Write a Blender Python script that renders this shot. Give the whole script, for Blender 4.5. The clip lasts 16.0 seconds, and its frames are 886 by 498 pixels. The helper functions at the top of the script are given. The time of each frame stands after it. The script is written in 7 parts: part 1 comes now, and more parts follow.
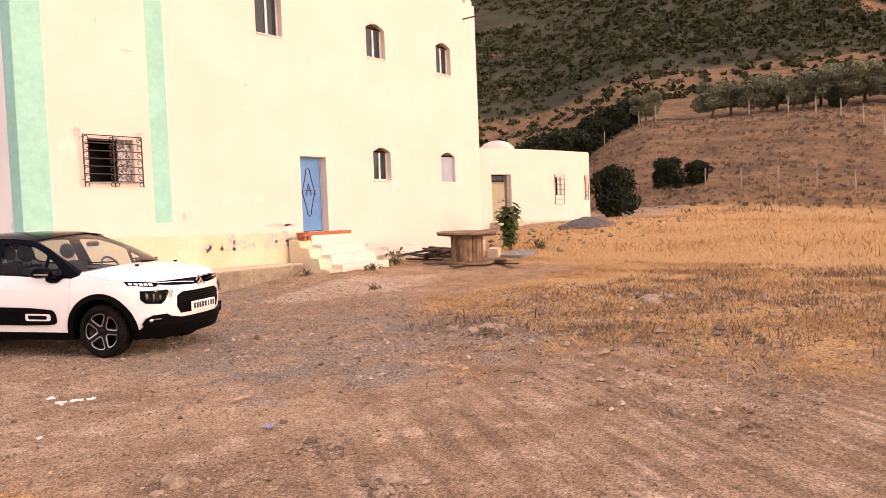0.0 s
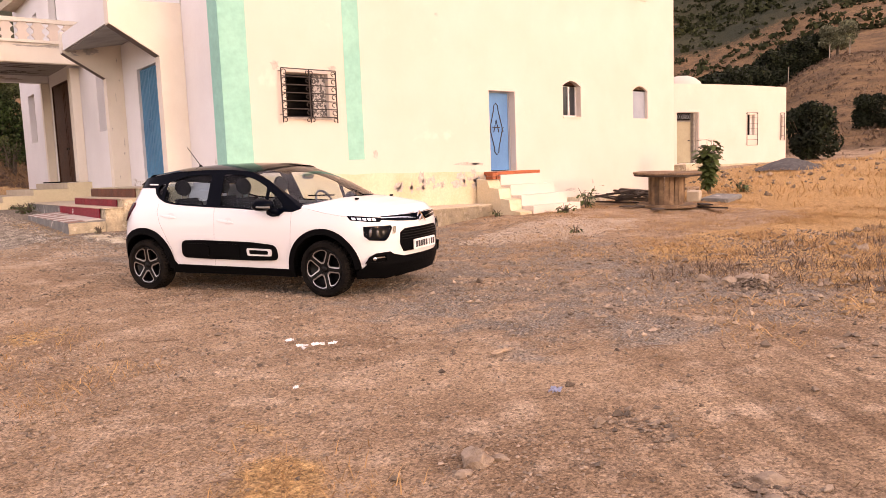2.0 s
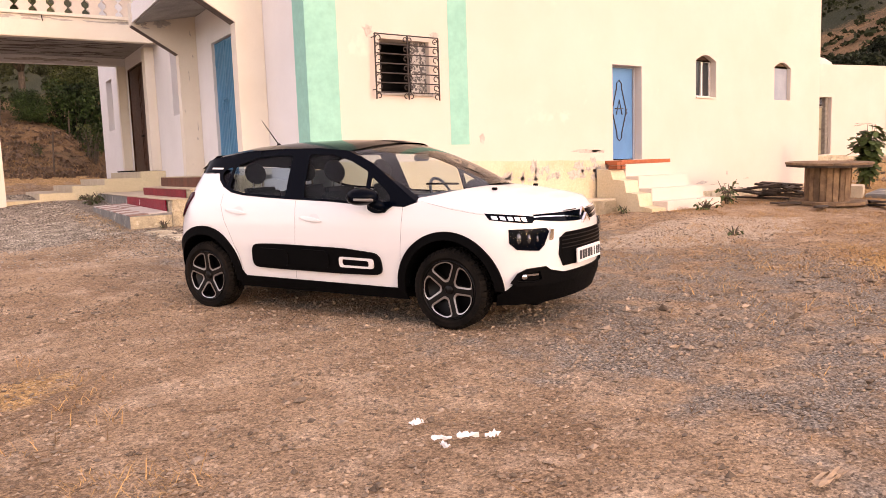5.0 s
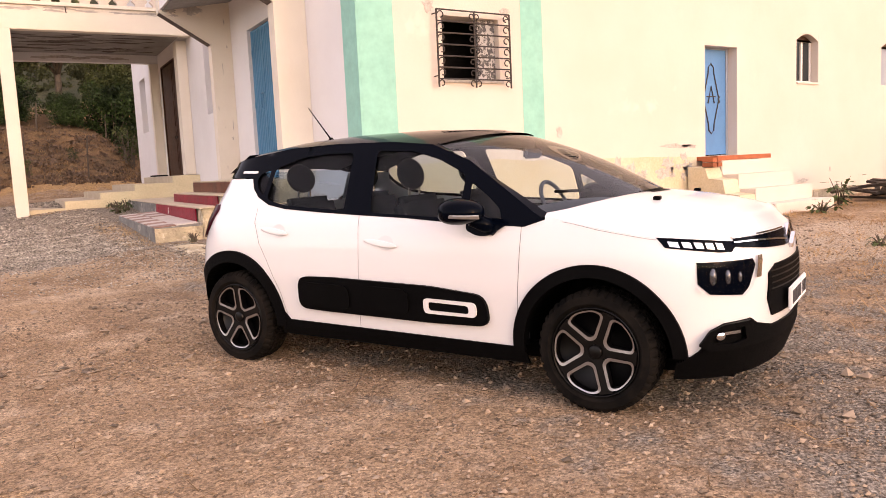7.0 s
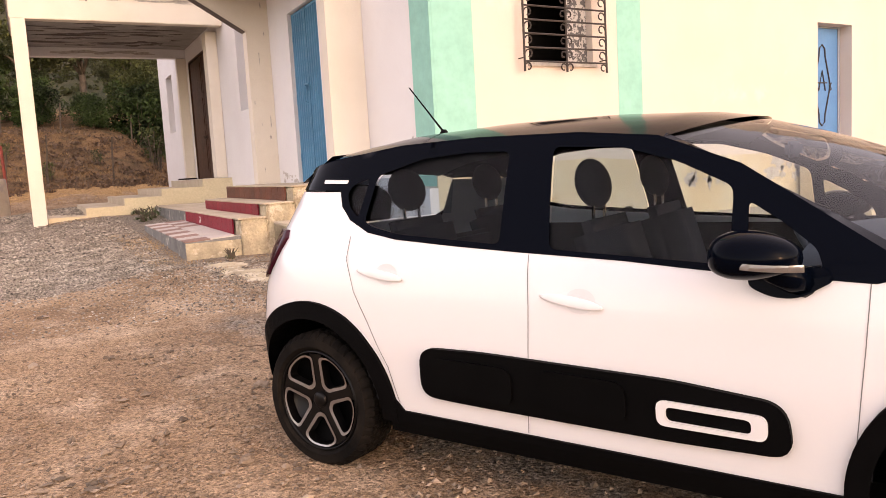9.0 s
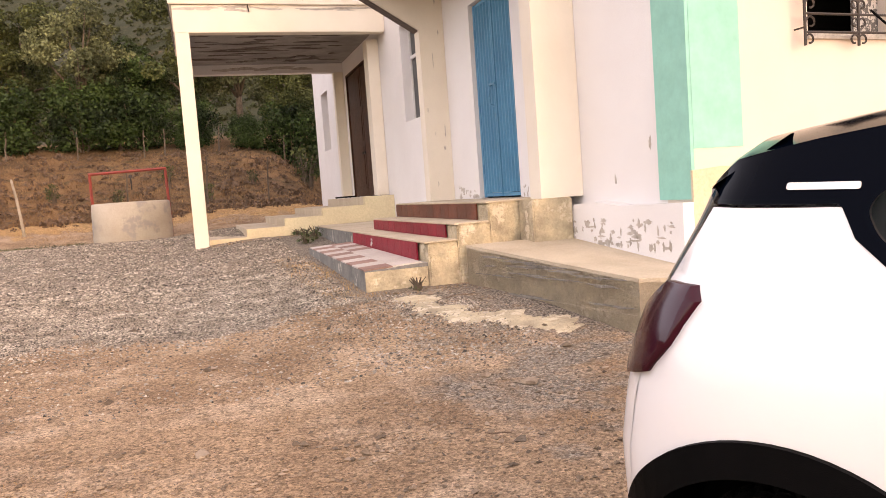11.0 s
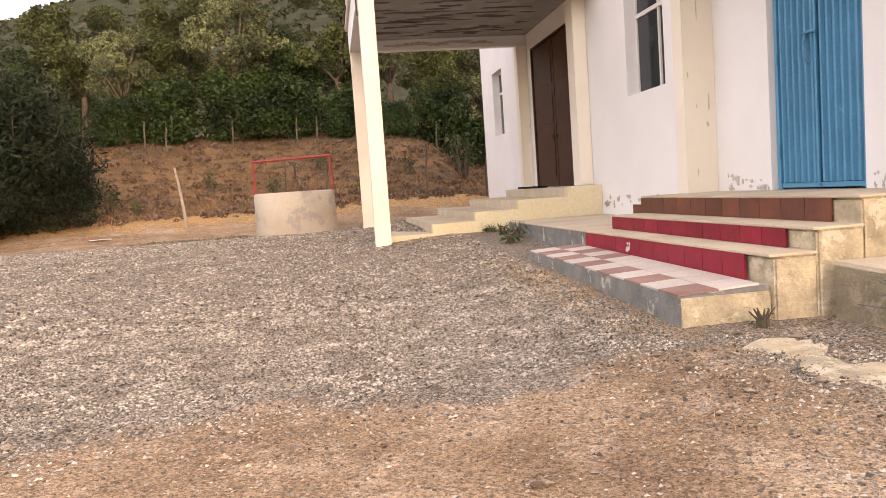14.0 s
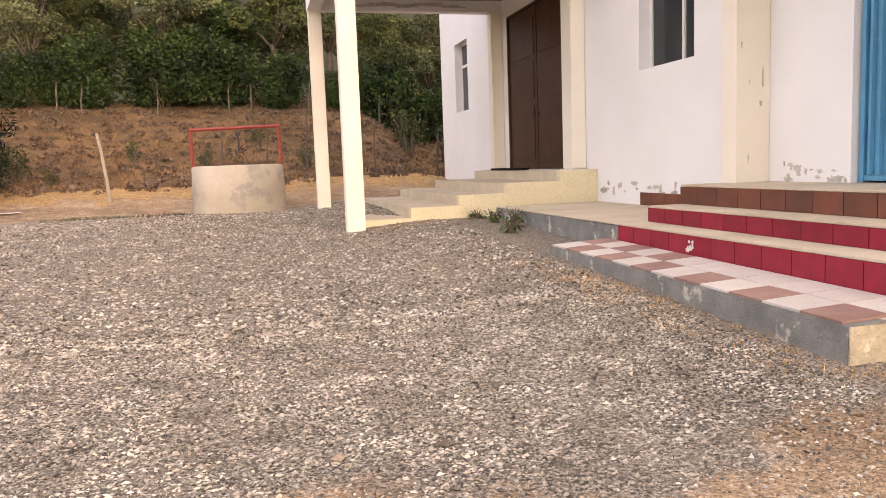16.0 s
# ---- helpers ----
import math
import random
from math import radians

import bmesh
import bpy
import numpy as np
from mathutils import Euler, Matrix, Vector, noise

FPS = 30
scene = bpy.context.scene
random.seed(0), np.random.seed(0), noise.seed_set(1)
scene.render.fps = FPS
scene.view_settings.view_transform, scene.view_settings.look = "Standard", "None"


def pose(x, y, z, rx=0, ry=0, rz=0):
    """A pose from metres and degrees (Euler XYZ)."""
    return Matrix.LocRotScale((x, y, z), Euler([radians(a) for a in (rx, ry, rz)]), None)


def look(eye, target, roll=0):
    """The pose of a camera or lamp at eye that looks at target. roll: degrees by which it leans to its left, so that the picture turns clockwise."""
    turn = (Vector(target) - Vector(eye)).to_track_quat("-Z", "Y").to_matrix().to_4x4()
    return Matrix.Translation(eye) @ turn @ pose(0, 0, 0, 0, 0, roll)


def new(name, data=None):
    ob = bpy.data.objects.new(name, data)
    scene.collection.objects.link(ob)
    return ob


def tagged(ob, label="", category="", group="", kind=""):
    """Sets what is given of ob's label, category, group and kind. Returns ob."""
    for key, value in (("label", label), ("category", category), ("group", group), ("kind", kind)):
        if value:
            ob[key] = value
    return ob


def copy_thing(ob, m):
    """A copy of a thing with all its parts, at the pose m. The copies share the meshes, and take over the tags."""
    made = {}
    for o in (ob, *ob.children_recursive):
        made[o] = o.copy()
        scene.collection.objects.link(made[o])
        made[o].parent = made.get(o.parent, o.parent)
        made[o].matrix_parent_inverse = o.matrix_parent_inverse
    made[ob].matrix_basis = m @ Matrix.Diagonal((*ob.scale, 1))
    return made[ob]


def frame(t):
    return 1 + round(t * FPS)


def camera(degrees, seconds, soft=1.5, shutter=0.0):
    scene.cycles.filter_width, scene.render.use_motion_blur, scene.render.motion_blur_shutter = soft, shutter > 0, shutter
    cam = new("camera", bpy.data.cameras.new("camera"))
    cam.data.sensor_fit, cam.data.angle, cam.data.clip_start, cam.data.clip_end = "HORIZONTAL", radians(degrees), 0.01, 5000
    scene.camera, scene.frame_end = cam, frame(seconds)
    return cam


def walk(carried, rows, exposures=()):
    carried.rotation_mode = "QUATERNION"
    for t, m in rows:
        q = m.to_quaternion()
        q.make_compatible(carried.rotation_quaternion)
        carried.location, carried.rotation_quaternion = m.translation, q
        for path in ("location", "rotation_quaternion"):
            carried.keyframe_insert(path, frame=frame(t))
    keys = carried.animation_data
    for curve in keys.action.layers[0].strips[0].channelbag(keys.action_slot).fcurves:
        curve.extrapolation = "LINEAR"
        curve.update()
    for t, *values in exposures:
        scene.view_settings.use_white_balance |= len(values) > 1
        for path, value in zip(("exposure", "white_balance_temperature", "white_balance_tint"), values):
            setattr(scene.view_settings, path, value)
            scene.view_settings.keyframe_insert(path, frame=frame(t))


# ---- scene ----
cam = camera(61.1, 16.0, soft=0.85)
METRES, EYE, TILT, LEAN, TURN = 14.12, 1.475, 0.0, 0.0, -53.6
ROWS = [
    (0.0, 0.0, 0.0, 0.0, -0.1, -2.55, 2.31),
    (0.5, -0.0208, 0.0145, -0.0029, 5.27, -4.58, 2.38),
    (1.0, -0.0393, 0.0306, -0.0058, 9.15, -5.63, 2.73),
    (1.5, -0.0573, 0.0503, -0.0067, 11.44, -5.95, 2.65),
    (2.0, -0.0752, 0.0697, -0.0093, 11.37, -6.22, 2.17),
    (2.5, -0.0881, 0.0944, -0.0118, 10.42, -6.2, 1.96),
    (3.0, -0.1007, 0.119, -0.0119, 10.07, -6.22, 1.89),
    (3.5, -0.119, 0.1443, -0.0131, 10.95, -6.16, 2.03),
    (4.0, -0.1322, 0.1727, -0.0149, 12.9, -6.18, 2.04),
    (4.5, -0.1466, 0.1997, -0.0167, 15.26, -6.39, 1.91),
    (7.0, -0.2347, 0.3429, -0.0157, 19.93, -6.35, 2.67),
    (7.5, -0.2574, 0.3678, -0.0142, 20.01, -6.38, 2.88),
    (8.0, -0.2768, 0.3937, -0.0149, 20.18, -6.44, 3.05),
    (8.5, -0.2985, 0.4181, -0.0141, 20.62, -6.51, 3.07),
    (9.0, -0.3224, 0.4394, -0.0115, 21.67, -6.35, 3.18),
    (9.5, -0.3471, 0.4656, -0.0117, 23.56, -5.97, 3.45),
    (10.0, -0.3746, 0.485, -0.0124, 26.33, -5.38, 3.69),
    (12.5, -0.5135, 0.5671, -0.0085, 37.96, -3.78, 4.68),
    (13.0, -0.544, 0.5745, -0.0075, 39.34, -3.76, 4.69),
    (13.5, -0.5722, 0.5838, -0.0065, 40.58, -3.92, 4.44),
    (14.0, -0.6015, 0.5972, -0.0051, 41.39, -4.49, 3.96),
    (14.5, -0.6315, 0.605, -0.0042, 41.62, -5.34, 3.28),
    (15.0, -0.6584, 0.6153, -0.0056, 41.05, -5.97, 2.71),
    (15.5, -0.6897, 0.6294, -0.0022, 38.73, -6.57, 2.28),
    (16.0, -0.7179, 0.6373, -0.0012, 35.44, -6.41, 2.09),
]
walk(cam, [(t, pose(0, 0, EYE, TILT, LEAN, TURN) @ pose(METRES * x, METRES * y, METRES * z, 90 + pitch, roll, yaw)) for t, x, y, z, yaw, pitch, roll in ROWS],
     exposures=[(0.0, 1.97, 8350, 33), (4.0, 1.97, 8050, 29), (8.0, 2.03, 7900, 25), (13.0, 2.25, 7800, 18), (16.0, 2.28, 7600, 17)])

# ---- world and sun: a low, hazy evening sun that grazes the long wall ----
SUN_EL, SUN_AZ = 7.0, -81.0
world = bpy.data.worlds.new("evening_sky")
scene.world = world
world.use_nodes = True
wn = world.node_tree.nodes
sky = wn.new("ShaderNodeTexSky")
sky.sky_type, sky.sun_disc = "NISHITA", False
sky.sun_elevation, sky.sun_rotation = radians(22.0), radians(90 - SUN_AZ)
sky.air_density, sky.dust_density, sky.ozone_density = 1.0, 1.0, 1.0
haze = wn.new("ShaderNodeMix")                       # thin high haze evens out the sky
haze.data_type = "RGBA"
haze.inputs[0].default_value = 0.48
haze.inputs[7].default_value = (3.9, 3.35, 3.2, 1)
world.node_tree.links.new(sky.outputs[0], haze.inputs[6])
world.node_tree.links.new(haze.outputs[2], wn["Background"].inputs[0])
wn["Background"].inputs[1].default_value = 0.15
sun = new("sun", bpy.data.lights.new("sun", "SUN"))
sun.data.energy, sun.data.angle, sun.data.color = 0.20, radians(8), (1.0, 0.62, 0.40)
sun.matrix_world = look((30 * math.cos(radians(SUN_AZ)), 30 * math.sin(radians(SUN_AZ)), 30 * math.tan(radians(SUN_EL))), (0, 0, 0))

# ---- materials ----
def mat(name, c1, c2=None, scale=6.0, fine=60.0, rough=0.8, metal=0.0, bump=0.0, bscale=None, c3=None, spots=None, spec=0.5, rand=0.0, island=0.0, lo=0.35, hi=0.65):
    """A surface with two scales of variation: broad patches c1 to c2 and a fine grain; c3 adds blotches of a third colour."""
    m = bpy.data.materials.new(name)
    m.use_nodes = True
    nt = m.node_tree
    n, ln = nt.nodes, nt.links
    b = n["Principled BSDF"]
    b.inputs["Roughness"].default_value, b.inputs["Metallic"].default_value = rough, metal
    b.inputs["Specular IOR Level"].default_value = spec
    c2 = c2 or tuple(v * 0.82 for v in c1)
    pos = n.new("ShaderNodeNewGeometry").outputs["Position"]

    def noise_tex(sc, detail=4.0, r=0.6):
        t = n.new("ShaderNodeTexNoise")
        t.inputs["Scale"].default_value, t.inputs["Detail"].default_value, t.inputs["Roughness"].default_value = sc, detail, r
        ln.new(pos, t.inputs["Vector"])
        return t

    def ramp(src, a, z):
        r = n.new("ShaderNodeMapRange")
        r.inputs[1].default_value, r.inputs[2].default_value = a, z
        ln.new(src, r.inputs[0])
        return r.outputs[0]

    def mix(fac, a, z):
        x = n.new("ShaderNodeMix")
        x.data_type = "RGBA"
        ln.new(fac, x.inputs[0]) if not isinstance(fac, float) else setattr(x.inputs[0], "default_value", fac)
        for s, v in ((x.inputs[6], a), (x.inputs[7], z)):
            if isinstance(v, tuple):
                s.default_value = (*v, 1)
            else:
                ln.new(v, s)
        return x.outputs[2]

    big, small = noise_tex(scale), noise_tex(fine, 3.0)
    col = mix(ramp(big.outputs[0], lo, hi), c1, c2)
    dark = n.new("ShaderNodeMix")
    dark.data_type, dark.blend_type = "RGBA", "MULTIPLY"
    dark.inputs[0].default_value = 0.35
    ln.new(col, dark.inputs[6])
    ln.new(small.outputs[0], dark.inputs[7])
    gain = n.new("ShaderNodeBrightContrast")
    gain.inputs["Bright"].default_value = 0.0
    ln.new(dark.outputs[2], gain.inputs[0])
    col = gain.outputs[0]
    if c3:
        sp = noise_tex(spots[0], 5.0, 0.65)
        col = mix(ramp(sp.outputs[0], spots[1], spots[1] + 0.06), col, c3)
    if rand or island:
        hs = n.new("ShaderNodeHueSaturation")
        src = n.new("ShaderNodeObjectInfo").outputs["Random"] if rand else n.new("ShaderNodeNewGeometry").outputs["Random Per Island"]
        v = n.new("ShaderNodeMapRange")
        k = rand or island
        v.inputs[3].default_value, v.inputs[4].default_value = 1 - k, 1 + k
        ln.new(src, v.inputs[0])
        ln.new(v.outputs[0], hs.inputs["Value"])
        ln.new(col, hs.inputs["Color"])
        col = hs.outputs[0]
    ln.new(col, b.inputs["Base Color"])
    if bump:
        bp = n.new("ShaderNodeBump")
        bp.inputs["Strength"].default_value, bp.inputs["Distance"].default_value = 1.0, bump
        bt = noise_tex(bscale or fine, 6.0, 0.65)
        ln.new(bt.outputs[0], bp.inputs["Height"])
        ln.new(bp.outputs[0], b.inputs["Normal"])
    return m


def plain(name, c, rough=0.5, metal=0.0, spec=0.5, coat=0.0):
    m = bpy.data.materials.new(name)
    m.use_nodes = True
    b = m.node_tree.nodes["Principled BSDF"]
    b.inputs["Base Color"].default_value = (*c, 1)
    b.inputs["Roughness"].default_value, b.inputs["Metallic"].default_value = rough, metal
    b.inputs["Specular IOR Level"].default_value, b.inputs["Coat Weight"].default_value = spec, coat
    return m


def glass(name, tint, rough=0.02, ior=1.28):
    """A thin pane: mostly clear, with a mirror film that grows towards grazing view."""
    m = bpy.data.materials.new(name)
    m.use_nodes = True
    nt = m.node_tree
    n, ln = nt.nodes, nt.links
    n.remove(n["Principled BSDF"])
    tr, gl, mx, fr = n.new("ShaderNodeBsdfTransparent"), n.new("ShaderNodeBsdfGlossy"), n.new("ShaderNodeMixShader"), n.new("ShaderNodeFresnel")
    tr.inputs[0].default_value = (*tint, 1)
    gl.inputs["Roughness"].default_value = rough
    fr.inputs[0].default_value = ior
    ln.new(fr.outputs[0], mx.inputs[0])
    ln.new(tr.outputs[0], mx.inputs[1])
    ln.new(gl.outputs[0], mx.inputs[2])
    ln.new(mx.outputs[0], n["Material Output"].inputs[0])
    return m


M = dict(
    plaster=mat("whitewashed_plaster", (0.78, 0.685, 0.60), (0.74, 0.64, 0.545), 0.7, 140, 0.9, bump=0.004, bscale=4, c3=(0.66, 0.60, 0.51), spots=(0.9, 0.66)),
    # sunlight and shade put into the whitewash as cream and cool white copies
    plaster_lit=mat("sunlit_whitewash", (0.88, 0.81, 0.70), (0.82, 0.74, 0.62), 0.9, 160, 0.9, bump=0.003, bscale=4, c3=(0.78, 0.68, 0.54), spots=(1.6, 0.64)),
    plaster_shade=mat("shaded_front_plaster", (0.89, 0.875, 0.87), (0.83, 0.81, 0.80), 0.8, 160, 0.9, bump=0.0012, bscale=3, c3=(0.72, 0.69, 0.66), spots=(1.3, 0.70)),
    plinth=mat("yellowed_plinth", (0.76, 0.66, 0.48), (0.70, 0.56, 0.36), 1.3, 30, 0.9, bump=0.012, bscale=12, c3=(0.55, 0.42, 0.26), spots=(2.2, 0.64)),
    mint=mat("mint_paint", (0.31, 0.66, 0.55), (0.27, 0.60, 0.50), 1.0, 8, 0.85, bump=0.0015, bscale=5, c3=(0.55, 0.72, 0.6), spots=(3.0, 0.72)),
    bare=mat("bare_render", (0.34, 0.31, 0.27), (0.22, 0.20, 0.17), 9, 60, 0.95, bump=0.02),
    stain=mat("grey_stain", (0.64, 0.59, 0.53), (0.46, 0.42, 0.37), 14, 60, 0.95, bump=0.01),
    concrete=mat("old_concrete", (0.74, 0.63, 0.43), (0.43, 0.36, 0.255), 4.2, 40, 0.95, bump=0.045, bscale=18, c3=(0.64, 0.56, 0.42), spots=(5.0, 0.55)),
    slab=mat("concrete_top", (0.66, 0.56, 0.42), (0.53, 0.44, 0.32), 1.5, 50, 0.95, bump=0.012),
    wellring=mat("well_concrete", (0.54, 0.48, 0.40), (0.45, 0.39, 0.31), 1.6, 40, 0.95, bump=0.012, c3=(0.31, 0.28, 0.25), spots=(1.8, 0.55)),
    greyconc=mat("grey_concrete", (0.30, 0.29, 0.27), (0.20, 0.20, 0.19), 5.0, 40, 0.95, bump=0.025, c3=(0.50, 0.46, 0.40), spots=(4.0, 0.58)),
    cream=mat("cream_paint", (0.76, 0.66, 0.44), (0.70, 0.60, 0.40), 1.2, 30, 0.9, bump=0.01),
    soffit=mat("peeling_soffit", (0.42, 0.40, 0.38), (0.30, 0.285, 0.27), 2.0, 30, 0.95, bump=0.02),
    # bare peeled patches, and the painted shade under the fins
    soffit_dark=mat("bare_and_shaded_soffit", (0.16, 0.12, 0.10), (0.10, 0.08, 0.07), 8.0, 40, 0.95, bump=0.02),
    red_tile=mat("red_tile", (0.30, 0.014, 0.034), (0.23, 0.011, 0.027), 6, 60, 0.5, spec=0.3, rand=0.18, bump=0.003),
    brown_tile=mat("brown_tile", (0.17, 0.046, 0.022), (0.11, 0.031, 0.016), 5, 60, 0.45, rand=0.2, bump=0.004, c3=(0.20, 0.09, 0.055), spots=(9, 0.68)),
    white_tile=mat("white_floor_tile", (0.66, 0.60, 0.55), (0.58, 0.52, 0.47), 4, 60, 0.55, rand=0.08, bump=0.003),
    rose_tile=mat("dull_red_floor_tile", (0.36, 0.22, 0.18), (0.28, 0.15, 0.12), 5, 60, 0.6, rand=0.15, bump=0.003),
    bluemetal=mat("blue_metal", (0.075, 0.30, 0.49), (0.06, 0.25, 0.42), 2.0, 50, 0.5, bump=0.003, c3=(0.12, 0.32, 0.48), spots=(5.0, 0.66)),
    bluedoor=mat("blue_door_paint", (0.09, 0.29, 0.58), (0.075, 0.24, 0.50), 2.0, 50, 0.5, bump=0.003),
    wood=mat("brown_door_wood", (0.085, 0.036, 0.018), (0.050, 0.021, 0.011), 3.0, 50, 0.5, spec=0.25, bump=0.006),
    oldwood=mat("weathered_wood", (0.30, 0.195, 0.11), (0.15, 0.09, 0.052), 5.0, 50, 0.9, bump=0.02, rand=0.35),
    greywood=mat("grey_timber", (0.085, 0.06, 0.044), (0.04, 0.028, 0.02), 6.0, 50, 0.9, bump=0.02, rand=0.3),
    palewood=mat("pale_stake_wood", (0.45, 0.38, 0.30), (0.33, 0.27, 0.20), 7.0, 50, 0.9, bump=0.01),
    iron=mat("black_iron", (0.035, 0.03, 0.03), (0.05, 0.035, 0.025), 12, 60, 0.7, bump=0.003),
    redsteel=mat("red_steel", (0.36, 0.06, 0.04), (0.26, 0.05, 0.035), 8, 60, 0.6, bump=0.003),
    white_frame=mat("white_frame", (0.78, 0.76, 0.73), (0.72, 0.70, 0.67), 6, 60, 0.5),
    # near-black for rubber, and for the shade seen inside openings
    dark=plain("opening_shade_and_rubber", (0.012, 0.011, 0.010), 0.95, spec=0.1),
    greypanel=mat("grey_panel", (0.38, 0.42, 0.48), (0.33, 0.37, 0.43), 3, 60, 0.7, bump=0.003),
    brick=mat("orange_brick", (0.45, 0.13, 0.05), (0.36, 0.10, 0.04), 6, 60, 0.85, rand=0.2, bump=0.01),
    pane=glass("window_glass", (0.45, 0.47, 0.48)),
    bluepanel=plain("blue_grey_glass", (0.03, 0.034, 0.038), 0.1, spec=0.25),
    lattice=mat("lattice_panel", (0.50, 0.48, 0.46), (0.10, 0.10, 0.10), 25, 60, 0.8, lo=0.48, hi=0.52),
    dooryellow=mat("dull_yellow_door", (0.42, 0.385, 0.26), (0.35, 0.31, 0.21), 2, 40, 0.7, bump=0.004),
)


# ---- building helpers ----
def empty(name, m=Matrix(), label="", category="", group="", kind=""):
    ob = new(name)
    ob.matrix_world = m
    return tagged(ob, label, category, group, kind)


def mesh_of(bm, name, smooth=False):
    me = bpy.data.meshes.new(name)
    bm.normal_update()
    bm.to_mesh(me)
    bm.free()
    if smooth:
        me.shade_smooth()
    return me


def part(name, bm, material, parent=None, label="", smooth=False, m=None):
    """Links a bmesh as one mesh object under a thing or a part."""
    me = mesh_of(bm, name, smooth)
    for mt in material if isinstance(material, (list, tuple)) else (material,):
        me.materials.append(mt)
    ob = new(name, me)
    if parent is not None:
        ob.parent = parent
    if m is not None:
        ob.matrix_basis = m
    if label:
        ob["label"] = label
    return ob


def box(bm, x0, x1, y0, y1, z0, z1, bev=0.0, idx=0):
    vs = [bm.verts.new((x, y, z)) for z in (z0, z1) for y in (y0, y1) for x in (x0, x1)]
    fs = []
    for q in ((0, 2, 3, 1), (4, 5, 7, 6), (0, 1, 5, 4), (2, 6, 7, 3), (0, 4, 6, 2), (1, 3, 7, 5)):
        fs.append(bm.faces.new([vs[i] for i in q]))
        fs[-1].material_index = idx
    if bev:
        es = list({e for f in fs for e in f.edges})
        bmesh.ops.bevel(bm, geom=es, offset=bev, segments=2, affect="EDGES")
    return vs


def boxes(*bs, bev=0.0):
    bm = bmesh.new()
    for b in bs:
        box(bm, *b, bev=bev)
    return bm


def prism(bm, pts, a0, a1, axis="y"):
    """Extrudes a flat outline. axis y: pts are (x, z); axis x: (y, z); axis z: (x, y)."""
    def at(p, a):
        return (p[0], a, p[1]) if axis == "y" else (a, p[0], p[1]) if axis == "x" else (p[0], p[1], a)
    lo = [bm.verts.new(at(p, a0)) for p in pts]
    hi = [bm.verts.new(at(p, a1)) for p in pts]
    bm.faces.new(lo)
    bm.faces.new(hi[::-1])
    for i in range(len(pts)):
        j = (i + 1) % len(pts)
        bm.faces.new((lo[j], lo[i], hi[i], hi[j]))
    bmesh.ops.recalc_face_normals(bm, faces=bm.faces[:])
    return bm


def holed_wall(a0, a1, z0, z1, d0, d1, holes, axis="x"):
    """A wall along x (or y) from a0 to a1, between the depths d0 and d1, with openings right through it."""
    bm = bmesh.new()
    asx = sorted({a0, a1, *[v for h in holes for v in h[:2]], *np.arange(a0 + 1.5, a1, 1.5).tolist()})
    zs = sorted({z0, z1, *[v for h in holes for v in h[2:]]})
    solid = lambda i, j: 0 <= i < len(asx) - 1 and 0 <= j < len(zs) - 1 and not any(
        h[0] - 1e-6 <= asx[i] < h[1] - 1e-6 and h[2] - 1e-6 <= zs[j] < h[3] - 1e-6 for h in holes)
    made = {}

    def v(i, j, d):
        if (i, j, d) not in made:
            made[i, j, d] = bm.verts.new((asx[i], d, zs[j]) if axis == "x" else (d, asx[i], zs[j]))
        return made[i, j, d]
    for i in range(len(asx) - 1):
        for j in range(len(zs) - 1):
            if not solid(i, j):
                continue
            for d in (d0, d1):
                bm.faces.new((v(i, j, d), v(i + 1, j, d), v(i + 1, j + 1, d), v(i, j + 1, d)))
            for di, dj, p, q in ((-1, 0, (i, j), (i, j + 1)), (1, 0, (i + 1, j), (i + 1, j + 1)), (0, -1, (i, j), (i + 1, j)), (0, 1, (i, j + 1), (i + 1, j + 1))):
                if not solid(i + di, j + dj):
                    bm.faces.new((v(*p, d0), v(*q, d0), v(*q, d1), v(*p, d1)))
    bmesh.ops.recalc_face_normals(bm, faces=bm.faces[:])
    return bm


def tube(bm, pts, r, n=8, close=False, taper=None):
    """A round bar along points."""
    pts = [Vector(p) for p in pts]
    rings = []
    for i, p in enumerate(pts):
        a = pts[i - 1] if i or close else p
        b = pts[(i + 1) % len(pts)] if i < len(pts) - 1 or close else p
        t = (b - a).normalized()
        s = t.cross(Vector((0, 0, 1)) if abs(t.z) < 0.9 else Vector((1, 0, 0))).normalized()
        u = s.cross(t)
        rr = r if taper is None else r + (taper - r) * i / max(1, len(pts) - 1)
        rings.append([bm.verts.new(p + rr * (math.cos(k * 2 * math.pi / n) * s + math.sin(k * 2 * math.pi / n) * u)) for k in range(n)])
    m = len(rings)
    for i in range(m if close else m - 1):
        for k in range(n):
            bm.faces.new((rings[i][k], rings[i][(k + 1) % n], rings[(i + 1) % m][(k + 1) % n], rings[(i + 1) % m][k]))
    if not close:
        bm.faces.new(rings[0][::-1])
        bm.faces.new(rings[-1])
    return bm


def lathe(bm, prof, n=32, axis="z"):
    """Turns a profile of (radius, height) about an axis."""
    rings = []
    for r, h in prof:
        ring = []
        for k in range(n):
            c, s = r * math.cos(2 * math.pi * k / n), r * math.sin(2 * math.pi * k / n)
            ring.append(bm.verts.new((c, s, h) if axis == "z" else (c, h, s)))
        rings.append(ring)
    for a, b in zip(rings, rings[1:]):
        for k in range(n):
            bm.faces.new((a[k], a[(k + 1) % n], b[(k + 1) % n], b[k]))
    return bm


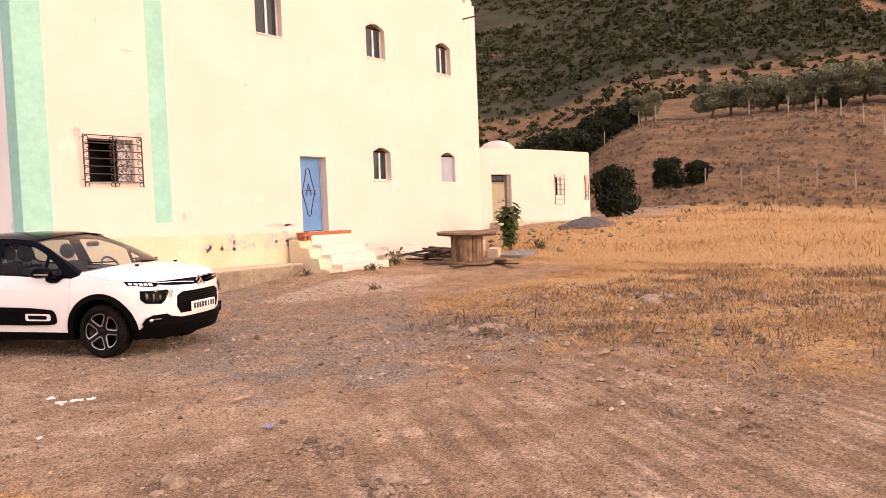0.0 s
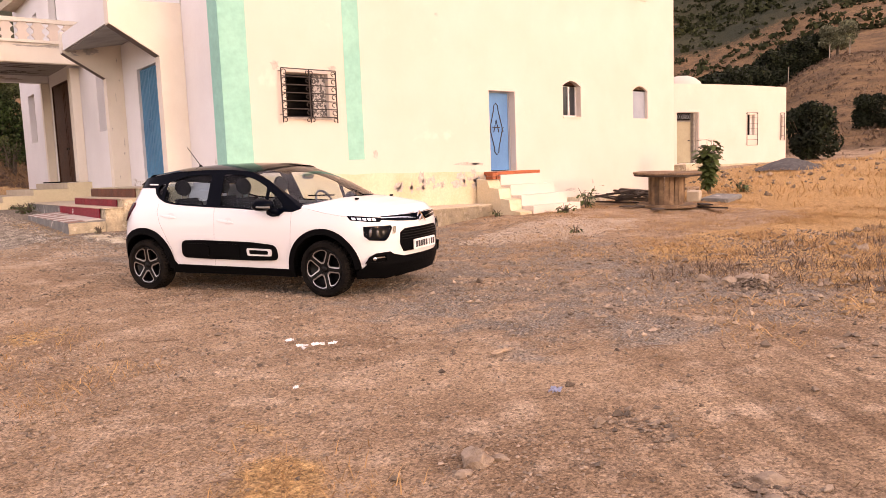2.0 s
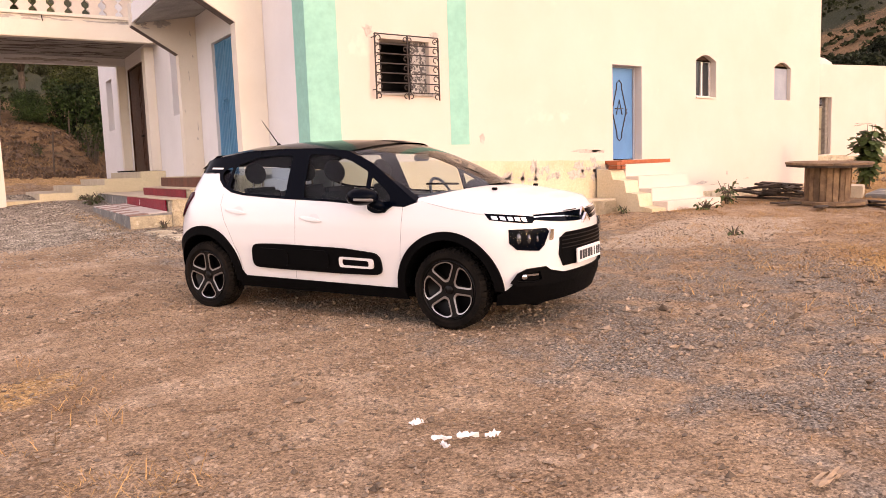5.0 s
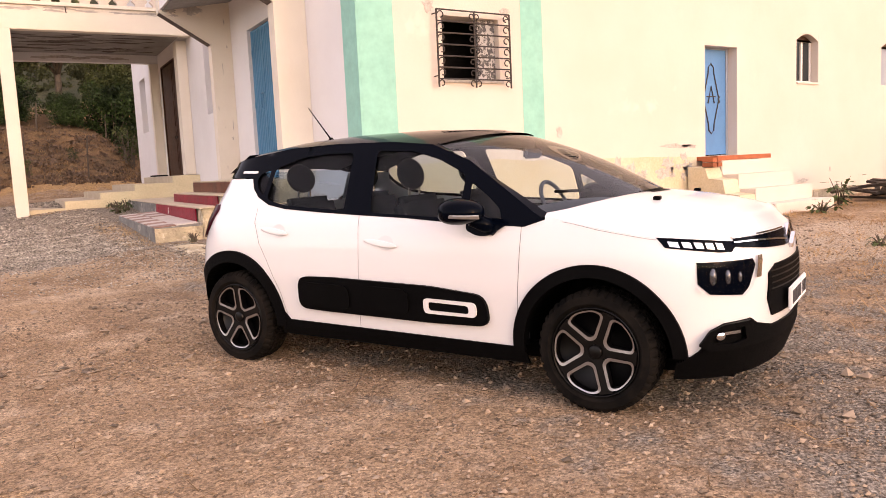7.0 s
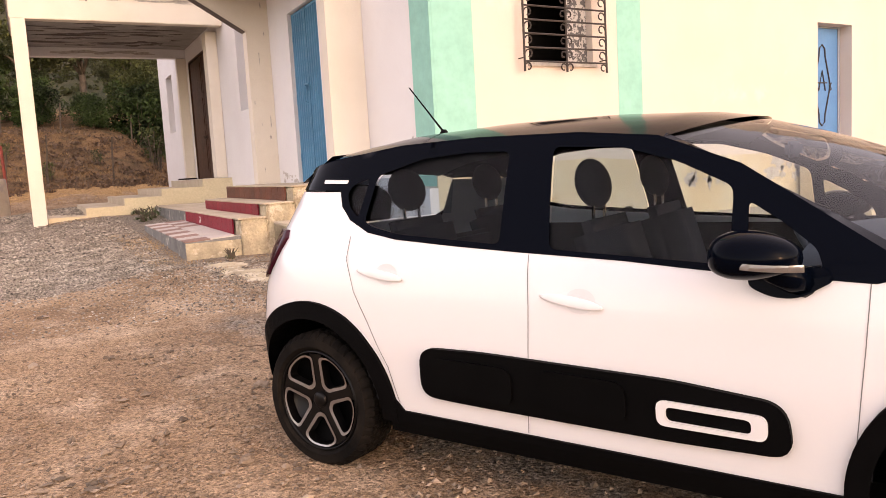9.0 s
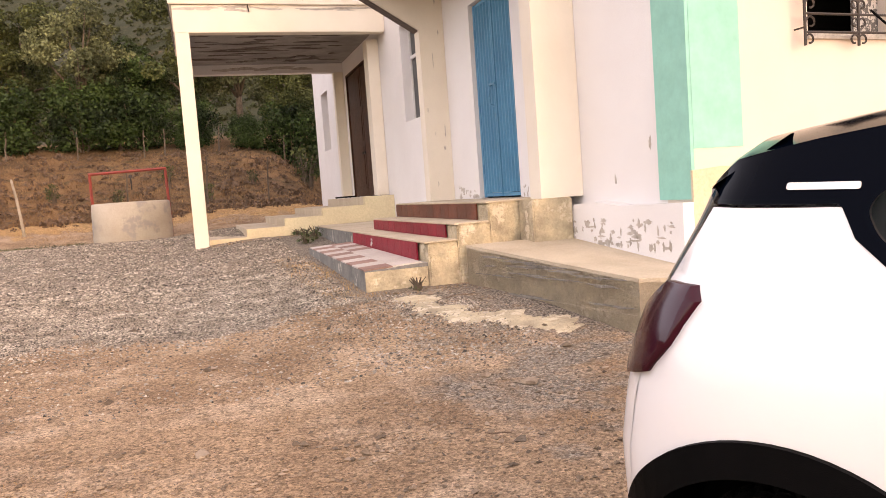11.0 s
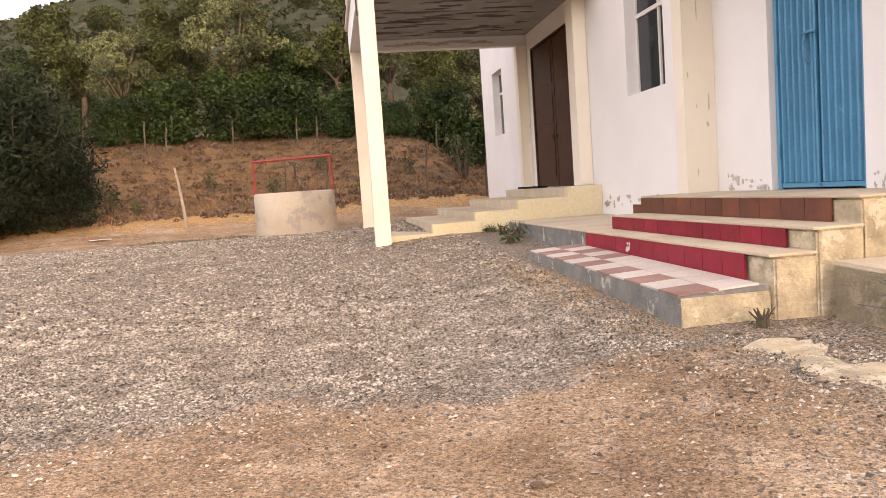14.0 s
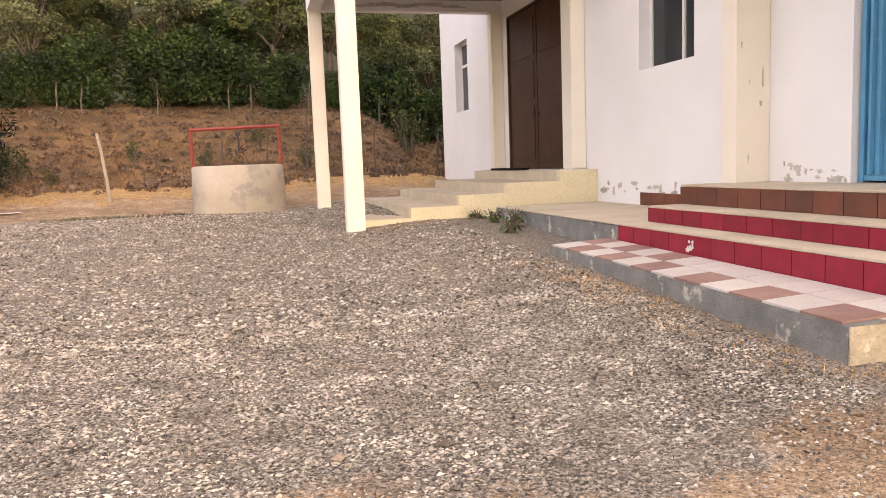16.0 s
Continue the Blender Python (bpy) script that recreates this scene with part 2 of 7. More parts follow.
def blob(bm, cx, cy, rx, ry, place, rng, n=18, rag=0.35, thick=0.004):
    """A ragged flat patch; place(a, b, d) gives the point at (a, b) that stands d proud of a wall."""
    ks = [1 + rag * (rng.random() - 0.5) * 2 for _ in range(n)]
    pts = [(cx + rx * ks[i] * math.cos(2 * math.pi * i / n), cy + ry * ks[i] * math.sin(2 * math.pi * i / n)) for i in range(n)]
    top = [bm.verts.new(place(a, b, thick)) for a, b in pts]
    low = [bm.verts.new(place(a, b, 0)) for a, b in pts]
    c = bm.verts.new(place(cx, cy, thick))
    for i in range(n):
        j = (i + 1) % n
        bm.faces.new((c, top[i], top[j]))
        bm.faces.new((top[i], low[i], low[j], top[j]))


def smooth01(a, b, x):
    t = min(1.0, max(0.0, (x - a) / (b - a)))
    return t * t * (3 - 2 * t)


# ---- ground: one sheet, from the yard to the mountains ----
def lerp_table(tab, x):
    if x <= tab[0][0]:
        return tab[0][1]
    for (a, va), (b, vb) in zip(tab, tab[1:]):
        if x <= b:
            return va + (vb - va) * (x - a) / (b - a)
    return tab[-1][1]


def ridge(az):
    """How high the mountains stand, in degrees seen from the yard, towards the azimuth az."""
    return lerp_table([(-180, 1.2), (-40, 1.2), (-15, 12), (5, 21), (60, 21), (88, 17), (97, 14), (107, 11.5), (125, 8), (150, 3), (180, 1.2)], az)


def height(x, y):
    w = 1 - smooth01(7.0, 10.0, x)
    h = w * 0.04 * max(0.0, y - 10.0) - 0.02 * max(0.0, 6.0 - y) * smooth01(8, -2, abs(x))
    h = min(h, 0.64) + 0.5 * w * smooth01(30.3, 34.0, y) + 0.022 * smooth01(3.2, 2.2, math.hypot(x - 4.75, y - 9.56)) + 0.11 * w * smooth01(2.8, 4.5, x) * smooth01(13.4, 15.6, y)
    h += 0.22 * smooth01(9.0, 12.3, y) * smooth01(9.5, 13.0, x)
    h += 0.75 * smooth01(16, 34, x) * smooth01(-6, 14, y)
    h += 0.06 * noise.noise((x * 0.22, y * 0.22, 0.3)) * smooth01(7, 14, x) * smooth01(12.5, 9, y)
    q = x * 0.94 + y * 0.34                       # slope to the east, up to the olive terrace
    dip = 0.35 + 0.65 * smooth01(30.0, 20.0, math.degrees(math.atan2(y, max(x, 1e-3))) if x > 0 else 90)
    h += (13.0 * dip * smooth01(44, 118, q) ** 0.9 + 0.5 * noise.noise((x * 0.05, y * 0.05, 2)) * smooth01(48, 70, q)) * smooth01(2, 25, x)
    k = smooth01(35, 50, y) * smooth01(24, 8, x)
    h += k * (3.55 + 0.35 * noise.noise((x * 0.12, y * 0.12, 5)))
    r, az = math.hypot(x - 3, y - 8), math.degrees(math.atan2(y - 8, x - 3))
    if r > 110:
        t = smooth01(100, 760, r) * 0.65 + 0.35 * min(1.0, max(0.0, (r - 110) / 650))
        rough = noise.fractal((x * 0.006, y * 0.006, 1.7), 0.9, 2.1, 5)
        m = max(0.0, 780 * math.tan(radians(ridge(az))) * t)
        h = h * (1 - 0.5 * t) + m * (1 + 0.10 * rough) + 2.0 * rough * t
    return h


def ground_mat():
    m = bpy.data.materials.new("yard_ground")
    m.use_nodes = True
    nt = m.node_tree
    n, ln = nt.nodes, nt.links
    b = n["Principled BSDF"]
    b.inputs["Roughness"].default_value, b.inputs["Specular IOR Level"].default_value = 0.95, 0.15
    pos = n.new("ShaderNodeNewGeometry").outputs["Position"]

    def nz(sc, det=5.0, r=0.6, kind="ShaderNodeTexNoise"):
        t = n.new(kind)
        t.inputs["Scale"].default_value = sc
        if kind == "ShaderNodeTexNoise":
            t.inputs["Detail"].default_value, t.inputs["Roughness"].default_value = det, r
        ln.new(pos, t.inputs["Vector"])
        return t.outputs[0]

    def rng(src, a, z):
        r = n.new("ShaderNodeMapRange")
        r.inputs[1].default_value, r.inputs[2].default_value = a, z
        ln.new(src, r.inputs[0])
        return r.outputs[0]

    def math_(op, a, z):
        x = n.new("ShaderNodeMath")
        x.operation = op
        for s, v in zip(x.inputs, (a, z)):
            if isinstance(v, (int, float)):
                s.default_value = v
            else:
                ln.new(v, s)
        return x.outputs[0]

    def mix(fac, a, z, how="MIX"):
        x = n.new("ShaderNodeMix")
        x.data_type, x.blend_type = "RGBA", how
        for s, v in ((x.inputs[0], fac), (x.inputs[6], a), (x.inputs[7], z)):
            if isinstance(v, tuple):
                s.default_value = (*v, 1)
            elif isinstance(v, float):
                s.default_value = v
            else:
                ln.new(v, s)
        return x.outputs[2]

    attr = lambda nm: (lambda a: (setattr(a, "attribute_name", nm), a.outputs["Fac"])[1])(n.new("ShaderNodeAttribute"))
    dirt = mix(rng(nz(0.9), 0.35, 0.65), (0.265, 0.175, 0.108), (0.42, 0.295, 0.190))
    dirt = mix(rng(nz(2.3), 0.50, 0.72), dirt, (0.52, 0.39, 0.275))
    dirt = mix(math_("MULTIPLY", rng(nz(6.5, 6, 0.75), 0.52, 0.66), 0.5), dirt, (0.185, 0.122, 0.078))
    gravel = mix(rng(nz(55, 3), 0.35, 0.65), (0.060, 0.050, 0.040), (0.42, 0.365, 0.30))
    gravel = mix(math_("MULTIPLY", rng(nz(1.1), 0.45, 0.75), 0.7), gravel, (0.33, 0.265, 0.20))
    straw = mix(rng(nz(14, 6, 0.7), 0.38, 0.62), (0.30, 0.175, 0.08), (0.60, 0.385, 0.175))
    hill = mix(rng(nz(0.35, 6), 0.4, 0.62), (0.225, 0.133, 0.066), (0.12, 0.075, 0.041))
    hill = mix(rng(nz(1.6, 6, 0.7), 0.52, 0.68), hill, (0.085, 0.066, 0.036))
    scrub = mix(rng(nz(0.09, 8, 0.72), 0.42, 0.56), (0.050, 0.047, 0.024), (0.026, 0.030, 0.015))
    scrub = mix(rng(nz(0.022, 6, 0.7), 0.61, 0.70), scrub, (0.28, 0.14, 0.075))
    pebbles = rng(nz(28, 2, 0.5, "ShaderNodeTexVoronoi"), 0.0, 0.45)
    wob = nz(1.4, 6, 0.65)
    edge = lambda a, k=0.5: rng(math_("ADD", attr(a), math_("MULTIPLY", math_("SUBTRACT", wob, 0.5), k)), 0.4, 0.6)
    col = mix(edge("gravel", 1.7), dirt, gravel)
    weedy = mix(rng(nz(3.2, 6, 0.7), 0.36, 0.66), (0.105, 0.064, 0.036), (0.38, 0.235, 0.118))
    col = mix(edge("weedy", 1.2), col, weedy)
    turned = n.new("ShaderNodeMapping")
    turned.vector_type = "TEXTURE"
    turned.inputs["Rotation"].default_value = (0, 0, radians(52))
    turned.inputs["Scale"].default_value = (3.2, 0.2, 1)
    ln.new(pos, turned.inputs["Vector"])
    rut = n.new("ShaderNodeTexNoise")
    rut.inputs["Scale"].default_value, rut.inputs["Detail"].default_value = 1.6, 4.0
    ln.new(turned.outputs[0], rut.inputs["Vector"])
    col = mix(math_("MULTIPLY", attr("track"), rng(rut.outputs[0], 0.44, 0.60)), col, (0.135, 0.082, 0.047))
    col = mix(math_("MULTIPLY", edge("dusty", 1.9), 0.8), col, (0.52, 0.43, 0.335))
    col = mix(edge("straw", 1.6), col, straw)
    col = mix(edge("hill"), col, hill)
    col = mix(edge("scrub", 0.6), col, scrub)
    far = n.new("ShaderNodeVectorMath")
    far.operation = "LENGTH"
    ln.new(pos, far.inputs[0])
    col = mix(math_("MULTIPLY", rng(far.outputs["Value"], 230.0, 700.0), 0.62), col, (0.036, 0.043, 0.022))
    vor = n.new("ShaderNodeTexVoronoi")
    vor.inputs["Scale"].default_value = 62.0
    ln.new(pos, vor.inputs["Vector"])
    vor2 = n.new("ShaderNodeTexVoronoi")
    vor2.inputs["Scale"].default_value = 110.0
    ln.new(pos, vor2.inputs["Vector"])
    sep = [n.new("ShaderNodeSeparateColor") for _ in range(2)]
    ln.new(vor.outputs["Color"], sep[0].inputs[0])
    ln.new(vor2.outputs["Color"], sep[1].inputs[0])
    speck = n.new("ShaderNodeMapRange")
    speck.inputs[3].default_value, speck.inputs[4].default_value = 0.34, 1.66
    ln.new(math_("MULTIPLY", math_("ADD", sep[0].outputs[0], sep[1].outputs[0]), 0.5), speck.inputs[0])
    col = mix(1.0, col, speck.outputs[0], "MULTIPLY")
    grain = mix(0.45, col, rng(nz(120, 4), 0.2, 0.8), "MULTIPLY")
    ln.new(mix(1.0, grain, (1.25, 1.25, 1.25), "MULTIPLY"), b.inputs["Base Color"])
    bp = n.new("ShaderNodeBump")
    bp.inputs["Distance"].default_value = 0.045
    bp.inputs["Strength"].default_value = 0.9
    ln.new(math_("ADD", math_("MULTIPLY", pebbles, -0.35), math_("ADD", nz(9, 6), nz(45, 4))), bp.inputs["Height"])
    ln.new(bp.outputs[0], b.inputs["Normal"])
    return m


def straw_at(x, y):
    """Where dry grass grows, 0 to 1."""
    edge = 7.6 + 0.3 * (y - 4.0) + 2.6 * noise.noise((x * 0.35, y * 0.35, 7)) + 1.6 * noise.noise((x * 0.9, y * 0.9, 3))
    field = smooth01(edge - 2.5, edge + 4.5, x) * smooth01(14.0, 12.5, y + (-3.0 if x > 22 else 0)) * (1 - 0.85 * smooth01(7.2, 9.2, y) * smooth01(20, 16.5, x))
    left = 0.9 * smooth01(2.6, 1.3, x) * smooth01(10.5, 8.5, y) * smooth01(-3, 3, y) * smooth01(-0.35, 0.25, noise.noise((x * 0.45, y * 0.6, 11)) + 0.5 * noise.noise((x * 1.3, y * 1.3, 2)))
    back = smooth01(30.5, 34, y) * smooth01(12, 6, x)
    return max(field, left, back)


def gravel_at(x, y):
    a = smooth01(15.1, 16.8, y + 0.7 * noise.noise((x * 0.5, y * 0.5, 6))) * smooth01(31, 29, y) * smooth01(6, 5, x)
    b = 0.75 * smooth01(2.6, 5.0, x) * smooth01(4.4, 6.6, y + 0.3 * x) * smooth01(18.0, 16.0, y) * smooth01(15, 9, x)
    return max(a, b * 0.75)


def build_ground():
    n = 330
    ax = [math.sinh(v) for v in np.linspace(-5.9, 5.9, n)]
    k = 1700 / ax[-1]
    xs, ys = [6 + k * v for v in ax], [9 + k * v for v in ax]
    verts = [(x, y, height(x, y)) for y in ys for x in xs]
    faces = [(j * n + i, j * n + i + 1, (j + 1) * n + i + 1, (j + 1) * n + i) for j in range(n - 1) for i in range(n - 1)]
    me = bpy.data.meshes.new("ground")
    me.from_pydata(verts, [], faces)
    me.shade_smooth()
    for nm, fn in (("gravel", gravel_at), ("straw", straw_at), ("weedy", lambda x, y: 0.72 * smooth01(6.2, 9.5, x + 0.25 * y) * smooth01(6.0, 3.2, y - 0.1 * (x - 8)) * smooth01(19, 12, x)),
                   ("track", lambda x, y: 0.55 * smooth01(3.0, 5.0, x + 0.5 * y) * smooth01(4.6, 2.6, y) * smooth01(11, 7, x)),
                   ("dusty", lambda x, y: smooth01(1.5, 0.5, math.hypot((x - 11.5) / 2.4, (y - 10.7) / 0.9))),
                   ("hill", lambda x, y: max(smooth01(42, 60, x * 0.94 + y * 0.34) if x > 0 else 0, smooth01(34, 37, y) * smooth01(30, 20, x))),
                   ("scrub", lambda x, y: smooth01(150, 200, math.hypot(x - 3, y - 8)))):
        at = me.attributes.new(nm, "FLOAT", "POINT")
        at.data.foreach_set("value", [fn(v[0], v[1]) for v in verts])
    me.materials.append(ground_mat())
    return tagged(new("ground", me), "bare earth yard with gravel, dry grass and scrubby slopes", "ground", kind="structure")


build_ground()


# ---- the main building ----
CX, CY = 6.45, 14.08                                  # its near corner
FRONT = pose(CX, CY, 0, 0, 0, -3.8)                   # front: u (local x) points into the house, v (local y) along it
TOP = 8.45
house = empty("main_building", Matrix(), "two-storey whitewashed building with mint-green corner stripes", "building")
LONG_HOLES = [(7.70, 8.66, 2.41, 3.25), (13.19, 14.10, 1.20, 3.12), (15.97, 16.73, 2.55, 3.48), (19.18, 19.94, 2.55, 3.48),
              (11.98, 12.81, 6.0, 7.0), (15.88, 16.68, 6.0, 6.95), (19.13, 19.91, 5.96, 6.93)]
part("long_wall", holed_wall(CX, 21.40, -0.3, TOP, CY, CY + 0.35, LONG_HOLES), M["plaster"], house, "cream whitewashed long wall")
FRONT_HOLES = [(3.23, 4.54, 1.17, 3.75), (7.12, 8.42, 2.62, 4.35), (10.75, 13.75, 1.31, 4.35), (16.6, 17.7, 2.75, 4.42),
               (7.2, 8.3, 6.2, 7.4), (12.2, 13.2, 6.0, 7.6), (15.0, 15.7, 6.2, 6.9)]
part("front_wall", holed_wall(0.356, 19.1, -0.3, TOP, 0, 0.35, FRONT_HOLES, "y"), M["plaster_shade"], house, "whitewashed front wall in shade", m=FRONT)
part("end_wall", boxes((21.05, 21.397, CY + 0.354, 33.0, -0.3, TOP)), M["plaster"], house)
part("back_wall", boxes((7.9, 21.05, 32.65, 33.0, -0.3, TOP)), M["plaster"], house)
part("roof", boxes((CX + 0.75, 21.04, CY + 0.36, 32.6, TOP - 0.9, TOP - 0.65)), M["slab"], house)
# added near-black blocks stand for the unlit rooms behind the openings
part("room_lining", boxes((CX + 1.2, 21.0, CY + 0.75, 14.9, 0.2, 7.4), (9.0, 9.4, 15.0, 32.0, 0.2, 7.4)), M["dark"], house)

# stepped merlons along the parapet
bm = boxes((0, 0.36, 0.02, 0.3, 0, 0.16))
box(bm, 0.09, 0.27, 0.02, 0.3, 0.161, 0.32)
mer = mesh_of(bm, "merlon")
mer.materials.append(M["plaster"])
for i in range(26):
    ob = new("merlon", mer)
    ob.parent = house
    ob.matrix_basis = Matrix.Translation((CX + 0.1 + i * 0.575, CY, TOP))
bm = bmesh.new()
tube(bm, [(20.7, CY - 0.0, 7.9), (20.75, CY - 0.55, 7.92)], 0.025)
part("roof_spout", bm, M["iron"], house)

# painted stripes: one wraps the corner, one stands further along
part("corner_stripe", boxes((CX - 0.004, 6.95, CY - 0.004, CY - 0.001, 1.5, TOP)), M["mint"], house, "mint green painted stripe on the corner")
bm = bmesh.new()
prism(bm, [(0.0, 1.1), (0.45, 1.1), (0.45, 3.2), (0.46, TOP), (0.0, TOP)], -0.034, -0.001, "x")
part("corner_stripe", bm, M["mint"], house, m=FRONT)
part("wall_stripe", boxes((9.06, 9.47, CY - 0.004, CY - 0.001, 1.56, TOP)), M["mint"], house, "mint green painted stripe")

# plinth along the long wall, a little proud, with a wavering top edge
rng = random.Random(4)
bm = bmesh.new()
tops = [(CX - 0.05 + i * 0.31, 1.33 + 0.05 * noise.noise((i * 0.5, 0, 0)) - 0.006 * i) for i in range(22)]
tops = [(min(a, 12.98), z) for a, z in tops]
pts = [(CX - 0.05, 0.2)] + tops + [(12.98, 0.2)]
prism(bm, pts, CY - 0.03, CY - 0.004)
part("plinth", bm, M["plinth"], house, "yellowed plinth with flaking paint")
part("plinth", boxes((14.75, 21.38, CY - 0.06, CY - 0.004, -0.2, 0.42)), M["concrete"], house)
bm = bmesh.new()
prism(bm, [(-0.03, 0.3), (1.9, 0.3), (1.9, 1.07), (1.4, 1.10), (0.9, 1.06), (-0.03, 1.08)], -0.15, -0.004, "x")
part("plinth", bm, M["plaster_shade"], house, m=FRONT)

# flaked patches
def flakes(spots, place, material, seed, parent=None, name="flaked_patch", n=18, rag=0.35):
    """Each flaked patch is a ragged piece of its own."""
    g = random.Random(seed)
    for s in spots:
        b = bmesh.new()
        blob(b, *s, place, g, n, rag)
        part(name, b, material, parent or house)


on_long = lambda a, b, d: (a, CY - 0.03 - d, b)
on_long0 = lambda a, b, d: (a, CY - d - 0.001, b)
on_front = lambda a, b, d: FRONT @ Vector((-d - 0.001, a, b))
on_front7 = lambda a, b, d: FRONT @ Vector((-0.15 - d, a, b))
near_steps = [(10.2 + rng.random() * 2.7, 0.98 + 0.22 * (rng.random() - 0.5), 0.03 + 0.05 * rng.random(), 0.03 + 0.06 * rng.random()) for _ in range(26)]
flakes(near_steps + [(10.95, 1.15, 0.07, 0.12), (12.2, 1.08, 0.14, 0.12), (12.0, 0.95, 0.2, 0.07), (12.55, 1.22, 0.08, 0.05)], on_long, M["stain"], 1, rag=0.55)
flakes([(12.35, 1.40, 0.36, 0.035), (12.75, 1.39, 0.2, 0.035), (9.75, 1.66, 0.05, 0.08), (8.6, 5.05, 0.12, 0.02), (8.0, 5.55, 0.02, 0.05), (11.6, 4.7, 0.05, 0.04),
        (7.50, 3.36, 0.09, 0.09), (8.77, 3.36, 0.09, 0.05), (13.6, 5.6, 0.012, 0.10), (15.5, 0.75, 0.08, 0.04), (17.2, 0.8, 0.04, 0.05), (16.2, 0.62, 0.2, 0.04)], on_long0, M["stain"], 2)
foot = [(v, 0.98 + 0.13 * rng.random() ** 2 - (0.05 if v < 7 else 0.0), 0.02 + 0.06 * rng.random() ** 2, 0.015 + 0.045 * rng.random() ** 2) for v in [5.95 + 3.9 * rng.random() for _ in range(46)]]
flakes(foot + [(5.0, 1.3, 0.06, 0.10), (4.85, 1.28, 0.04, 0.07), (5.15, 1.24, 0.05, 0.05), (1.2, 1.3, 0.012, 0.04), (0.6, 1.6, 0.015, 0.05), (5.2, 4.9, 0.2, 0.25), (2.2, 5.2, 0.25, 0.3), (1.8, 5.0, 0.12, 0.35), (7.0, 5.2, 0.2, 0.15)], on_front, M["stain"], 3, rag=0.5)
flakes([(0.1 + 1.7 * rng.random(), 0.70 + 0.24 * rng.random() ** 2, 0.012 + 0.05 * rng.random() ** 3, 0.010 + 0.03 * rng.random() ** 3) for _ in range(70)], on_front7, M["stain"], 4, rag=0.5)

# ---- doors and windows of the long wall ----
def sliding_window(name, x0, x1, z0, z1, arched, label):
    """A small two-leaf window set back in a deep reveal, its head a flat arch."""
    w = empty(name, Matrix(), label)
    w.parent = house
    y = CY + 0.16
    xm = x0 + 0.56 * (x1 - x0)
    zt = z1 - (0.09 if arched else 0.0)
    b = bmesh.new()
    f = 0.045
    box(b, x0, x1, y, y + 0.05, z0, z0 + f)
    box(b, x0, x1, y, y + 0.05, zt - f, zt)
    box(b, x0, x0 + f, y, y + 0.05, z0 + f, zt - f)
    box(b, x1 - f, x1, y, y + 0.05, z0 + f, zt - f)
    box(b, xm - 0.03, xm + 0.03, y - 0.01, y + 0.04, z0 + f, zt - f)
    part("window_frame", b, M["white_frame"], w, "white painted frame")
    part("pane", boxes((x0 + f, xm - 0.03, y + 0.022, y + 0.028, z0 + f, zt - f)), M["bluepanel"], w)
    part("pane", boxes((xm + 0.03, x1 - f, y + 0.022, y + 0.028, z0 + f, zt - f)), M["bluepanel"], w)
    part("window_sill", boxes((x0 - 0.0, x1 + 0.0, CY - 0.03, y - 0.01, z0 - 0.035, z0 - 0.001)), M["plaster"], w)
    if arched:
        b = bmesh.new()
        n = 12
        arc = [(x0 + (x1 - x0) * i / n, z1 - 0.13 + 0.13 * math.sin(math.pi * i / n)) for i in range(n + 1)]
        prism(b, arc + [(x1, z1 + 0.001), (x0, z1 + 0.001)], CY + 0.003, CY + 0.15)
        part("arch_head", b, M["plaster"], w)
        b = bmesh.new()
        prism(b, [(x0, zt)] + [(x1, zt)] + [(x0 + (x1 - x0) * i / n, z1 - 0.13 + 0.125 * math.sin(math.pi * i / n)) for i in range(n, -1, -1)], y - 0.02, y + 0.05)
        part("arch_infill", b, M["wood"], w, "dark timber infill under the arch")
    return w


for (x0, x1, z0, z1), ar in ((LONG_HOLES[2], True), (LONG_HOLES[4], False), (LONG_HOLES[5], True), (LONG_HOLES[6], True)):
    sliding_window("window", x0, x1, z0, z1, ar, "small white two-leaf window in a deep reveal")
x0, x1, z0, z1 = LONG_HOLES[3]
niche = empty("blind_window", Matrix(), "arched window closed with a grey board")
niche.parent = house
part("board", boxes((x0, x1, CY + 0.10, CY + 0.14, z0, z1 - 0.09)), M["greypanel"], niche, "flat grey board")
bm = bmesh.new()
arc = [(x0 + (x1 - x0) * i / 12, z1 - 0.13 + 0.13 * math.sin(math.pi * i / 12)) for i in range(13)]
prism(bm, arc + [(x1, z1 + 0.001), (x0, z1 + 0.001)], CY + 0.003, CY + 0.15)
part("arch_head", bm, M["plaster"], niche)
bm = bmesh.new()
prism(bm, [(x1, z1 - 0.09), (x0, z1 - 0.09)] + [(a, b - 0.005) for a, b in arc], CY + 0.08, CY + 0.14)
part("arch_infill", bm, M["oldwood"], niche)

# the grilled window
x0, x1, z0, z1 = LONG_HOLES[0]
gw = empty("grilled_window", Matrix(), "dark open window with a lattice shutter behind a wrought-iron grille")
gw.parent = house
part("lattice_shutter", boxes((x1 - 0.30, x1, CY + 0.10, CY + 0.13, z0, z1)), M["lattice"], gw, "pierced grey lattice shutter")
part("window_sill", boxes((x0 - 0.02, x1 + 0.04, CY - 0.03, CY + 0.2, z0 - 0.045, z0 - 0.002)), M["stain"], gw)
bm = bmesh.new()
gx0, gx1, gz0, gz1, gy = 7.55, 8.77, 2.34, 3.30, CY - 0.11
for i in range(7):
    z = gz0 + 0.06 + i * (gz1 - gz0 - 0.06) / 6
    tube(bm, [(gx0, gy, z), (gx1, gy, z)], 0.011, 6)
for x in (gx0, gx1, (gx0 + gx1) / 2):
    tube(bm, [(x, gy, gz0 - 0.05), (x, gy, gz1)], 0.013, 6)


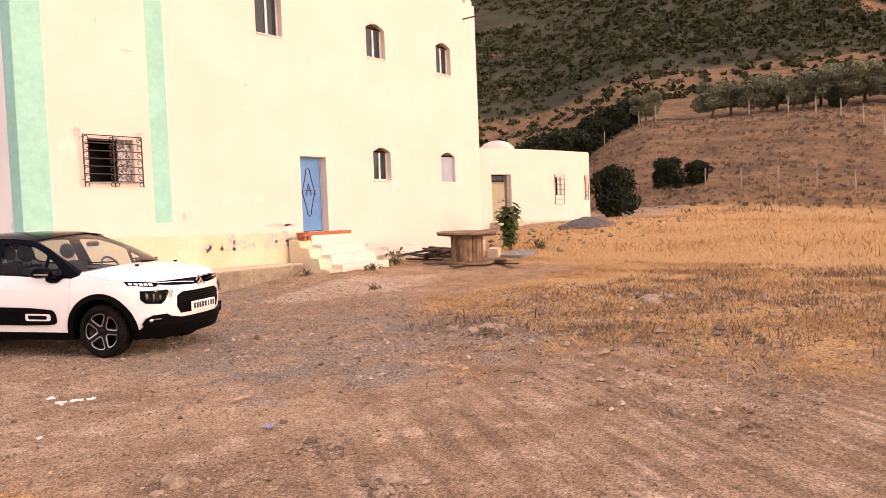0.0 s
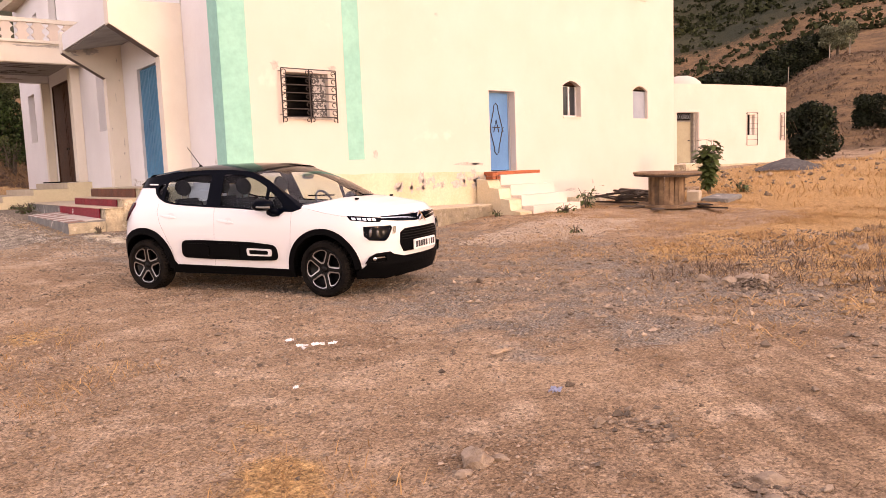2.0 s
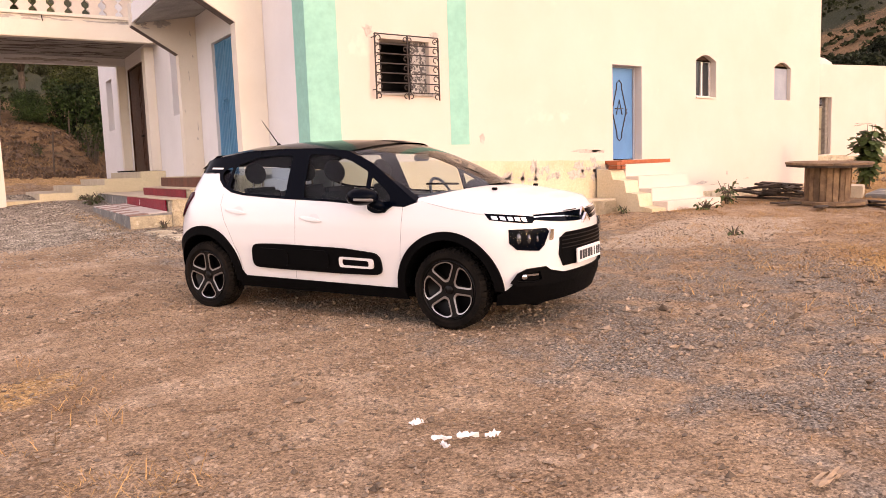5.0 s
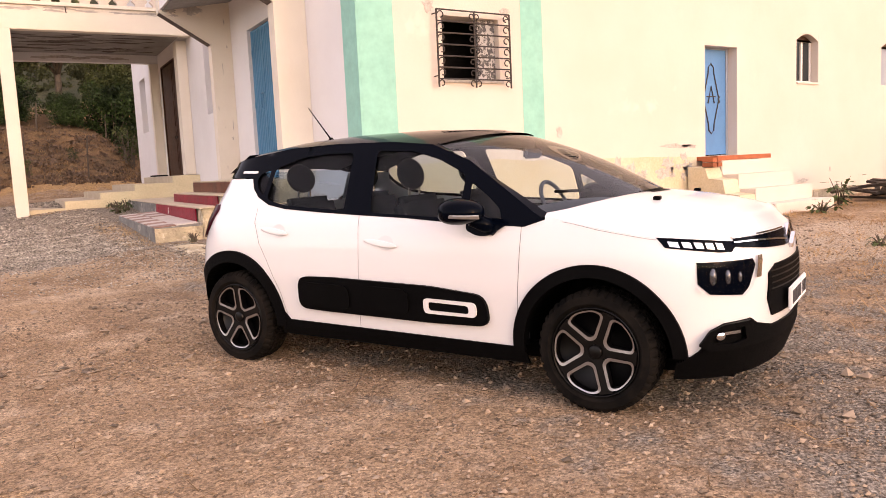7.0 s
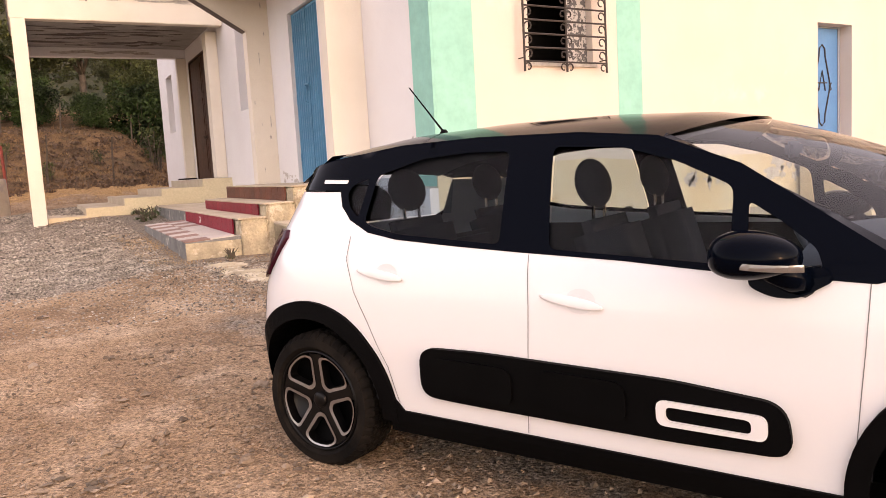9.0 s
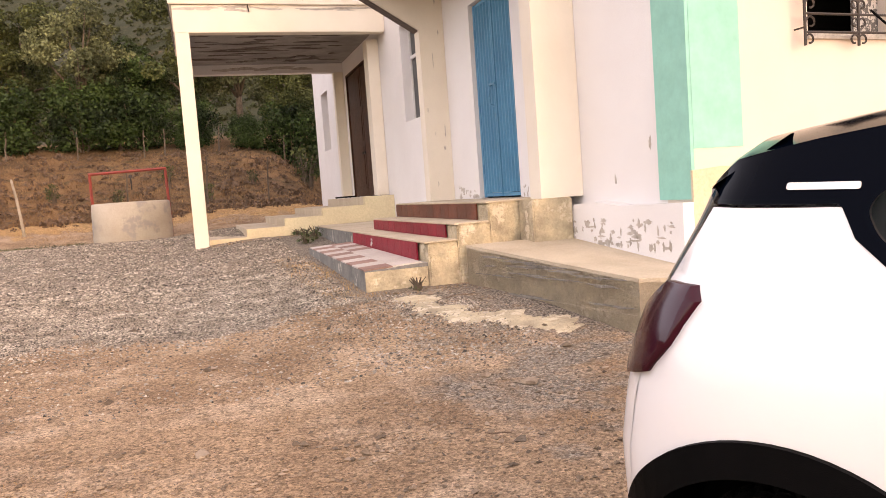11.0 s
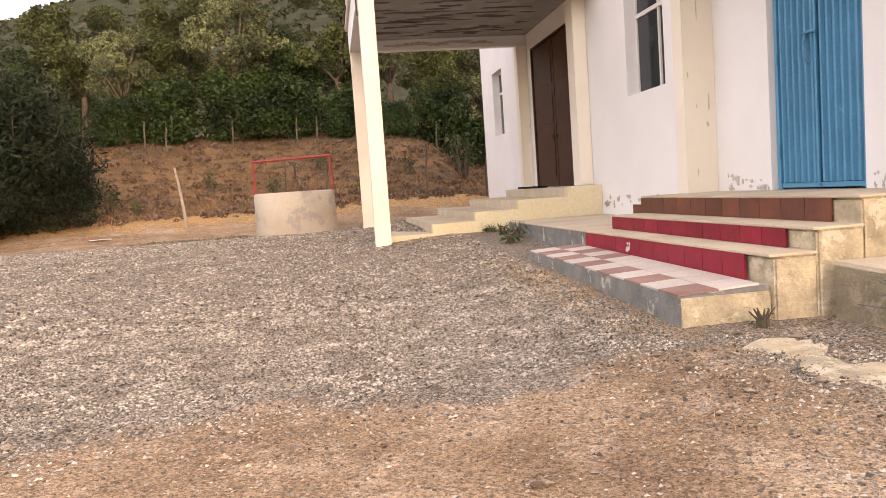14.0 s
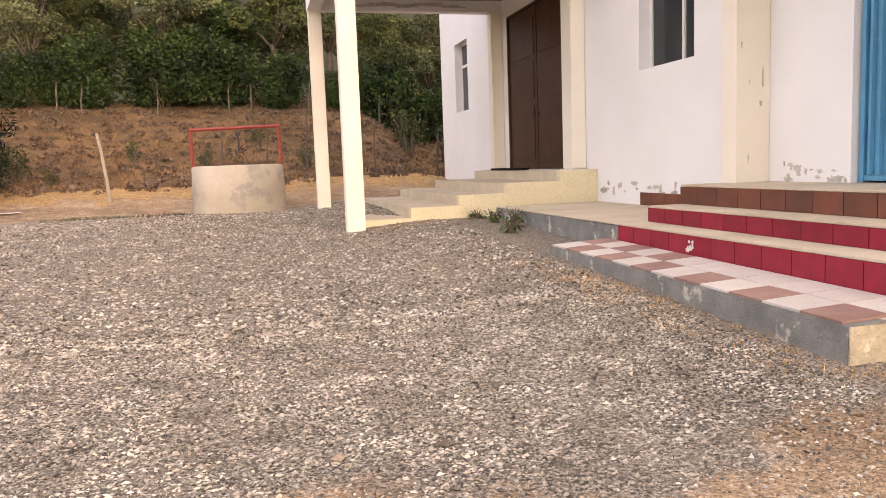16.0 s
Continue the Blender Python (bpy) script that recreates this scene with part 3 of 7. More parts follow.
def scroll(b, x, z, s, flip):
    pts = []
    for i in range(14):
        a = i / 13 * 1.6 * math.pi
        r = s * (1 - 0.45 * i / 13)
        pts.append((x + flip * (s - r * math.cos(a)), gy, z + r * math.sin(a)))
    tube(b, pts, 0.009, 5)


for i in range(6):
    z = gz0 + 0.14 + i * (gz1 - gz0 - 0.06) / 6
    scroll(bm, gx0 + 0.01, z, 0.055, 1)
    scroll(bm, gx1 - 0.01, z, 0.055, -1)
    scroll(bm, (gx0 + gx1) / 2, z, 0.045, 1)
    scroll(bm, (gx0 + gx1) / 2, z, 0.045, -1)
for x, f in ((gx0, 1), (gx1, -1), ((gx0 + gx1) / 2, 1), ((gx0 + gx1) / 2, -1)):
    scroll(bm, x, gz0 + 0.0, 0.05, f)
for x in (gx0, gx1):
    for z in (gz0 + 0.1, gz1 - 0.05):
        tube(bm, [(x, gy, z), (x, CY + 0.01, z)], 0.008, 5)
part("iron_grille", bm, M["iron"], gw, "black wrought-iron grille with scrolls")

# the blue side door
door = empty("side_door", Matrix(), "blue steel door with a scrolled diamond ornament")
door.parent = house
x0, x1, z0, z1 = LONG_HOLES[1]
part("leaf", boxes((x0, x1 - 0.06, CY + 0.20, CY + 0.24, z0 + 0.02, z1 - 0.03), bev=0.004), M["bluedoor"], door, "blue painted steel leaf")
part("frame", boxes((x1 - 0.055, x1, CY + 0.19, CY + 0.25, z0, z1), (x0, x1 - 0.06, CY + 0.19, CY + 0.25, z1 - 0.028, z1)), M["greypanel"], door)
bm = bmesh.new()
dx, dz, dy = (x0 + x1 - 0.06) / 2, 2.22, CY + 0.192
loop = [(0, -0.62), (0.07, -0.56), (0.08, -0.45), (0.22, 0.0), (0.08, 0.45), (0.07, 0.56), (0, 0.62), (-0.07, 0.56), (-0.08, 0.45), (-0.22, 0.0), (-0.08, -0.45), (-0.07, -0.56)]
tube(bm, [(dx + a, dy, dz + b) for a, b in loop], 0.012, 6, close=True)
tube(bm, [(dx - 0.09, dy, dz - 0.08), (dx, dy, dz + 0.22), (dx + 0.09, dy, dz - 0.08)], 0.012, 6)
tube(bm, [(dx - 0.12, dy, dz + 0.04), (dx + 0.12, dy, dz + 0.04)], 0.011, 6)
for sx in (-1, 1):
    tube(bm, [(dx + sx * (0.22 + 0.03 * math.sin(i)), dy, dz - 0.07 + i * 0.014) for i in range(9)], 0.010, 5)
part("ornament", bm, M["iron"], door, "dark wrought scroll ornament")

# red brick threshold and white side steps
part("threshold", boxes((12.95, 14.50, CY - 0.42, CY + 0.18, 1.12, 1.195), bev=0.006), M["brick"], house, "orange brick threshold")
side = empty("side_steps", Matrix(), "whitewashed masonry steps beside the blue side door", "steps")
for i, (ya, xr) in enumerate(zip([13.62, 13.30, 12.98, 12.62], [14.55, 14.62, 14.68, 14.74])):
    zt = 1.115 - i * 0.24
    part("step", boxes((13.02, xr, ya, CY - 0.075 if i == 0 else [13.62, 13.30, 12.98][i - 1], -0.15, zt), bev=0.012), M["plaster"], side)
bm = bmesh.new()
prism(bm, [(CY - 0.075, -0.1), (12.66, -0.1), (12.66, 0.28), (12.95, 0.32), (13.0, 0.55), (13.27, 0.58), (13.32, 0.80), (13.6, 0.83), (13.66, 1.0), (CY - 0.075, 1.03)], 12.62, 13.015, "x")
part("side_cheek", bm, M["plinth"], side, "crumbling yellow rendered cheek")
part("base_slab", boxes((12.5, 15.0, 12.35, 12.6, -0.2, 0.07), bev=0.02), M["concrete"], side)
for i, (a, b_) in enumerate(((12.70, 1.10), (12.82, 1.10), (12.70, 1.02), (12.84, 1.02))):
    part("brick", boxes((a, a + 0.11, 13.56, 13.78, b_ - 0.001, b_ + 0.07), bev=0.004), M["brick"], side)

# raised pavement round the corner
pav = empty("raised_pavement", Matrix(), "raised concrete pavement along the foot of the walls", "pavement", kind="structure")
bm = bmesh.new()
pave_top = lambda x, y: 0.75 if y > 15.6 else 0.65 if y > 14.5 else 0.58 if x < 7 else 0.47
outer = [(5.34, 16.20), (5.52, 14.9), (5.62, 13.75), (6.05, 13.38), (8.0, 13.36), (10.0, 13.40), (12.5, 13.42), (12.53, CY - 0.035)]
inner = [(CX + 0.0, CY - 0.035), (CX - 0.10, CY + 0.0), (CX + 0.03, 16.10)]
prism(bm, outer + inner, -0.2, 0.5, "z")
for v in bm.verts:
    if v.co.z > 0:
        v.co.z = pave_top(v.co.x, v.co.y)
part("slab", bm, M["slab"], pav, "worn concrete slab")
bm = bmesh.new()
for (a, b_), (c, d) in zip(outer[:-2], outer[1:-1]):
    t = Vector((c - a, d - b_, 0)).normalized()
    nrm = Vector((t.y, -t.x, 0)) * -0.03
    ends = [pave_top(p, q) - 0.03 for p, q in ((a, b_), (c, d))]
    for i, (lo, hi) in enumerate(((-0.2, 0.16), (0.165, 0.30), (0.305, 1.0))):      # board marks of the shuttering
        k = 0.6 + 0.4 * (i % 2)
        had = set(bm.verts)
        prism(bm, [(a + nrm.x * k, b_ + nrm.y * k), (c + nrm.x * k, d + nrm.y * k), (c, d), (a, b_)], lo, hi, "z")
        if hi == 1.0:
            for v in set(bm.verts) - had:
                if v.co.z > 0.9:
                    v.co.z = ends[0] if (v.co.xy - Vector((a, b_))).length < (v.co.xy - Vector((c, d))).length else ends[1]
part("edge_course", bm, M["concrete"], pav, "stained concrete edge")
gc = random.Random(17)
flakes([(13.95 + 2.2 * gc.random(), 0.20 + 0.40 * gc.random(), 0.10 + 0.22 * gc.random(), 0.006 + 0.008 * gc.random()) for _ in range(13)] + [(15.6 - 0.35 * k, 0.655 - 0.024 * k, 0.24, 0.012) for k in range(5)],
       lambda a, b, d: (5.34 + 0.115 * (16.2 - a) - 0.031 - d, a, b), M["bare"], 18, pav, "crack", 14, 0.6)
bm = bmesh.new()
edge_line = [(4.28, 15.75), (4.30, 15.2), (4.42, 14.75), (4.66, 14.4), (4.95, 14.12), (5.12, 13.98)]
rows = []
for (a, b_), (c, d) in zip(edge_line, edge_line[1:]):
    for t in np.arange(0.0, 1.0, 0.1):
        x, y = a + (c - a) * t, b_ + (d - b_) * t
        w = 0.62 + 0.32 * noise.noise((x * 3, y * 3, 2)) + 0.16 * noise.noise((x * 14, y * 14, 3))
        e = 0.08 * noise.noise((x * 7, y * 7, 5)) + 0.06 * noise.noise((x * 19, y * 19, 6))
        rows.append([(x + e + q * 0.85, y + e + q * 0.5) for q in (0.0, w * 0.4, w * 0.8, w)])
lift = (-0.02, 0.010, 0.008, -0.02)
rows = [[bm.verts.new((x, y, height(x, y) + z + 0.006 * noise.noise((x * 9, y * 9, 1)))) for (x, y), z in zip(r, lift)] for r in rows]
for p, q in zip(rows, rows[1:]):
    for k in range(3):
        bm.faces.new((p[k], p[k + 1], q[k + 1], q[k]))
bmesh.ops.recalc_face_normals(bm, faces=bm.faces[:])
part("cement_patch", bm, M["concrete"], pav, "cracked cement patch on the ground")


# ---- front: entrance steps, canopy, blue double door ----
steps = empty("entrance_steps", FRONT, "concrete entrance steps with red tile risers and checkered lower landing", "steps")
R0, R1 = 2.14, 5.86
for bx in ((-1.62, -1.304, R0, R1, 0.1, 0.795), (-1.30, -0.944, R0, R1, 0.1, 0.955), (-0.94, -0.004, 2.16, 5.86, 0.1, 1.15), (-0.60, -0.155, 1.80, 2.156, 0.3, 1.16)):
    part("stair_core", boxes(bx, bev=0.015), M["concrete"], steps, "cracked cement stair core")
part("tread", boxes((-1.66, -1.305, R0 - 0.01, R1, 0.797, 0.815), bev=0.004), M["slab"], steps)
part("tread", boxes((-1.33, -0.945, R0 - 0.01, R1, 0.957, 0.975), bev=0.004), M["slab"], steps)
part("tread", boxes((-0.965, -0.004, R0 + 0.01, R1, 1.152, 1.17), bev=0.004), M["slab"], steps)
bm = bmesh.new()
vs = box(bm, -2.28, -1.62, 2.2, 6.12, 0.0, 0.6)
for v in vs:
    if v.co.z > 0.3:
        v.co.z = 0.565 + 0.035 * (v.co.x > -2) + 0.04 * (v.co.y > 4)
part("lower_landing", bm, M["greyconc"], steps, "chipped grey concrete landing")
part("landing_end", boxes((-2.275, -1.625, 2.19, 2.198, 0.05, 0.562)), M["concrete"], steps, "yellowed broken end face")
part("upper_landing", boxes((-1.66, -0.004, R1 + 0.004, 9.7, 0.1, 0.80), bev=0.01), M["greyconc"], steps)
part("upper_landing_top", boxes((-1.67, -0.006, R1 + 0.01, 9.69, 0.801, 0.812)), M["slab"], steps)
# checkered tiles on the lower landing, four strips deep
tile_me = {}
for key in ("white_tile", "rose_tile"):
    b = bmesh.new()
    box(b, -0.148, 0.148, -0.155, 0.155, -0.004, 0.010)
    tile_me[key] = mesh_of(b, "tile")
    tile_me[key].materials.append(M[key])
for i in range(2):
    for j in range(12):
        u, v = -2.125 + i * 0.302, 2.40 + j * 0.32
        ob = new("floor_tile", tile_me["white_tile" if (i + j) % 2 or (i == 1 and j < 6) else "rose_tile"])
        ob.parent = steps
        ob.matrix_basis = Matrix.Translation((u, v, 0.565 + 0.035 * (u + 2.28) / 0.66 + 0.04 * (v - 2.2) / 3.92 + 0.006)) @ pose(0, 0, 0, 0.6, -3.0, 0)
# risers
for name, key, u, z0, z1, v0, v1, w in (("riser_tile", "red_tile", -1.655, 0.60, 0.795, R0 + 0.03, R1, 0.31), ("riser_tile", "red_tile", -1.325, 0.818, 0.955, R0 + 0.03, R1, 0.31), ("riser_tile", "brown_tile", -0.962, 0.978, 1.15, R0 + 0.06, R1, 0.31)):
    b = bmesh.new()
    box(b, -0.006, 0.012, 0.003, w - 0.004, z0, z1)
    me = mesh_of(b, "riser_tile")
    me.materials.append(M[key])
    k = int((v1 - v0) / w)
    for i in range(k):
        ob = new("riser_tile", me)
        ob.parent = steps
        ob.matrix_basis = Matrix.Translation((u, v0 + i * w + ((v1 - v0) - k * w), 0))
    if key == "brown_tile":
        for i in range(8):
            ob = new("skirting_tile", me)
            ob.parent = steps
            ob.matrix_basis = Matrix.Translation((-0.018, 5.9 + i * w, -0.165))
bm = bmesh.new()
gr = random.Random(9)
for k in range(12):
    blob(bm, 4.55 + 0.09 * gr.random(), 0.66 + 0.11 * gr.random(), 0.012, 0.015, lambda a, b, d: (-1.662 - d, a, b), gr, 8)
part("paint_splash", bm, M["white_frame"], steps, "white paint splashes")

canopy = empty("door_canopy", FRONT, "whitewashed concrete canopy on two bracket fins over the blue door", "canopy")
for v0, v1, lab in ((1.84, 2.10, ""), (5.64, 5.88, "")):
    b = bmesh.new()
    low = 1.161 if v0 < 3 else 1.171
    prism(b, [(-0.004, low), (-0.48, low), (-0.48, 3.68), (-1.36, 4.22), (-1.36, 4.66), (-0.004, 4.70)], v0, v1)
    part("fin", b, M["plaster_lit"], canopy, "bracket-shaped fin wall")
    # dark strip paints the shade along the fin's slanting underside
    part("fin_underside", prism(bmesh.new(), [(-0.49, 3.670), (-1.35, 4.198), (-1.35, 4.208), (-0.49, 3.680)], v0 + 0.02, v1 - 0.02), M["soffit_dark"], canopy, "underside with shade put into its dark colour")
bm = bmesh.new()
prism(bm, [(-1.34, 4.26), (-1.34, 4.62), (-0.004, 4.66), (-0.004, 4.50)], 2.104, 5.636)
part("canopy_slab", bm, M["plaster_shade"], canopy)
# soffit sheet, greyer than the slab above it
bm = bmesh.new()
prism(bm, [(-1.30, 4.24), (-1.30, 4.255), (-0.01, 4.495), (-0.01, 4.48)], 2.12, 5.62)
part("soffit", bm, M["soffit"], canopy, "grey canopy soffit")
part("wall_recess", boxes((-0.10, -0.003, 2.105, 3.2, 1.171, 4.45), (-0.10, -0.003, 4.57, 5.635, 1.171, 4.45), (-0.10, -0.003, 3.2, 4.57, 3.76, 4.45)), M["plaster_shade"], canopy)

gf = random.Random(31)
flakes([((2.15 if k % 2 else 4.62) + 0.95 * gf.random(), 1.19 + 0.16 * gf.random() ** 2, 0.012 + 0.04 * gf.random() ** 2, 0.010 + 0.03 * gf.random() ** 2) for k in range(40)],
       lambda a, b, d: FRONT @ Vector((-0.10 - d, a, b)), M["stain"], 32, rag=0.55)
flakes([(-0.47 + 0.46 * gf.random(), 1.2 + 3.2 * gf.random() ** 1.6, 0.005 + 0.015 * gf.random() ** 2, 0.02 + 0.07 * gf.random() ** 2) for k in range(10)],
       lambda a, b, d: FRONT @ Vector((a, 5.639 - d, b)), M["stain"], 34, rag=0.6)
flakes([(-1.2 + 0.7 * gf.random(), 4.15 + 0.45 * gf.random(), 0.05 + 0.10 * gf.random(), 0.02 + 0.04 * gf.random()) for k in range(8)],
       lambda a, b, d: FRONT @ Vector((a, 5.639 - d, b)), M["stain"], 35, rag=0.6)

gate = empty("blue_double_door", FRONT, "closed blue corrugated metal double door", "door")


def corrugated(v0, v1, z0, z1, u):
    b = bmesh.new()
    n = int((v1 - v0) / 0.012)
    rows = []
    for i in range(n + 1):
        v = v0 + (v1 - v0) * i / n
        ph = ((v - v0) % 0.097) / 0.097
        d = 0.038 * (smooth01(0.10, 0.22, ph) - smooth01(0.55, 0.67, ph))
        rows.append([b.verts.new((u - d, v, z)) for z in (z0, z1)])
    for p, q in zip(rows, rows[1:]):
        b.faces.new((p[0], p[1], q[1], q[0]))
    r = bmesh.ops.extrude_face_region(b, geom=b.faces[:])
    for e in r["geom"]:
        if isinstance(e, bmesh.types.BMVert):
            e.co.x += 0.03
    bmesh.ops.recalc_face_normals(b, faces=b.faces[:])
    return b


for v0, v1 in ((3.29, 3.87), (3.90, 4.48)):
    lf = part("leaf", corrugated(v0, v1, 1.24, 3.70, -0.02), M["bluemetal"], gate, "corrugated blue sheet leaf")
    part("stiffener", boxes((-0.042, -0.022, v0, v1, 1.19, 1.235), (-0.042, -0.022, v0, v1, 3.70, 3.74)), M["bluemetal"], lf)
part("frame", boxes((-0.05, 0.05, 3.235, 3.285, 1.18, 3.74), (-0.05, 0.05, 4.485, 4.535, 1.18, 3.74)), M["bluemetal"], gate)
part("post", boxes((-0.06, -0.04, 3.871, 3.899, 1.19, 3.72)), M["bluemetal"], gate)
bm = bmesh.new()
for v in (3.97,):
    tube(bm, [(-0.05, v, 2.35), (-0.10, v + 0.01, 2.37), (-0.11, v + 0.015, 2.48), (-0.10, v, 2.60), (-0.05, v, 2.62)], 0.013, 6)
tube(bm, [(-0.08, 3.84, 2.62), (-0.08, 4.02, 2.63)], 0.014, 6)
part("pull_handle", bm, M["bluemetal"], gate, "blue painted bar handle and bolt")
for z in (1.5, 2.4, 3.3):
    part("hinge", boxes((-0.065, -0.045, 4.475, 4.50, z, z + 0.12)), M["bluemetal"], gate)


def tall_window(name, v0, v1, z0, z1, label, transom=0.33):
    w = empty(name, FRONT, label)
    w.parent = house
    u = 0.17
    b = bmesh.new()
    f = 0.045
    zt = z1 - transom * (z1 - z0)
    vm = v0 + 0.38 * (v1 - v0)
    for bx in ((u, u + 0.05, v0, v1, z0, z0 + f), (u, u + 0.05, v0, v1, z1 - f, z1), (u, u + 0.05, v0, v0 + f, z0 + f, z1 - f), (u, u + 0.05, v1 - f, v1, z0 + f, z1 - f),
               (u - 0.01, u + 0.05, v0 + f, v1 - f, zt - 0.03, zt + 0.03), (u - 0.005, u + 0.045, vm - 0.025, vm + 0.025, z0 + f, zt - 0.03), (u - 0.005, u + 0.045, vm - 0.025, vm + 0.025, zt + 0.03, z1 - f)):
        box(b, *bx)
    part("window_frame", b, M["white_frame"], w, "white frame with a transom")
    for a, c in ((v0 + f, vm - 0.025), (vm + 0.025, v1 - f)):
        for e, g in ((z0 + f, zt - 0.03), (zt + 0.03, z1 - f)):
            part("pane", boxes((u + 0.022, u + 0.028, a, c, e, g)), M["bluepanel"], w)
    return w


tall_window("window", 7.12, 8.42, 2.62, 4.35, "tall white-framed window with dark panes in a deep reveal")
tall_window("window", 16.6, 17.7, 2.75, 4.42, "tall white-framed window with dark panes in a deep reveal")
tall_window("window", 7.2, 8.3, 6.2, 7.4, "upper window with dark panes")
tall_window("window", 12.2, 13.2, 6.0, 7.6, "upper window with dark panes")
tall_window("window", 15.0, 15.7, 6.2, 6.9, "small upper window with dark panes")
part("window_hood", boxes((-0.10, -0.004, 7.0, 8.5, 4.36, 4.44)), M["plaster_shade"], house)

big = empty("wooden_portal", FRONT, "tall dark brown panelled wooden double door", "door")
for v0, v1 in ((10.80, 12.22), (12.25, 13.70)):
    lf = part("leaf", boxes((0.04, 0.09, v0, v1, 1.32, 4.30), bev=0.005), M["wood"], big, "brown timber leaf")
    for a, c in ((1.5, 2.5), (2.62, 3.3), (3.42, 4.15)):
        part("panel", boxes((0.025, 0.038, v0 + 0.12, v1 - 0.12, a, c), bev=0.006), M["wood"], lf)
    part("handle", boxes((-0.02, 0.02, (v1 - 0.12) if v0 < 11 else v0 + 0.05, (v1 - 0.05) if v0 < 11 else v0 + 0.12, 2.3, 2.36)), M["iron"], lf)
part("frame", boxes((0.0, 0.12, 10.754, 10.795, 1.315, 4.34), (0.0, 0.12, 13.705, 13.746, 1.315, 4.34), (0.0, 0.12, 10.80, 13.70, 4.305, 4.345)), M["wood"], big)

# ---- porch ----
porch = empty("porch", FRONT, "flat-roofed whitewashed porch on square posts with stepped approach", "porch")
PU, PV0, PV1 = -3.78, 9.46, 14.28
for v in (PV0 + 0.125, PV1 - 0.125):
    part("post", boxes((PU - 0.125, PU + 0.125, v - 0.125, v + 0.125, 0.2, 4.5), bev=0.01), M["plaster_lit"], porch, "square whitewashed post")
for v0, v1 in ((10.10, 10.48), (14.0, 14.26)):
    part("pilaster", boxes((-0.24, -0.004, v0, v1, 1.32, 4.49), bev=0.01), M["plaster_lit"], porch)
part("pilaster_foot", boxes((-0.30, -0.006, 10.12, 10.46, 0.815, 1.315)), M["plaster_shade"], porch)
# near beam in the sunlit tone, the other two in the shaded one
part("beam", boxes((PU - 0.14, -0.004, PV0, PV0 + 0.25, 4.5, 5.0), bev=0.01), M["plaster_lit"], porch)
part("beam", boxes((PU - 0.14, -0.004, PV1 - 0.25, PV1, 4.5, 5.0), bev=0.01), M["plaster_shade"], porch)
part("beam", boxes((PU - 0.14, PU + 0.11, PV0 + 0.252, PV1 - 0.252, 4.5, 5.0)), M["plaster_shade"], porch)
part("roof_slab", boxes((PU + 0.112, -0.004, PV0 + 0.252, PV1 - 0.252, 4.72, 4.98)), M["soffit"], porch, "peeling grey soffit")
part("cornice", boxes((PU - 0.20, -0.004, PV0 - 0.06, PV1 + 0.06, 5.002, 5.08), bev=0.01), M["plaster_lit"], porch)
g = random.Random(12)
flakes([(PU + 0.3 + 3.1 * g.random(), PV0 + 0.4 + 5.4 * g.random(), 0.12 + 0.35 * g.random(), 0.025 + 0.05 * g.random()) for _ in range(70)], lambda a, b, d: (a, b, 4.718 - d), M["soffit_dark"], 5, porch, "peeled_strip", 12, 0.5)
flakes([(PU + 0.9 + 0.45 * k, 4.60 + 0.03 * (k % 2), 0.3, 0.035) for k in range(5)], lambda a, b, d: (a, PV1 - 0.252 - d, b), M["stain"], 6, porch, "peeled_strip", 12, 0.4)
flakes([(PU + 0.1 + 3.5 * g.random(), 4.90 + 0.07 * g.random(), 0.12 + 0.2 * g.random(), 0.012 + 0.015 * g.random()) for _ in range(16)], lambda a, b, d: (a, PV0 - d - 0.001, b), M["stain"], 7, porch, "peeled_strip", 12, 0.5)
# pierced balustrade of star-shaped blocks
star = [(0.0, 0.0), (0.10, 0.0), (0.10, 0.07), (0.17, 0.14), (0.10, 0.21), (0.10, 0.28), (0.17, 0.35), (0.10, 0.42), (0.10, 0.46)]
prof = star + [(-a, z) for a, z in star[::-1]]
b = bmesh.new()
prism(b, [p for i, p in enumerate(prof) if i == 0 or p != prof[i - 1]][:-1], -0.05, 0.05)
bal_me = mesh_of(b, "baluster")
bal_me.materials.append(M["plaster"])
for i in range(10):
    ob = new("baluster", bal_me)
    ob.parent = porch
    ob.matrix_basis = Matrix.Translation((PU + 0.1 + i * 0.375, PV0 + 0.10, 5.082))
for i in range(12):
    ob = new("baluster", bal_me)
    ob.parent = porch
    ob.matrix_basis = Matrix.Translation((PU - 0.05, PV0 + 0.45 + i * 0.385, 5.082)) @ pose(0, 0, 0, 0, 0, 90)
part("handrail", boxes((PU - 0.14, -0.004, PV0 + 0.02, PV0 + 0.19, 5.545, 5.65), (PU - 0.14, PU + 0.05, PV0 + 0.192, PV1, 5.545, 5.65)), M["plaster_lit"], porch)
# stepped approach: treads climb towards the house behind a cream cheek
us = [PU + 0.14, -2.95, -2.22, -1.48, -0.62]
zs = [0.70, 0.85, 1.00, 1.15, 1.31]
for i in range(5):
    u1 = us[i + 1] if i < 4 else -0.004
    vf = 9.72
    part("stair_cheek", boxes((us[i], u1, vf, vf + 0.14, 0.2, zs[i])), M["cream"], porch, "cream painted cheek")
    part("tread", boxes((us[i], u1, vf + 0.142, PV1 - 0.05, 0.2, zs[i] - 0.004)), M["slab"], porch)
part("drain_wire", tube(bmesh.new(), [(PU + 1.2, PV0 - 0.01, 5.0), (PU + 1.2, PV0 - 0.05, 4.93), (PU + 1.21, PV0 - 0.05, 4.86)], 0.012, 5), M["iron"], porch)

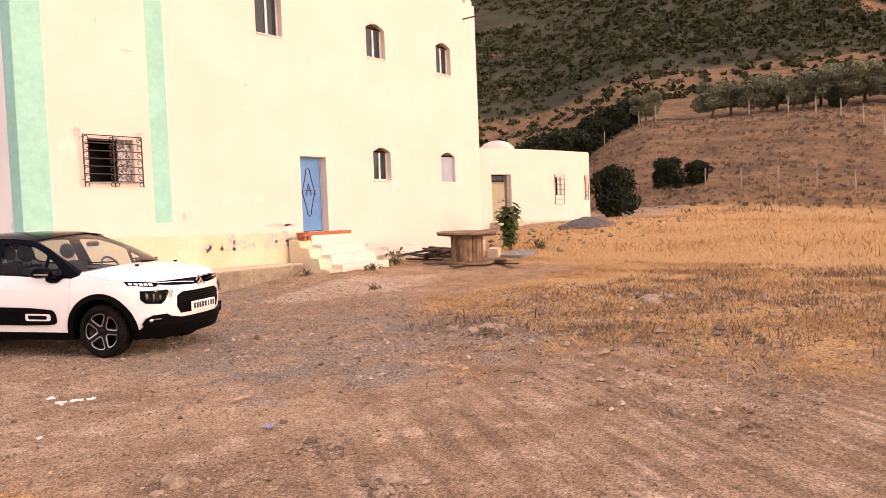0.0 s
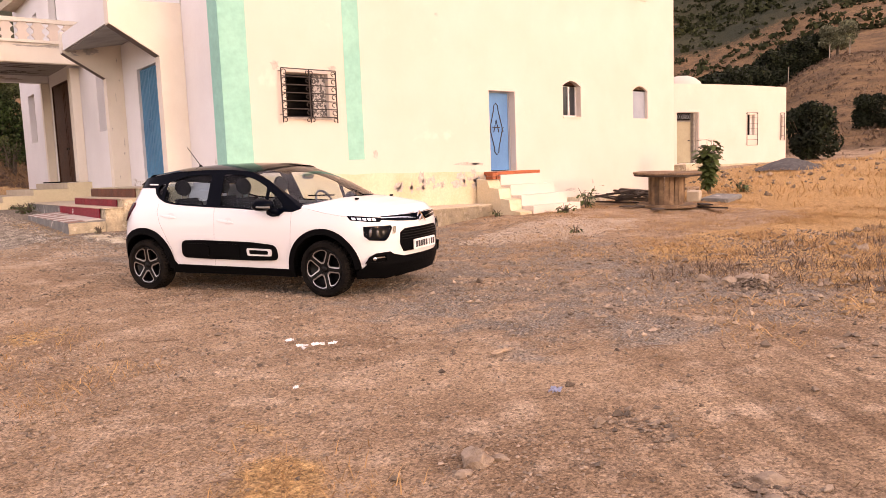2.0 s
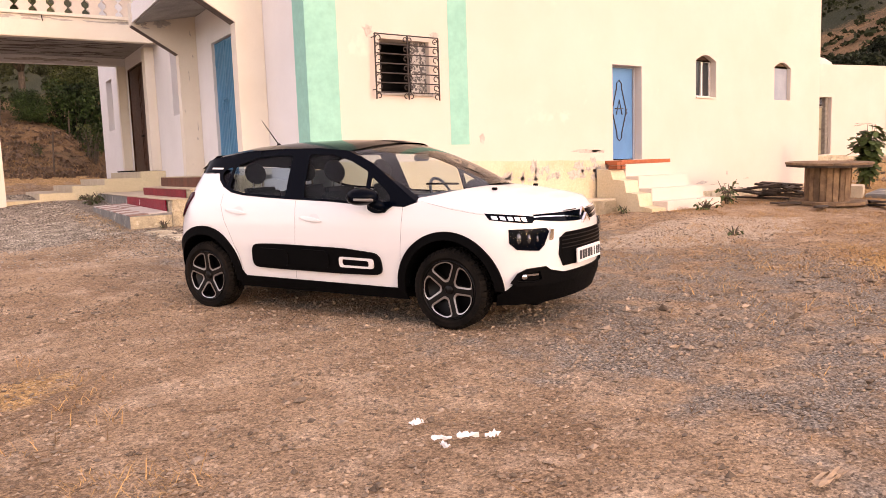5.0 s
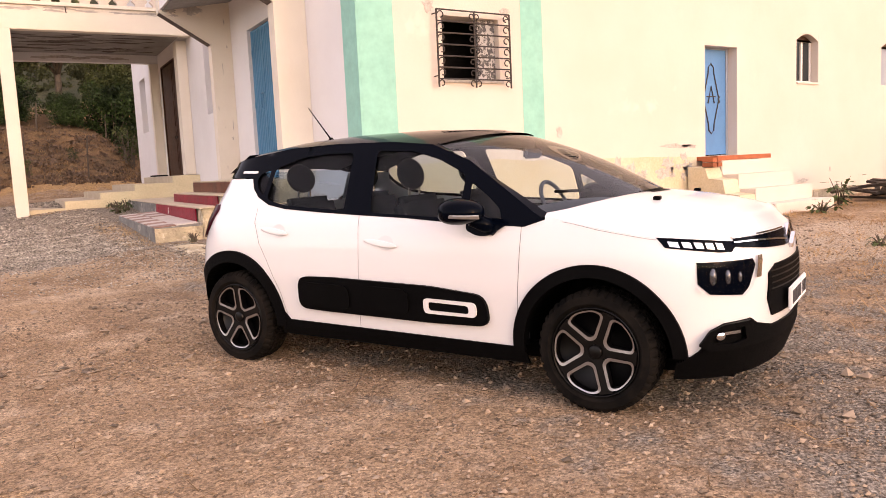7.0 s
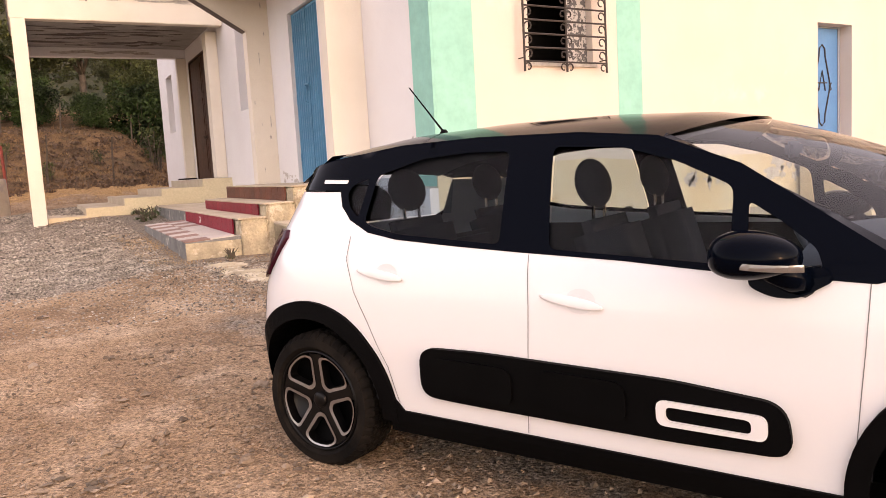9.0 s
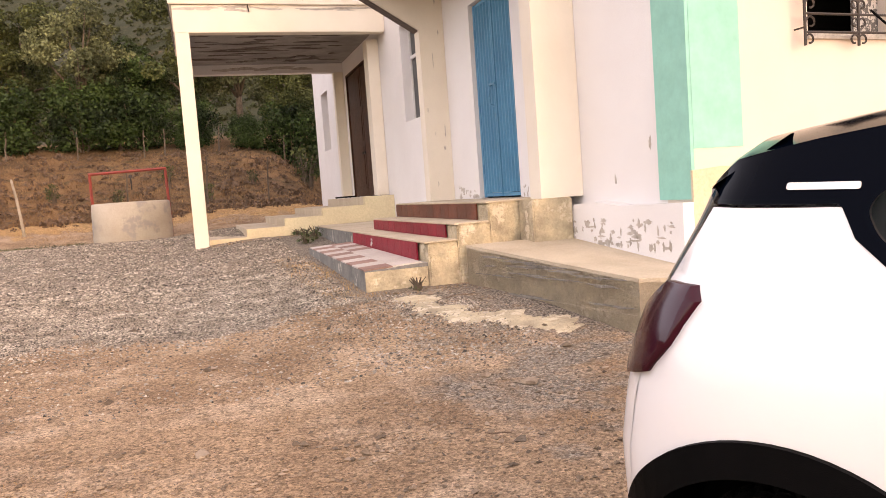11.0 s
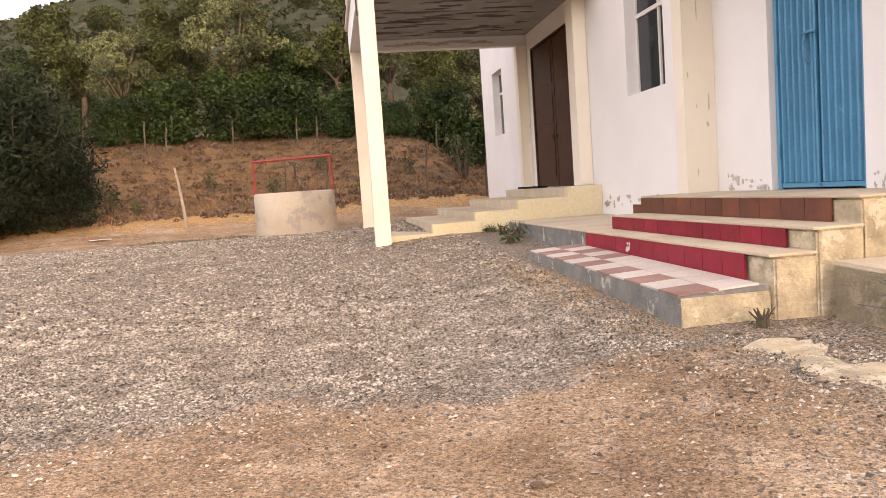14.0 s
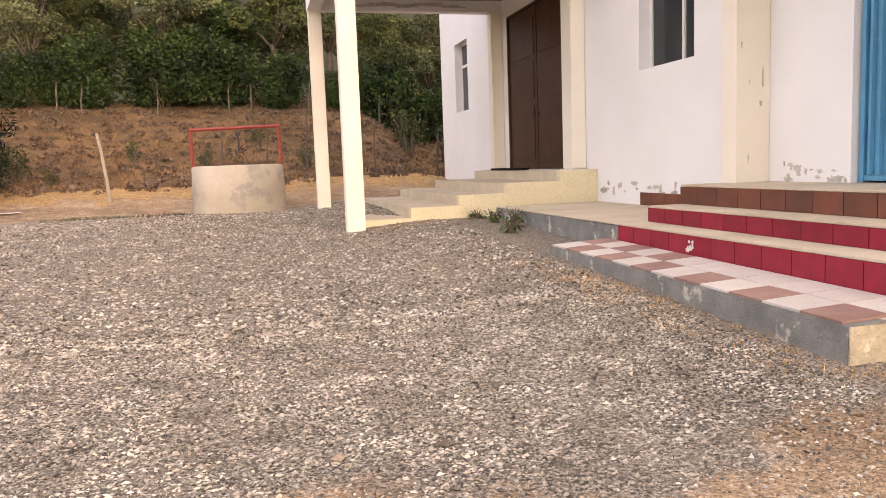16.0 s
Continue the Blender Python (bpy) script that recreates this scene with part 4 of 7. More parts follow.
part("hanging_cable", tube(bmesh.new(), [(PU - 0.20, PV0 + 0.02, 5.6), (PU - 0.21, PV0 - 0.03, 5.2), (PU - 0.17, PV0 - 0.02, 4.7), (PU - 0.15, PV0 - 0.01, 4.2)], 0.014, 6), M["iron"], porch, "black hanging cable")
mat_ob = part("door_mat", boxes((-0.60, -0.40, 11.6, 13.2, 1.312, 1.35), bev=0.008), M["dark"])
mat_ob.matrix_world = FRONT
tagged(mat_ob, "dark rubber mat rolled before the wooden door", "doormat")


# ---- the parked car ----
CAR = pose(4.75, 9.56, 0.0, 0, 0, math.degrees(math.atan2(-0.9155, 0.4025)))
KM = dict(
    paint=plain("white_car_paint", (0.70, 0.695, 0.70), 0.25, spec=0.5, coat=0.6),
    black=plain("black_gloss_paint", (0.0008, 0.0018, 0.0045), 0.10, spec=0.035),
    clad=mat("black_plastic", (0.0013, 0.0014, 0.0017), (0.0021, 0.0021, 0.0024), 8, 400, 0.6, spec=0.05, bump=0.001, bscale=500),
    glass=glass("car_glass", (0.66, 0.74, 0.79), 0.02, 1.26),
    rear=glass("rear_side_glass", (0.46, 0.54, 0.60), 0.02, 1.24),
    clear=glass("windscreen_glass", (0.88, 0.92, 0.91), 0.02, 1.5),
    lens=glass("lamp_lens", (0.85, 0.87, 0.9), 0.02, 1.14),
    tyre=mat("tyre_rubber", (0.004, 0.0038, 0.0036), (0.016, 0.013, 0.0105), 6, 90, 0.85, bump=0.002, spec=0.08),
    rim=plain("black_rim", (0.002, 0.002, 0.0022), 0.35, spec=0.2),
    silver=plain("cut_alloy", (0.33, 0.33, 0.34), 0.30, 0.9),
    chrome=plain("chrome", (0.75, 0.75, 0.76), 0.12, 1.0),
    seat=mat("dark_seat_cloth", (0.006, 0.007, 0.010), (0.009, 0.010, 0.013), 12, 200, 0.9),
    dash=mat("dash_plastic", (0.10, 0.125, 0.16), (0.08, 0.10, 0.13), 10, 200, 0.7),
    tail=plain("dark_red_lens", (0.030, 0.0018, 0.009), 0.2, spec=0.3, coat=0.08),
    gap=plain("panel_gap", (0.16, 0.16, 0.16), 0.9),
    plate=plain("plate_white", (0.75, 0.75, 0.74), 0.5),
    # darker than the body paint, for the shade in the handle hollows
    cup_shade=plain("cup_shade_grey", (0.58, 0.58, 0.59), 0.35),
    lampgrey=plain("lamp_reflector", (0.16, 0.16, 0.17), 0.25, 0.8),
    ink=plain("plate_ink", (0.03, 0.03, 0.035), 0.6),
)
B_TAB = [(0.18, 0.80), (0.30, 0.835), (0.45, 0.855), (0.62, 0.870), (0.80, 0.862), (0.95, 0.838), (1.02, 0.805), (1.10, 0.768), (1.25, 0.695), (1.40, 0.612), (1.5, 0.55)]
L_TAB = [(0.2, 1.01), (0.35, 1.065), (0.62, 1.08), (0.76, 1.07), (0.88, 1.03), (0.96, 0.95), (1.0, 1.3)]
R_TAB = [(0.2, 0.88), (0.4, 0.95), (0.66, 0.95), (0.8, 0.925), (1.0, 0.85), (1.2, 0.74), (1.4, 0.66)]


def half_width(x, z):
    b = lerp_table(B_TAB, z)
    if x > 0.9:
        b *= math.sqrt(max(0.0, 1 - ((x - 0.9) / lerp_table(L_TAB, z)) ** 6))
    if x < -0.9:
        b *= math.sqrt(max(0.0, 1 - ((-x - 0.9) / lerp_table(R_TAB, z)) ** 6))
    return b


def nose(th, z, off=0.0):
    """The point of the nose at plan angle th (degrees, 0 straight ahead, 90 at the side) and height z."""
    b, L = lerp_table(B_TAB, z), lerp_table(L_TAB, z)
    c, s = math.cos(radians(th)), math.sin(radians(th))
    p = Vector((0.9 + L * max(0.0, c) ** (1 / 3), b * s, z))
    n = Vector((max(0.0, c) ** (5 / 3) * 1.0, s * 0.9, 0)).normalized()
    return p + n * off


def tailpt(th, z, off=0.0):
    b, L = lerp_table(B_TAB, z), lerp_table(R_TAB, z)
    c, s = math.cos(radians(th)), math.sin(radians(th))
    return Vector((-0.9 - (L + off) * max(0.0, c) ** (1 / 3), (b + off) * s, z))


def dense(poly, step):
    out = []
    for (x0, y0), (x1, y1) in zip(poly, poly[1:] + poly[:1]):
        k = max(1, int(math.hypot(x1 - x0, y1 - y0) / step))
        out += [(x0 + (x1 - x0) * i / k, y0 + (y1 - y0) * i / k) for i in range(k)]
    return out


def rounded(poly, r=0.02, k=4):
    """The outline with its corners rounded."""
    out = []
    n = len(poly)
    for i in range(n):
        p, a, b = (Vector(poly[j % n]) for j in (i, i - 1, i + 1))
        d = min(r, (a - p).length * 0.45, (b - p).length * 0.45)
        s, e = p + (a - p).normalized() * d, p + (b - p).normalized() * d
        for j in range(k + 1):
            t = j / k
            q = s * (1 - t) ** 2 + p * 2 * t * (1 - t) + e * t * t
            out.append((q.x, q.y))
    return out


from mathutils.geometry import delaunay_2d_cdt


def within(P, poly):
    """Which of the points P lie inside the outline."""
    x, y = P[:, 0], P[:, 1]
    r = np.zeros(len(P), bool)
    for (x0, y0), (x1, y1) in zip(poly, poly[1:] + poly[:1]):
        if y0 != y1:
            r ^= ((y0 > y) != (y1 > y)) & (x < (x1 - x0) * (y - y0) / (y1 - y0) + x0)
    return r


def patch(outline, surf, holes=(), step=0.06, thick=0.0, sx=1.0):
    """Fills an outline with triangles and lays them on the surface surf(a, b, offset); thick gives it a rim."""
    flat, holes = list(outline), [list(h) for h in holes]
    pts, edges = [], []
    for loop in [flat, *holes]:
        loop = dense([(a / sx, b) for a, b in loop], step)
        k = len(pts)
        pts += loop
        edges += [(k + i, k + (i + 1) % len(loop)) for i in range(len(loop))]
    flat, holes = [(a / sx, b) for a, b in flat], [[(a / sx, b) for a, b in h] for h in holes]
    xs, ys = [p[0] for p in flat], [p[1] for p in flat]
    g = np.array([(x, y) for x in np.arange(min(xs) + step * 0.5, max(xs), step) for y in np.arange(min(ys) + step * 0.5, max(ys), step)]).reshape(-1, 2)
    keep = lambda P: within(P, flat) & ~np.any([within(P, h) for h in holes] or [np.zeros(len(P), bool)], axis=0)
    if len(g):
        pts += [tuple(p) for p in g[keep(g)]]
    vs, es, fs, *_ = delaunay_2d_cdt([Vector(p) for p in pts], edges, [], 0, 1e-5)
    cen = np.array([[sum(vs[i].x for i in f) / 3, sum(vs[i].y for i in f) / 3] for f in fs]).reshape(-1, 2)
    ok = keep(cen)
    bm = bmesh.new()
    bv = [bm.verts.new(surf(v.x * sx, v.y, thick)) for v in vs]
    at = {v: i for i, v in enumerate(bv)}
    for f, k in zip(fs, ok):
        if k:
            bm.faces.new([bv[i] for i in f])
    if thick:
        rim = [e for e in bm.edges if len(e.link_faces) == 1]
        low = {}
        for e in rim:
            for v in e.verts:
                if v not in low:
                    low[v] = bm.verts.new(surf(vs[at[v]].x * sx, vs[at[v]].y, -0.004))
        for e in rim:
            a, b = e.verts
            bm.faces.new((a, b, low[b], low[a]))
    for v in [v for v in bm.verts if not v.link_faces]:
        bm.verts.remove(v)
    bmesh.ops.recalc_face_normals(bm, faces=bm.faces[:])
    return bm


def grid(fn, nu, nv):
    bm = bmesh.new()
    vs = [[bm.verts.new(fn(i / nu, j / nv)) for j in range(nv + 1)] for i in range(nu + 1)]
    for i in range(nu):
        for j in range(nv):
            bm.faces.new((vs[i][j], vs[i + 1][j], vs[i + 1][j + 1], vs[i][j + 1]))
    bmesh.ops.recalc_face_normals(bm, faces=bm.faces[:])
    return bm


car = empty("car", CAR, "white five-door hatchback with black roof, parked on gravel", "car")
body = part("body", boxes((-1.1, 0.9, -0.66, 0.66, 0.22, 0.30)), KM["clad"], car, "white body shell with black cladding")


def arc(cx, cz, r, a0, a1, n=24):
    return [(cx + r * math.cos(radians(a0 + (a1 - a0) * i / n)), cz + r * math.sin(radians(a0 + (a1 - a0) * i / n))) for i in range(n + 1)]


AXF, AXR, WZ, WR = 1.215, -1.262, 0.322, 0.302
BELT = [(0.86, 0.93), (0.39, 0.953), (0.14, 0.973), (-0.24, 0.992), (-0.53, 1.009), (-0.81, 1.030), (-0.96, 1.056), (-1.07, 1.105), (-1.135, 1.162), (-1.165, 1.222)]
ROOFLINE = [(-1.52, 1.27), (-1.42, 1.335), (-1.23, 1.365), (-0.89, 1.405), (-0.53, 1.415), (-0.09, 1.405), (0.20, 1.375), (0.48, 1.27), (0.68, 1.145), (0.90, 1.005), (0.97, 0.965)]
HOODL = [(0.97, 0.985), (1.17, 0.94), (1.49, 0.885), (1.75, 0.865)]
side_white = ([(0.86, 0.93), (0.97, 0.965)] + HOODL + [(1.75, 0.345)]
              + [(AXF + 0.385, 0.345)] + arc(AXF, WZ, 0.385, 4, 180) + [(0.80, 0.30), (-0.80, 0.33)] + arc(AXR, WZ, 0.385, 2, 180) + [(-1.70, 0.33), (-1.72, 0.60), (-1.68, 0.85), (-1.60, 1.0), (-1.47, 1.228), (-1.12, 1.222)] + BELT[::-1][1:-1])
frame_out = BELT + [(-1.175, 1.230), (-1.47, 1.236)] + ROOFLINE
rear_glass = rounded([(-0.975, 1.285), (-0.99, 1.10), (-0.94, 1.078), (-0.80, 1.05), (-0.33, 1.018), (-0.36, 1.352), (-0.55, 1.357), (-0.76, 1.343)], 0.03)
rear_quarter = rounded([(-1.015, 1.275), (-1.03, 1.115), (-1.095, 1.165), (-1.12, 1.215), (-1.10, 1.25)], 0.02)
front_glass = rounded([(-0.13, 1.005), (0.475, 0.97), (0.465, 1.20), (0.28, 1.285), (0.08, 1.342), (-0.18, 1.358)], 0.03)
quarter = rounded([(0.525, 0.968), (0.73, 0.962), (0.71, 1.02), (0.62, 1.09), (0.515, 1.155)], 0.02)

for sg in (-1, 1):
    S = lambda a, b, o, sg=sg: Vector((a, sg * (half_width(a, b) + o), b))
    part("side_panel", patch(side_white, S, step=0.05), KM["paint"], body, "white painted body side", smooth=True)
    part("window_surround", patch(frame_out, lambda a, b, o: S(a, b, o + 0.002), (rear_glass, rear_quarter, front_glass, quarter), step=0.05), KM["black"], body, "gloss black pillars and window frames", smooth=True)
    for gl in (rear_glass, rear_quarter, front_glass, quarter):
        w = part("side_window", patch(gl, lambda a, b, o: S(a, b, o - 0.012), step=0.08), KM["rear"] if gl[0][0] < -0.5 else KM["glass"], body, "tinted side glass", smooth=True)
    # arch cladding and sill
    for ax, a0, a1, ro in ((AXF, 0, 184, 0.432), (AXR, -4, 184, 0.446)):
        ring = arc(ax, WZ, ro, a0, a1, 40) + arc(ax, WZ, 0.370, a1, a0, 40)
        part("wheel_arch_trim", patch(ring, S, step=0.04, thick=0.016), KM["clad"], body, "matt black arch trim", smooth=False)
    sill = [(-0.86, 0.25), (0.86, 0.228), (0.84, 0.30), (0.80, 0.315), (-0.78, 0.345), (-0.83, 0.40)]
    part("sill_trim", patch(sill, S, step=0.05, thick=0.012), KM["clad"], body)
    # door bumper with its white-framed capsule
    bump = rounded([(-0.67, 0.43), (-0.66, 0.625), (-0.4, 0.63), (0.30, 0.61), (0.64, 0.575), (0.66, 0.41), (0.30, 0.405), (-0.45, 0.42)], 0.07, 6)
    ab = part("door_bumper", patch(bump, S, step=0.04, thick=0.022), KM["clad"], body, "black padded door protector")
    for a0, a1 in ((-0.60, -0.26), (-0.15, 0.16)):
        pad = rounded([(a0, 0.455), (a0, 0.595), (a1, 0.585), (a1, 0.445)], 0.05, 5)
        part("pad", patch(pad, lambda a, b, o: S(a, b, o + 0.021), step=0.05, thick=0.012), KM["clad"], ab)
    o_, i_ = rounded([(0.26, 0.46), (0.26, 0.545), (0.59, 0.535), (0.59, 0.455)], 0.03, 5), rounded([(0.29, 0.478), (0.29, 0.525), (0.545, 0.517), (0.545, 0.472)], 0.02, 5)
    part("capsule_frame", patch(o_, lambda a, b, o: S(a, b, o + 0.021), (i_,), step=0.03, thick=0.010), KM["paint"], ab, "white capsule outline")
    # panel gaps
    for line in ([(-0.205, 0.985), (-0.195, 0.80), (-0.20, 0.60), (-0.225, 0.34)], [(0.845, 0.93), (0.835, 0.75), (0.82, 0.55), (0.80, 0.31)],
                 [(-1.05, 1.04), (-1.045, 0.95), (-1.0, 0.82), (-0.93, 0.70), (-0.84, 0.52), (-0.80, 0.36)], [(1.06, 0.955), (1.12, 0.945), (1.25, 0.915), (1.49, 0.875), (1.60, 0.865)]):
        l2 = [(a + 0.003, b + 0.0015) for a, b in line]
        part("panel_gap", patch(line + l2[::-1], lambda a, b, o: S(a, b, 0.0015), step=0.05), KM["gap"], body)
    # handles, each over a flat grey disc that paints its cup's shade
    for hx, hz in ((-0.86, 0.895), (-0.03, 0.835)):
        b = bmesh.new()
        bmesh.ops.create_uvsphere(b, u_segments=16, v_segments=8, radius=1.0)
        for v in b.verts:
            v.co = S(hx + 0.118 * v.co.x, hz - 0.015 * v.co.x + 0.018 * v.co.z, 0) + Vector((0, sg * (0.022 * v.co.y * (1 if sg * v.co.y > 0 else 0.1) + 0.012), 0))
        h = part("door_handle", b, KM["paint"], body, "white pull handle", smooth=True)
        part("handle_cup", patch([(hx + 0.03 + 0.055 * math.cos(t * 0.314), hz + 0.002 + 0.042 * math.sin(t * 0.314)) for t in range(20)], lambda a, b_, o: S(a, b_, 0.002), step=0.03), KM["cup_shade"], h)
    # side badge strip on the rear pillar
    part("pillar_badge", patch(rounded([(-1.28, 1.262), (-1.135, 1.257), (-1.135, 1.272), (-1.28, 1.277)], 0.006), lambda a, b, o: S(a, b, o + 0.003), thick=0.003), KM["paint"], body)
    # mirror
    b = bmesh.new()
    bmesh.ops.create_uvsphere(b, u_segments=24, v_segments=14, radius=1.0)
    for v in b.verts:
        x, y, z = v.co
        v.co = Vector((0.575 + 0.122 * x - 0.02 * abs(y), sg * (0.955 + 0.115 * y), 1.012 + (0.074 if z > 0 else 0.062) * (abs(z) ** 0.8) * (1 if z > 0 else -1) * (1 - 0.18 * x)))
    mir = part("door_mirror", b, KM["black"], body, "gloss black door mirror", smooth=True)
    b = bmesh.new()
    tube(b, [(0.68, sg * 0.83, 0.925), (0.65, sg * 0.88, 0.945), (0.61, sg * 0.93, 0.975)], 0.045, 10, taper=0.035)
    part("mirror_stalk", b, KM["black"], mir, smooth=True)
    part("indicator", patch([(-0.09, -0.006), (0.11, -0.016), (0.11, 0.004), (-0.08, 0.010)], lambda a, b_, o, sg=sg: Vector((0.60 + a, sg * (0.955 + 0.115 * math.sqrt(max(0, 1 - (a / 0.14) ** 2 - (b_ / 0.08) ** 2)) + 0.003), 1.0 + b_)), step=0.03), KM["silver"], mir, "silver indicator strip")
    foot_line = rounded([(0.53, 0.915), (0.60, 0.884), (0.67, 0.884), (0.76, 0.937), (0.74, 0.972), (0.54, 0.972)], 0.03)
    part("mirror_foot", patch(foot_line, S, step=0.04, thick=0.022), KM["black"], mir, "black mirror foot on the door")
    # rear lamp
    part("rear_lamp", patch(rounded([(44, 0.87), (56, 0.835), (66, 0.86), (71, 0.93), (74.5, 1.03), (72, 1.062), (60, 1.062), (45, 0.97)], 0.02), lambda a, b, o, sg=sg: tailpt(sg * a, b, o), step=0.03, sx=120, thick=0.014), KM["tail"], body, "dark red rear lamp", smooth=True)
    # head lamps: thin strip above, round-cornered lamp below
    N = lambda a, b, o, sg=sg: nose(sg * a, b, o)
    strip = [(77.5, 0.884), (75.5, 0.836), (56, 0.806), (50, 0.804), (47, 0.83), (48, 0.850), (62, 0.868)]
    hl = part("day_lamp", patch(rounded(strip, 0.02), lambda a, b, o: N(a, b, o + 0.003), step=0.02, sx=120), KM["black"], body, "slim daytime lamp", smooth=True)
    for k in range(5):
        a0 = 74.5 - k * 4.4
        part("led", patch([(a0, 0.866 - 0.004 * k), (a0 - 0.5, 0.842 - 0.005 * k), (a0 - 3.6, 0.837 - 0.005 * k), (a0 - 3.2, 0.862 - 0.004 * k)], lambda a, b, o: N(a, b, 0.006), step=0.02, sx=60), KM["chrome"], hl)
    lamp = [(66.5, 0.768), (66.5, 0.67), (62, 0.622), (47, 0.606), (43, 0.64), (38.5, 0.735), (40, 0.764)]
    lb = part("head_lamp", patch(rounded(lamp, 0.03), lambda a, b, o: N(a, b, o + 0.004), step=0.02, sx=120), KM["black"], body, "black-rimmed head lamp", smooth=True)
    for a, z, r in ((60.5, 0.70, 0.040), (54, 0.695, 0.034), (48, 0.69, 0.024)):
        c = N(a, z, 0.004)
        b = bmesh.new()
        bmesh.ops.create_uvsphere(b, u_segments=16, v_segments=8, radius=r)
        bmesh.ops.transform(b, matrix=Matrix.Translation(c) @ Matrix.Diagonal((0.45, 0.45, 1, 1)), verts=b.verts[:])
        part("reflector", b, KM["lampgrey"], lb, smooth=True)
    part("lamp_lens", patch(rounded(lamp, 0.03), lambda a, b, o: N(a, b, 0.03), step=0.03, sx=120), KM["lens"], lb, smooth=True)
    # chrome blades that run from the badge to the lamps
    for z0, z1 in ((0.866, 0.874), (0.842, 0.850)):
        part("chrome_blade", grid(lambda u, v, z0=z0, z1=z1, sg=sg: nose(sg * (8 + 40 * u), z0 + (z1 - z0) * v - 0.035 * (1 - u) * (z0 < 0.86) * (1 - u), 0.012), 14, 1), KM["chrome"], body)
    part("drl_leg", grid(lambda u, v, sg=sg: nose(sg * (37 - 3.0 * v + 2 * u), 0.775 - 0.10 * u, 0.012), 4, 2), KM["chrome"], body)
    # fog lamp pod in the bumper
    pod = [(66, 0.39), (62, 0.455), (56, 0.485), (44, 0.49), (42, 0.40), (50, 0.365), (62, 0.36)]
    fp = part("fog_pod", patch(rounded(pod, 0.04), lambda a, b, o: N(a, b, o + 0.02), (rounded([(61.5, 0.40), (59, 0.455), (47, 0.465), (46, 0.405), (52, 0.39)], 0.03),), step=0.02, sx=120, thick=0.02), KM["clad"], body)
    part("recess", patch(rounded(pod, 0.04), lambda a, b, o: N(a, b, 0.006), step=0.03, sx=120), KM["rim"], fp)
    part("chrome_bar", grid(lambda u, v, sg=sg: nose(sg * (47 + 12 * u), 0.432 + 0.014 * v, 0.022), 5, 1), KM["chrome"], fp)
    b = bmesh.new()
    bmesh.ops.create_uvsphere(b, u_segments=14, v_segments=8, radius=0.032)
    bmesh.ops.translate(b, vec=N(58, 0.43, 0.005), verts=b.verts[:])
    part("fog_lamp", b, KM["chrome"], fp, smooth=True)
    # fender top strip between side panel and bonnet
    def fender(u, v, sg=sg):
        x = 0.97 + 0.70 * u
        zl = lerp_table(HOODL, x)
        y0 = half_width(x, zl)
        return Vector((x, sg * (y0 + (min(0.795, y0 - 0.004) - y0) * v), zl + 0.012 * math.sin(v * math.pi / 2)))
    part("wing_top", grid(fender, 16, 4), KM["paint"], body, smooth=True)
    b = bmesh.new()
    tube(b, [(0.96, sg * 0.42 - 0.25, 1.095), (0.98, sg * 0.42 + 0.05, 1.085), (0.93, sg * 0.42 + 0.30, 1.075)], 0.009, 6)
    part("wiper", b, KM["clad"], body)

# nose, bonnet, roof, tail
ZC = [(0.85, 1.075), (1.1, 1.075), (1.3, 1.06), (1.5, 1.035), (1.7, 0.995), (1.83, 0.955), (1.93, 0.91), (2.0, 0.872)]


def bonnet(u, v):
    y = 0.795 * (2 * v - 1)
    q = max(0.0, 1 - (y / lerp_table(B_TAB, 0.87)) ** 2)
    xe = 0.9 + lerp_table(L_TAB, 0.868) * q ** (1 / 6)
    x0 = 0.97 + 0.30 * (1 - abs(y / 0.795) ** 2.2)
    x = x0 + (xe - x0) * (1 - (1 - u) ** 1.25)
    zl = lerp_table(HOODL, x)
    f = 1 - abs(y / 0.795) ** 3.0
    z = zl + 0.012 + (lerp_table(ZC, x) - zl - 0.012) * f
    k = smooth01(0.80, 1.0, u)
    return Vector((x, y, z * (1 - k) + 0.868 * k))


part("bonnet", grid(bonnet, 30, 36), KM["paint"], body, "white bonnet", smooth=True)
part("bonnet_edge", grid(lambda u, v: nose(-80 + 160 * u, 0.86 + 0.012 * v, -0.004), 40, 1), KM["paint"], body, smooth=True)
part("front_bumper", grid(lambda u, v: nose(-72 + 144 * u, 0.33 + 0.535 * v), 60, 14), KM["paint"], body, "white front bumper skin", smooth=True)
low = [(-73, 0.22), (73, 0.22), (73, 0.30), (70, 0.32), (66, 0.36), (62, 0.42), (56, 0.475), (42, 0.49), (38, 0.46), (26, 0.425), (-26, 0.425), (-38, 0.46), (-42, 0.49), (-56, 0.475), (-62, 0.42), (-66, 0.36), (-70, 0.32), (-73, 0.30)]
part("lower_bumper", patch(low, lambda a, b, o: nose(a, b, o), step=0.025, sx=120, thick=0.014), KM["clad"], body, "matt black lower bumper")
gri = rounded([(-31, 0.56), (-27, 0.47), (27, 0.47), (31, 0.56), (30, 0.68), (24, 0.715), (-24, 0.715), (-30, 0.68)], 0.03)
part("grille", patch(gri, lambda a, b, o: nose(a, b, o), step=0.03, sx=120, thick=0.010), KM["clad"], body, "black grille")
for k in range(4):
    part("grille_bar", grid(lambda u, v, k=k: nose(-29 + 58 * u, 0.60 + 0.028 * k + 0.008 * v, 0.014), 14, 1), KM["rim"], body)
upper = [(-48, 0.825), (-30, 0.80), (-12, 0.785), (12, 0.785), (30, 0.80), (48, 0.825), (48, 0.862), (-48, 0.862)]
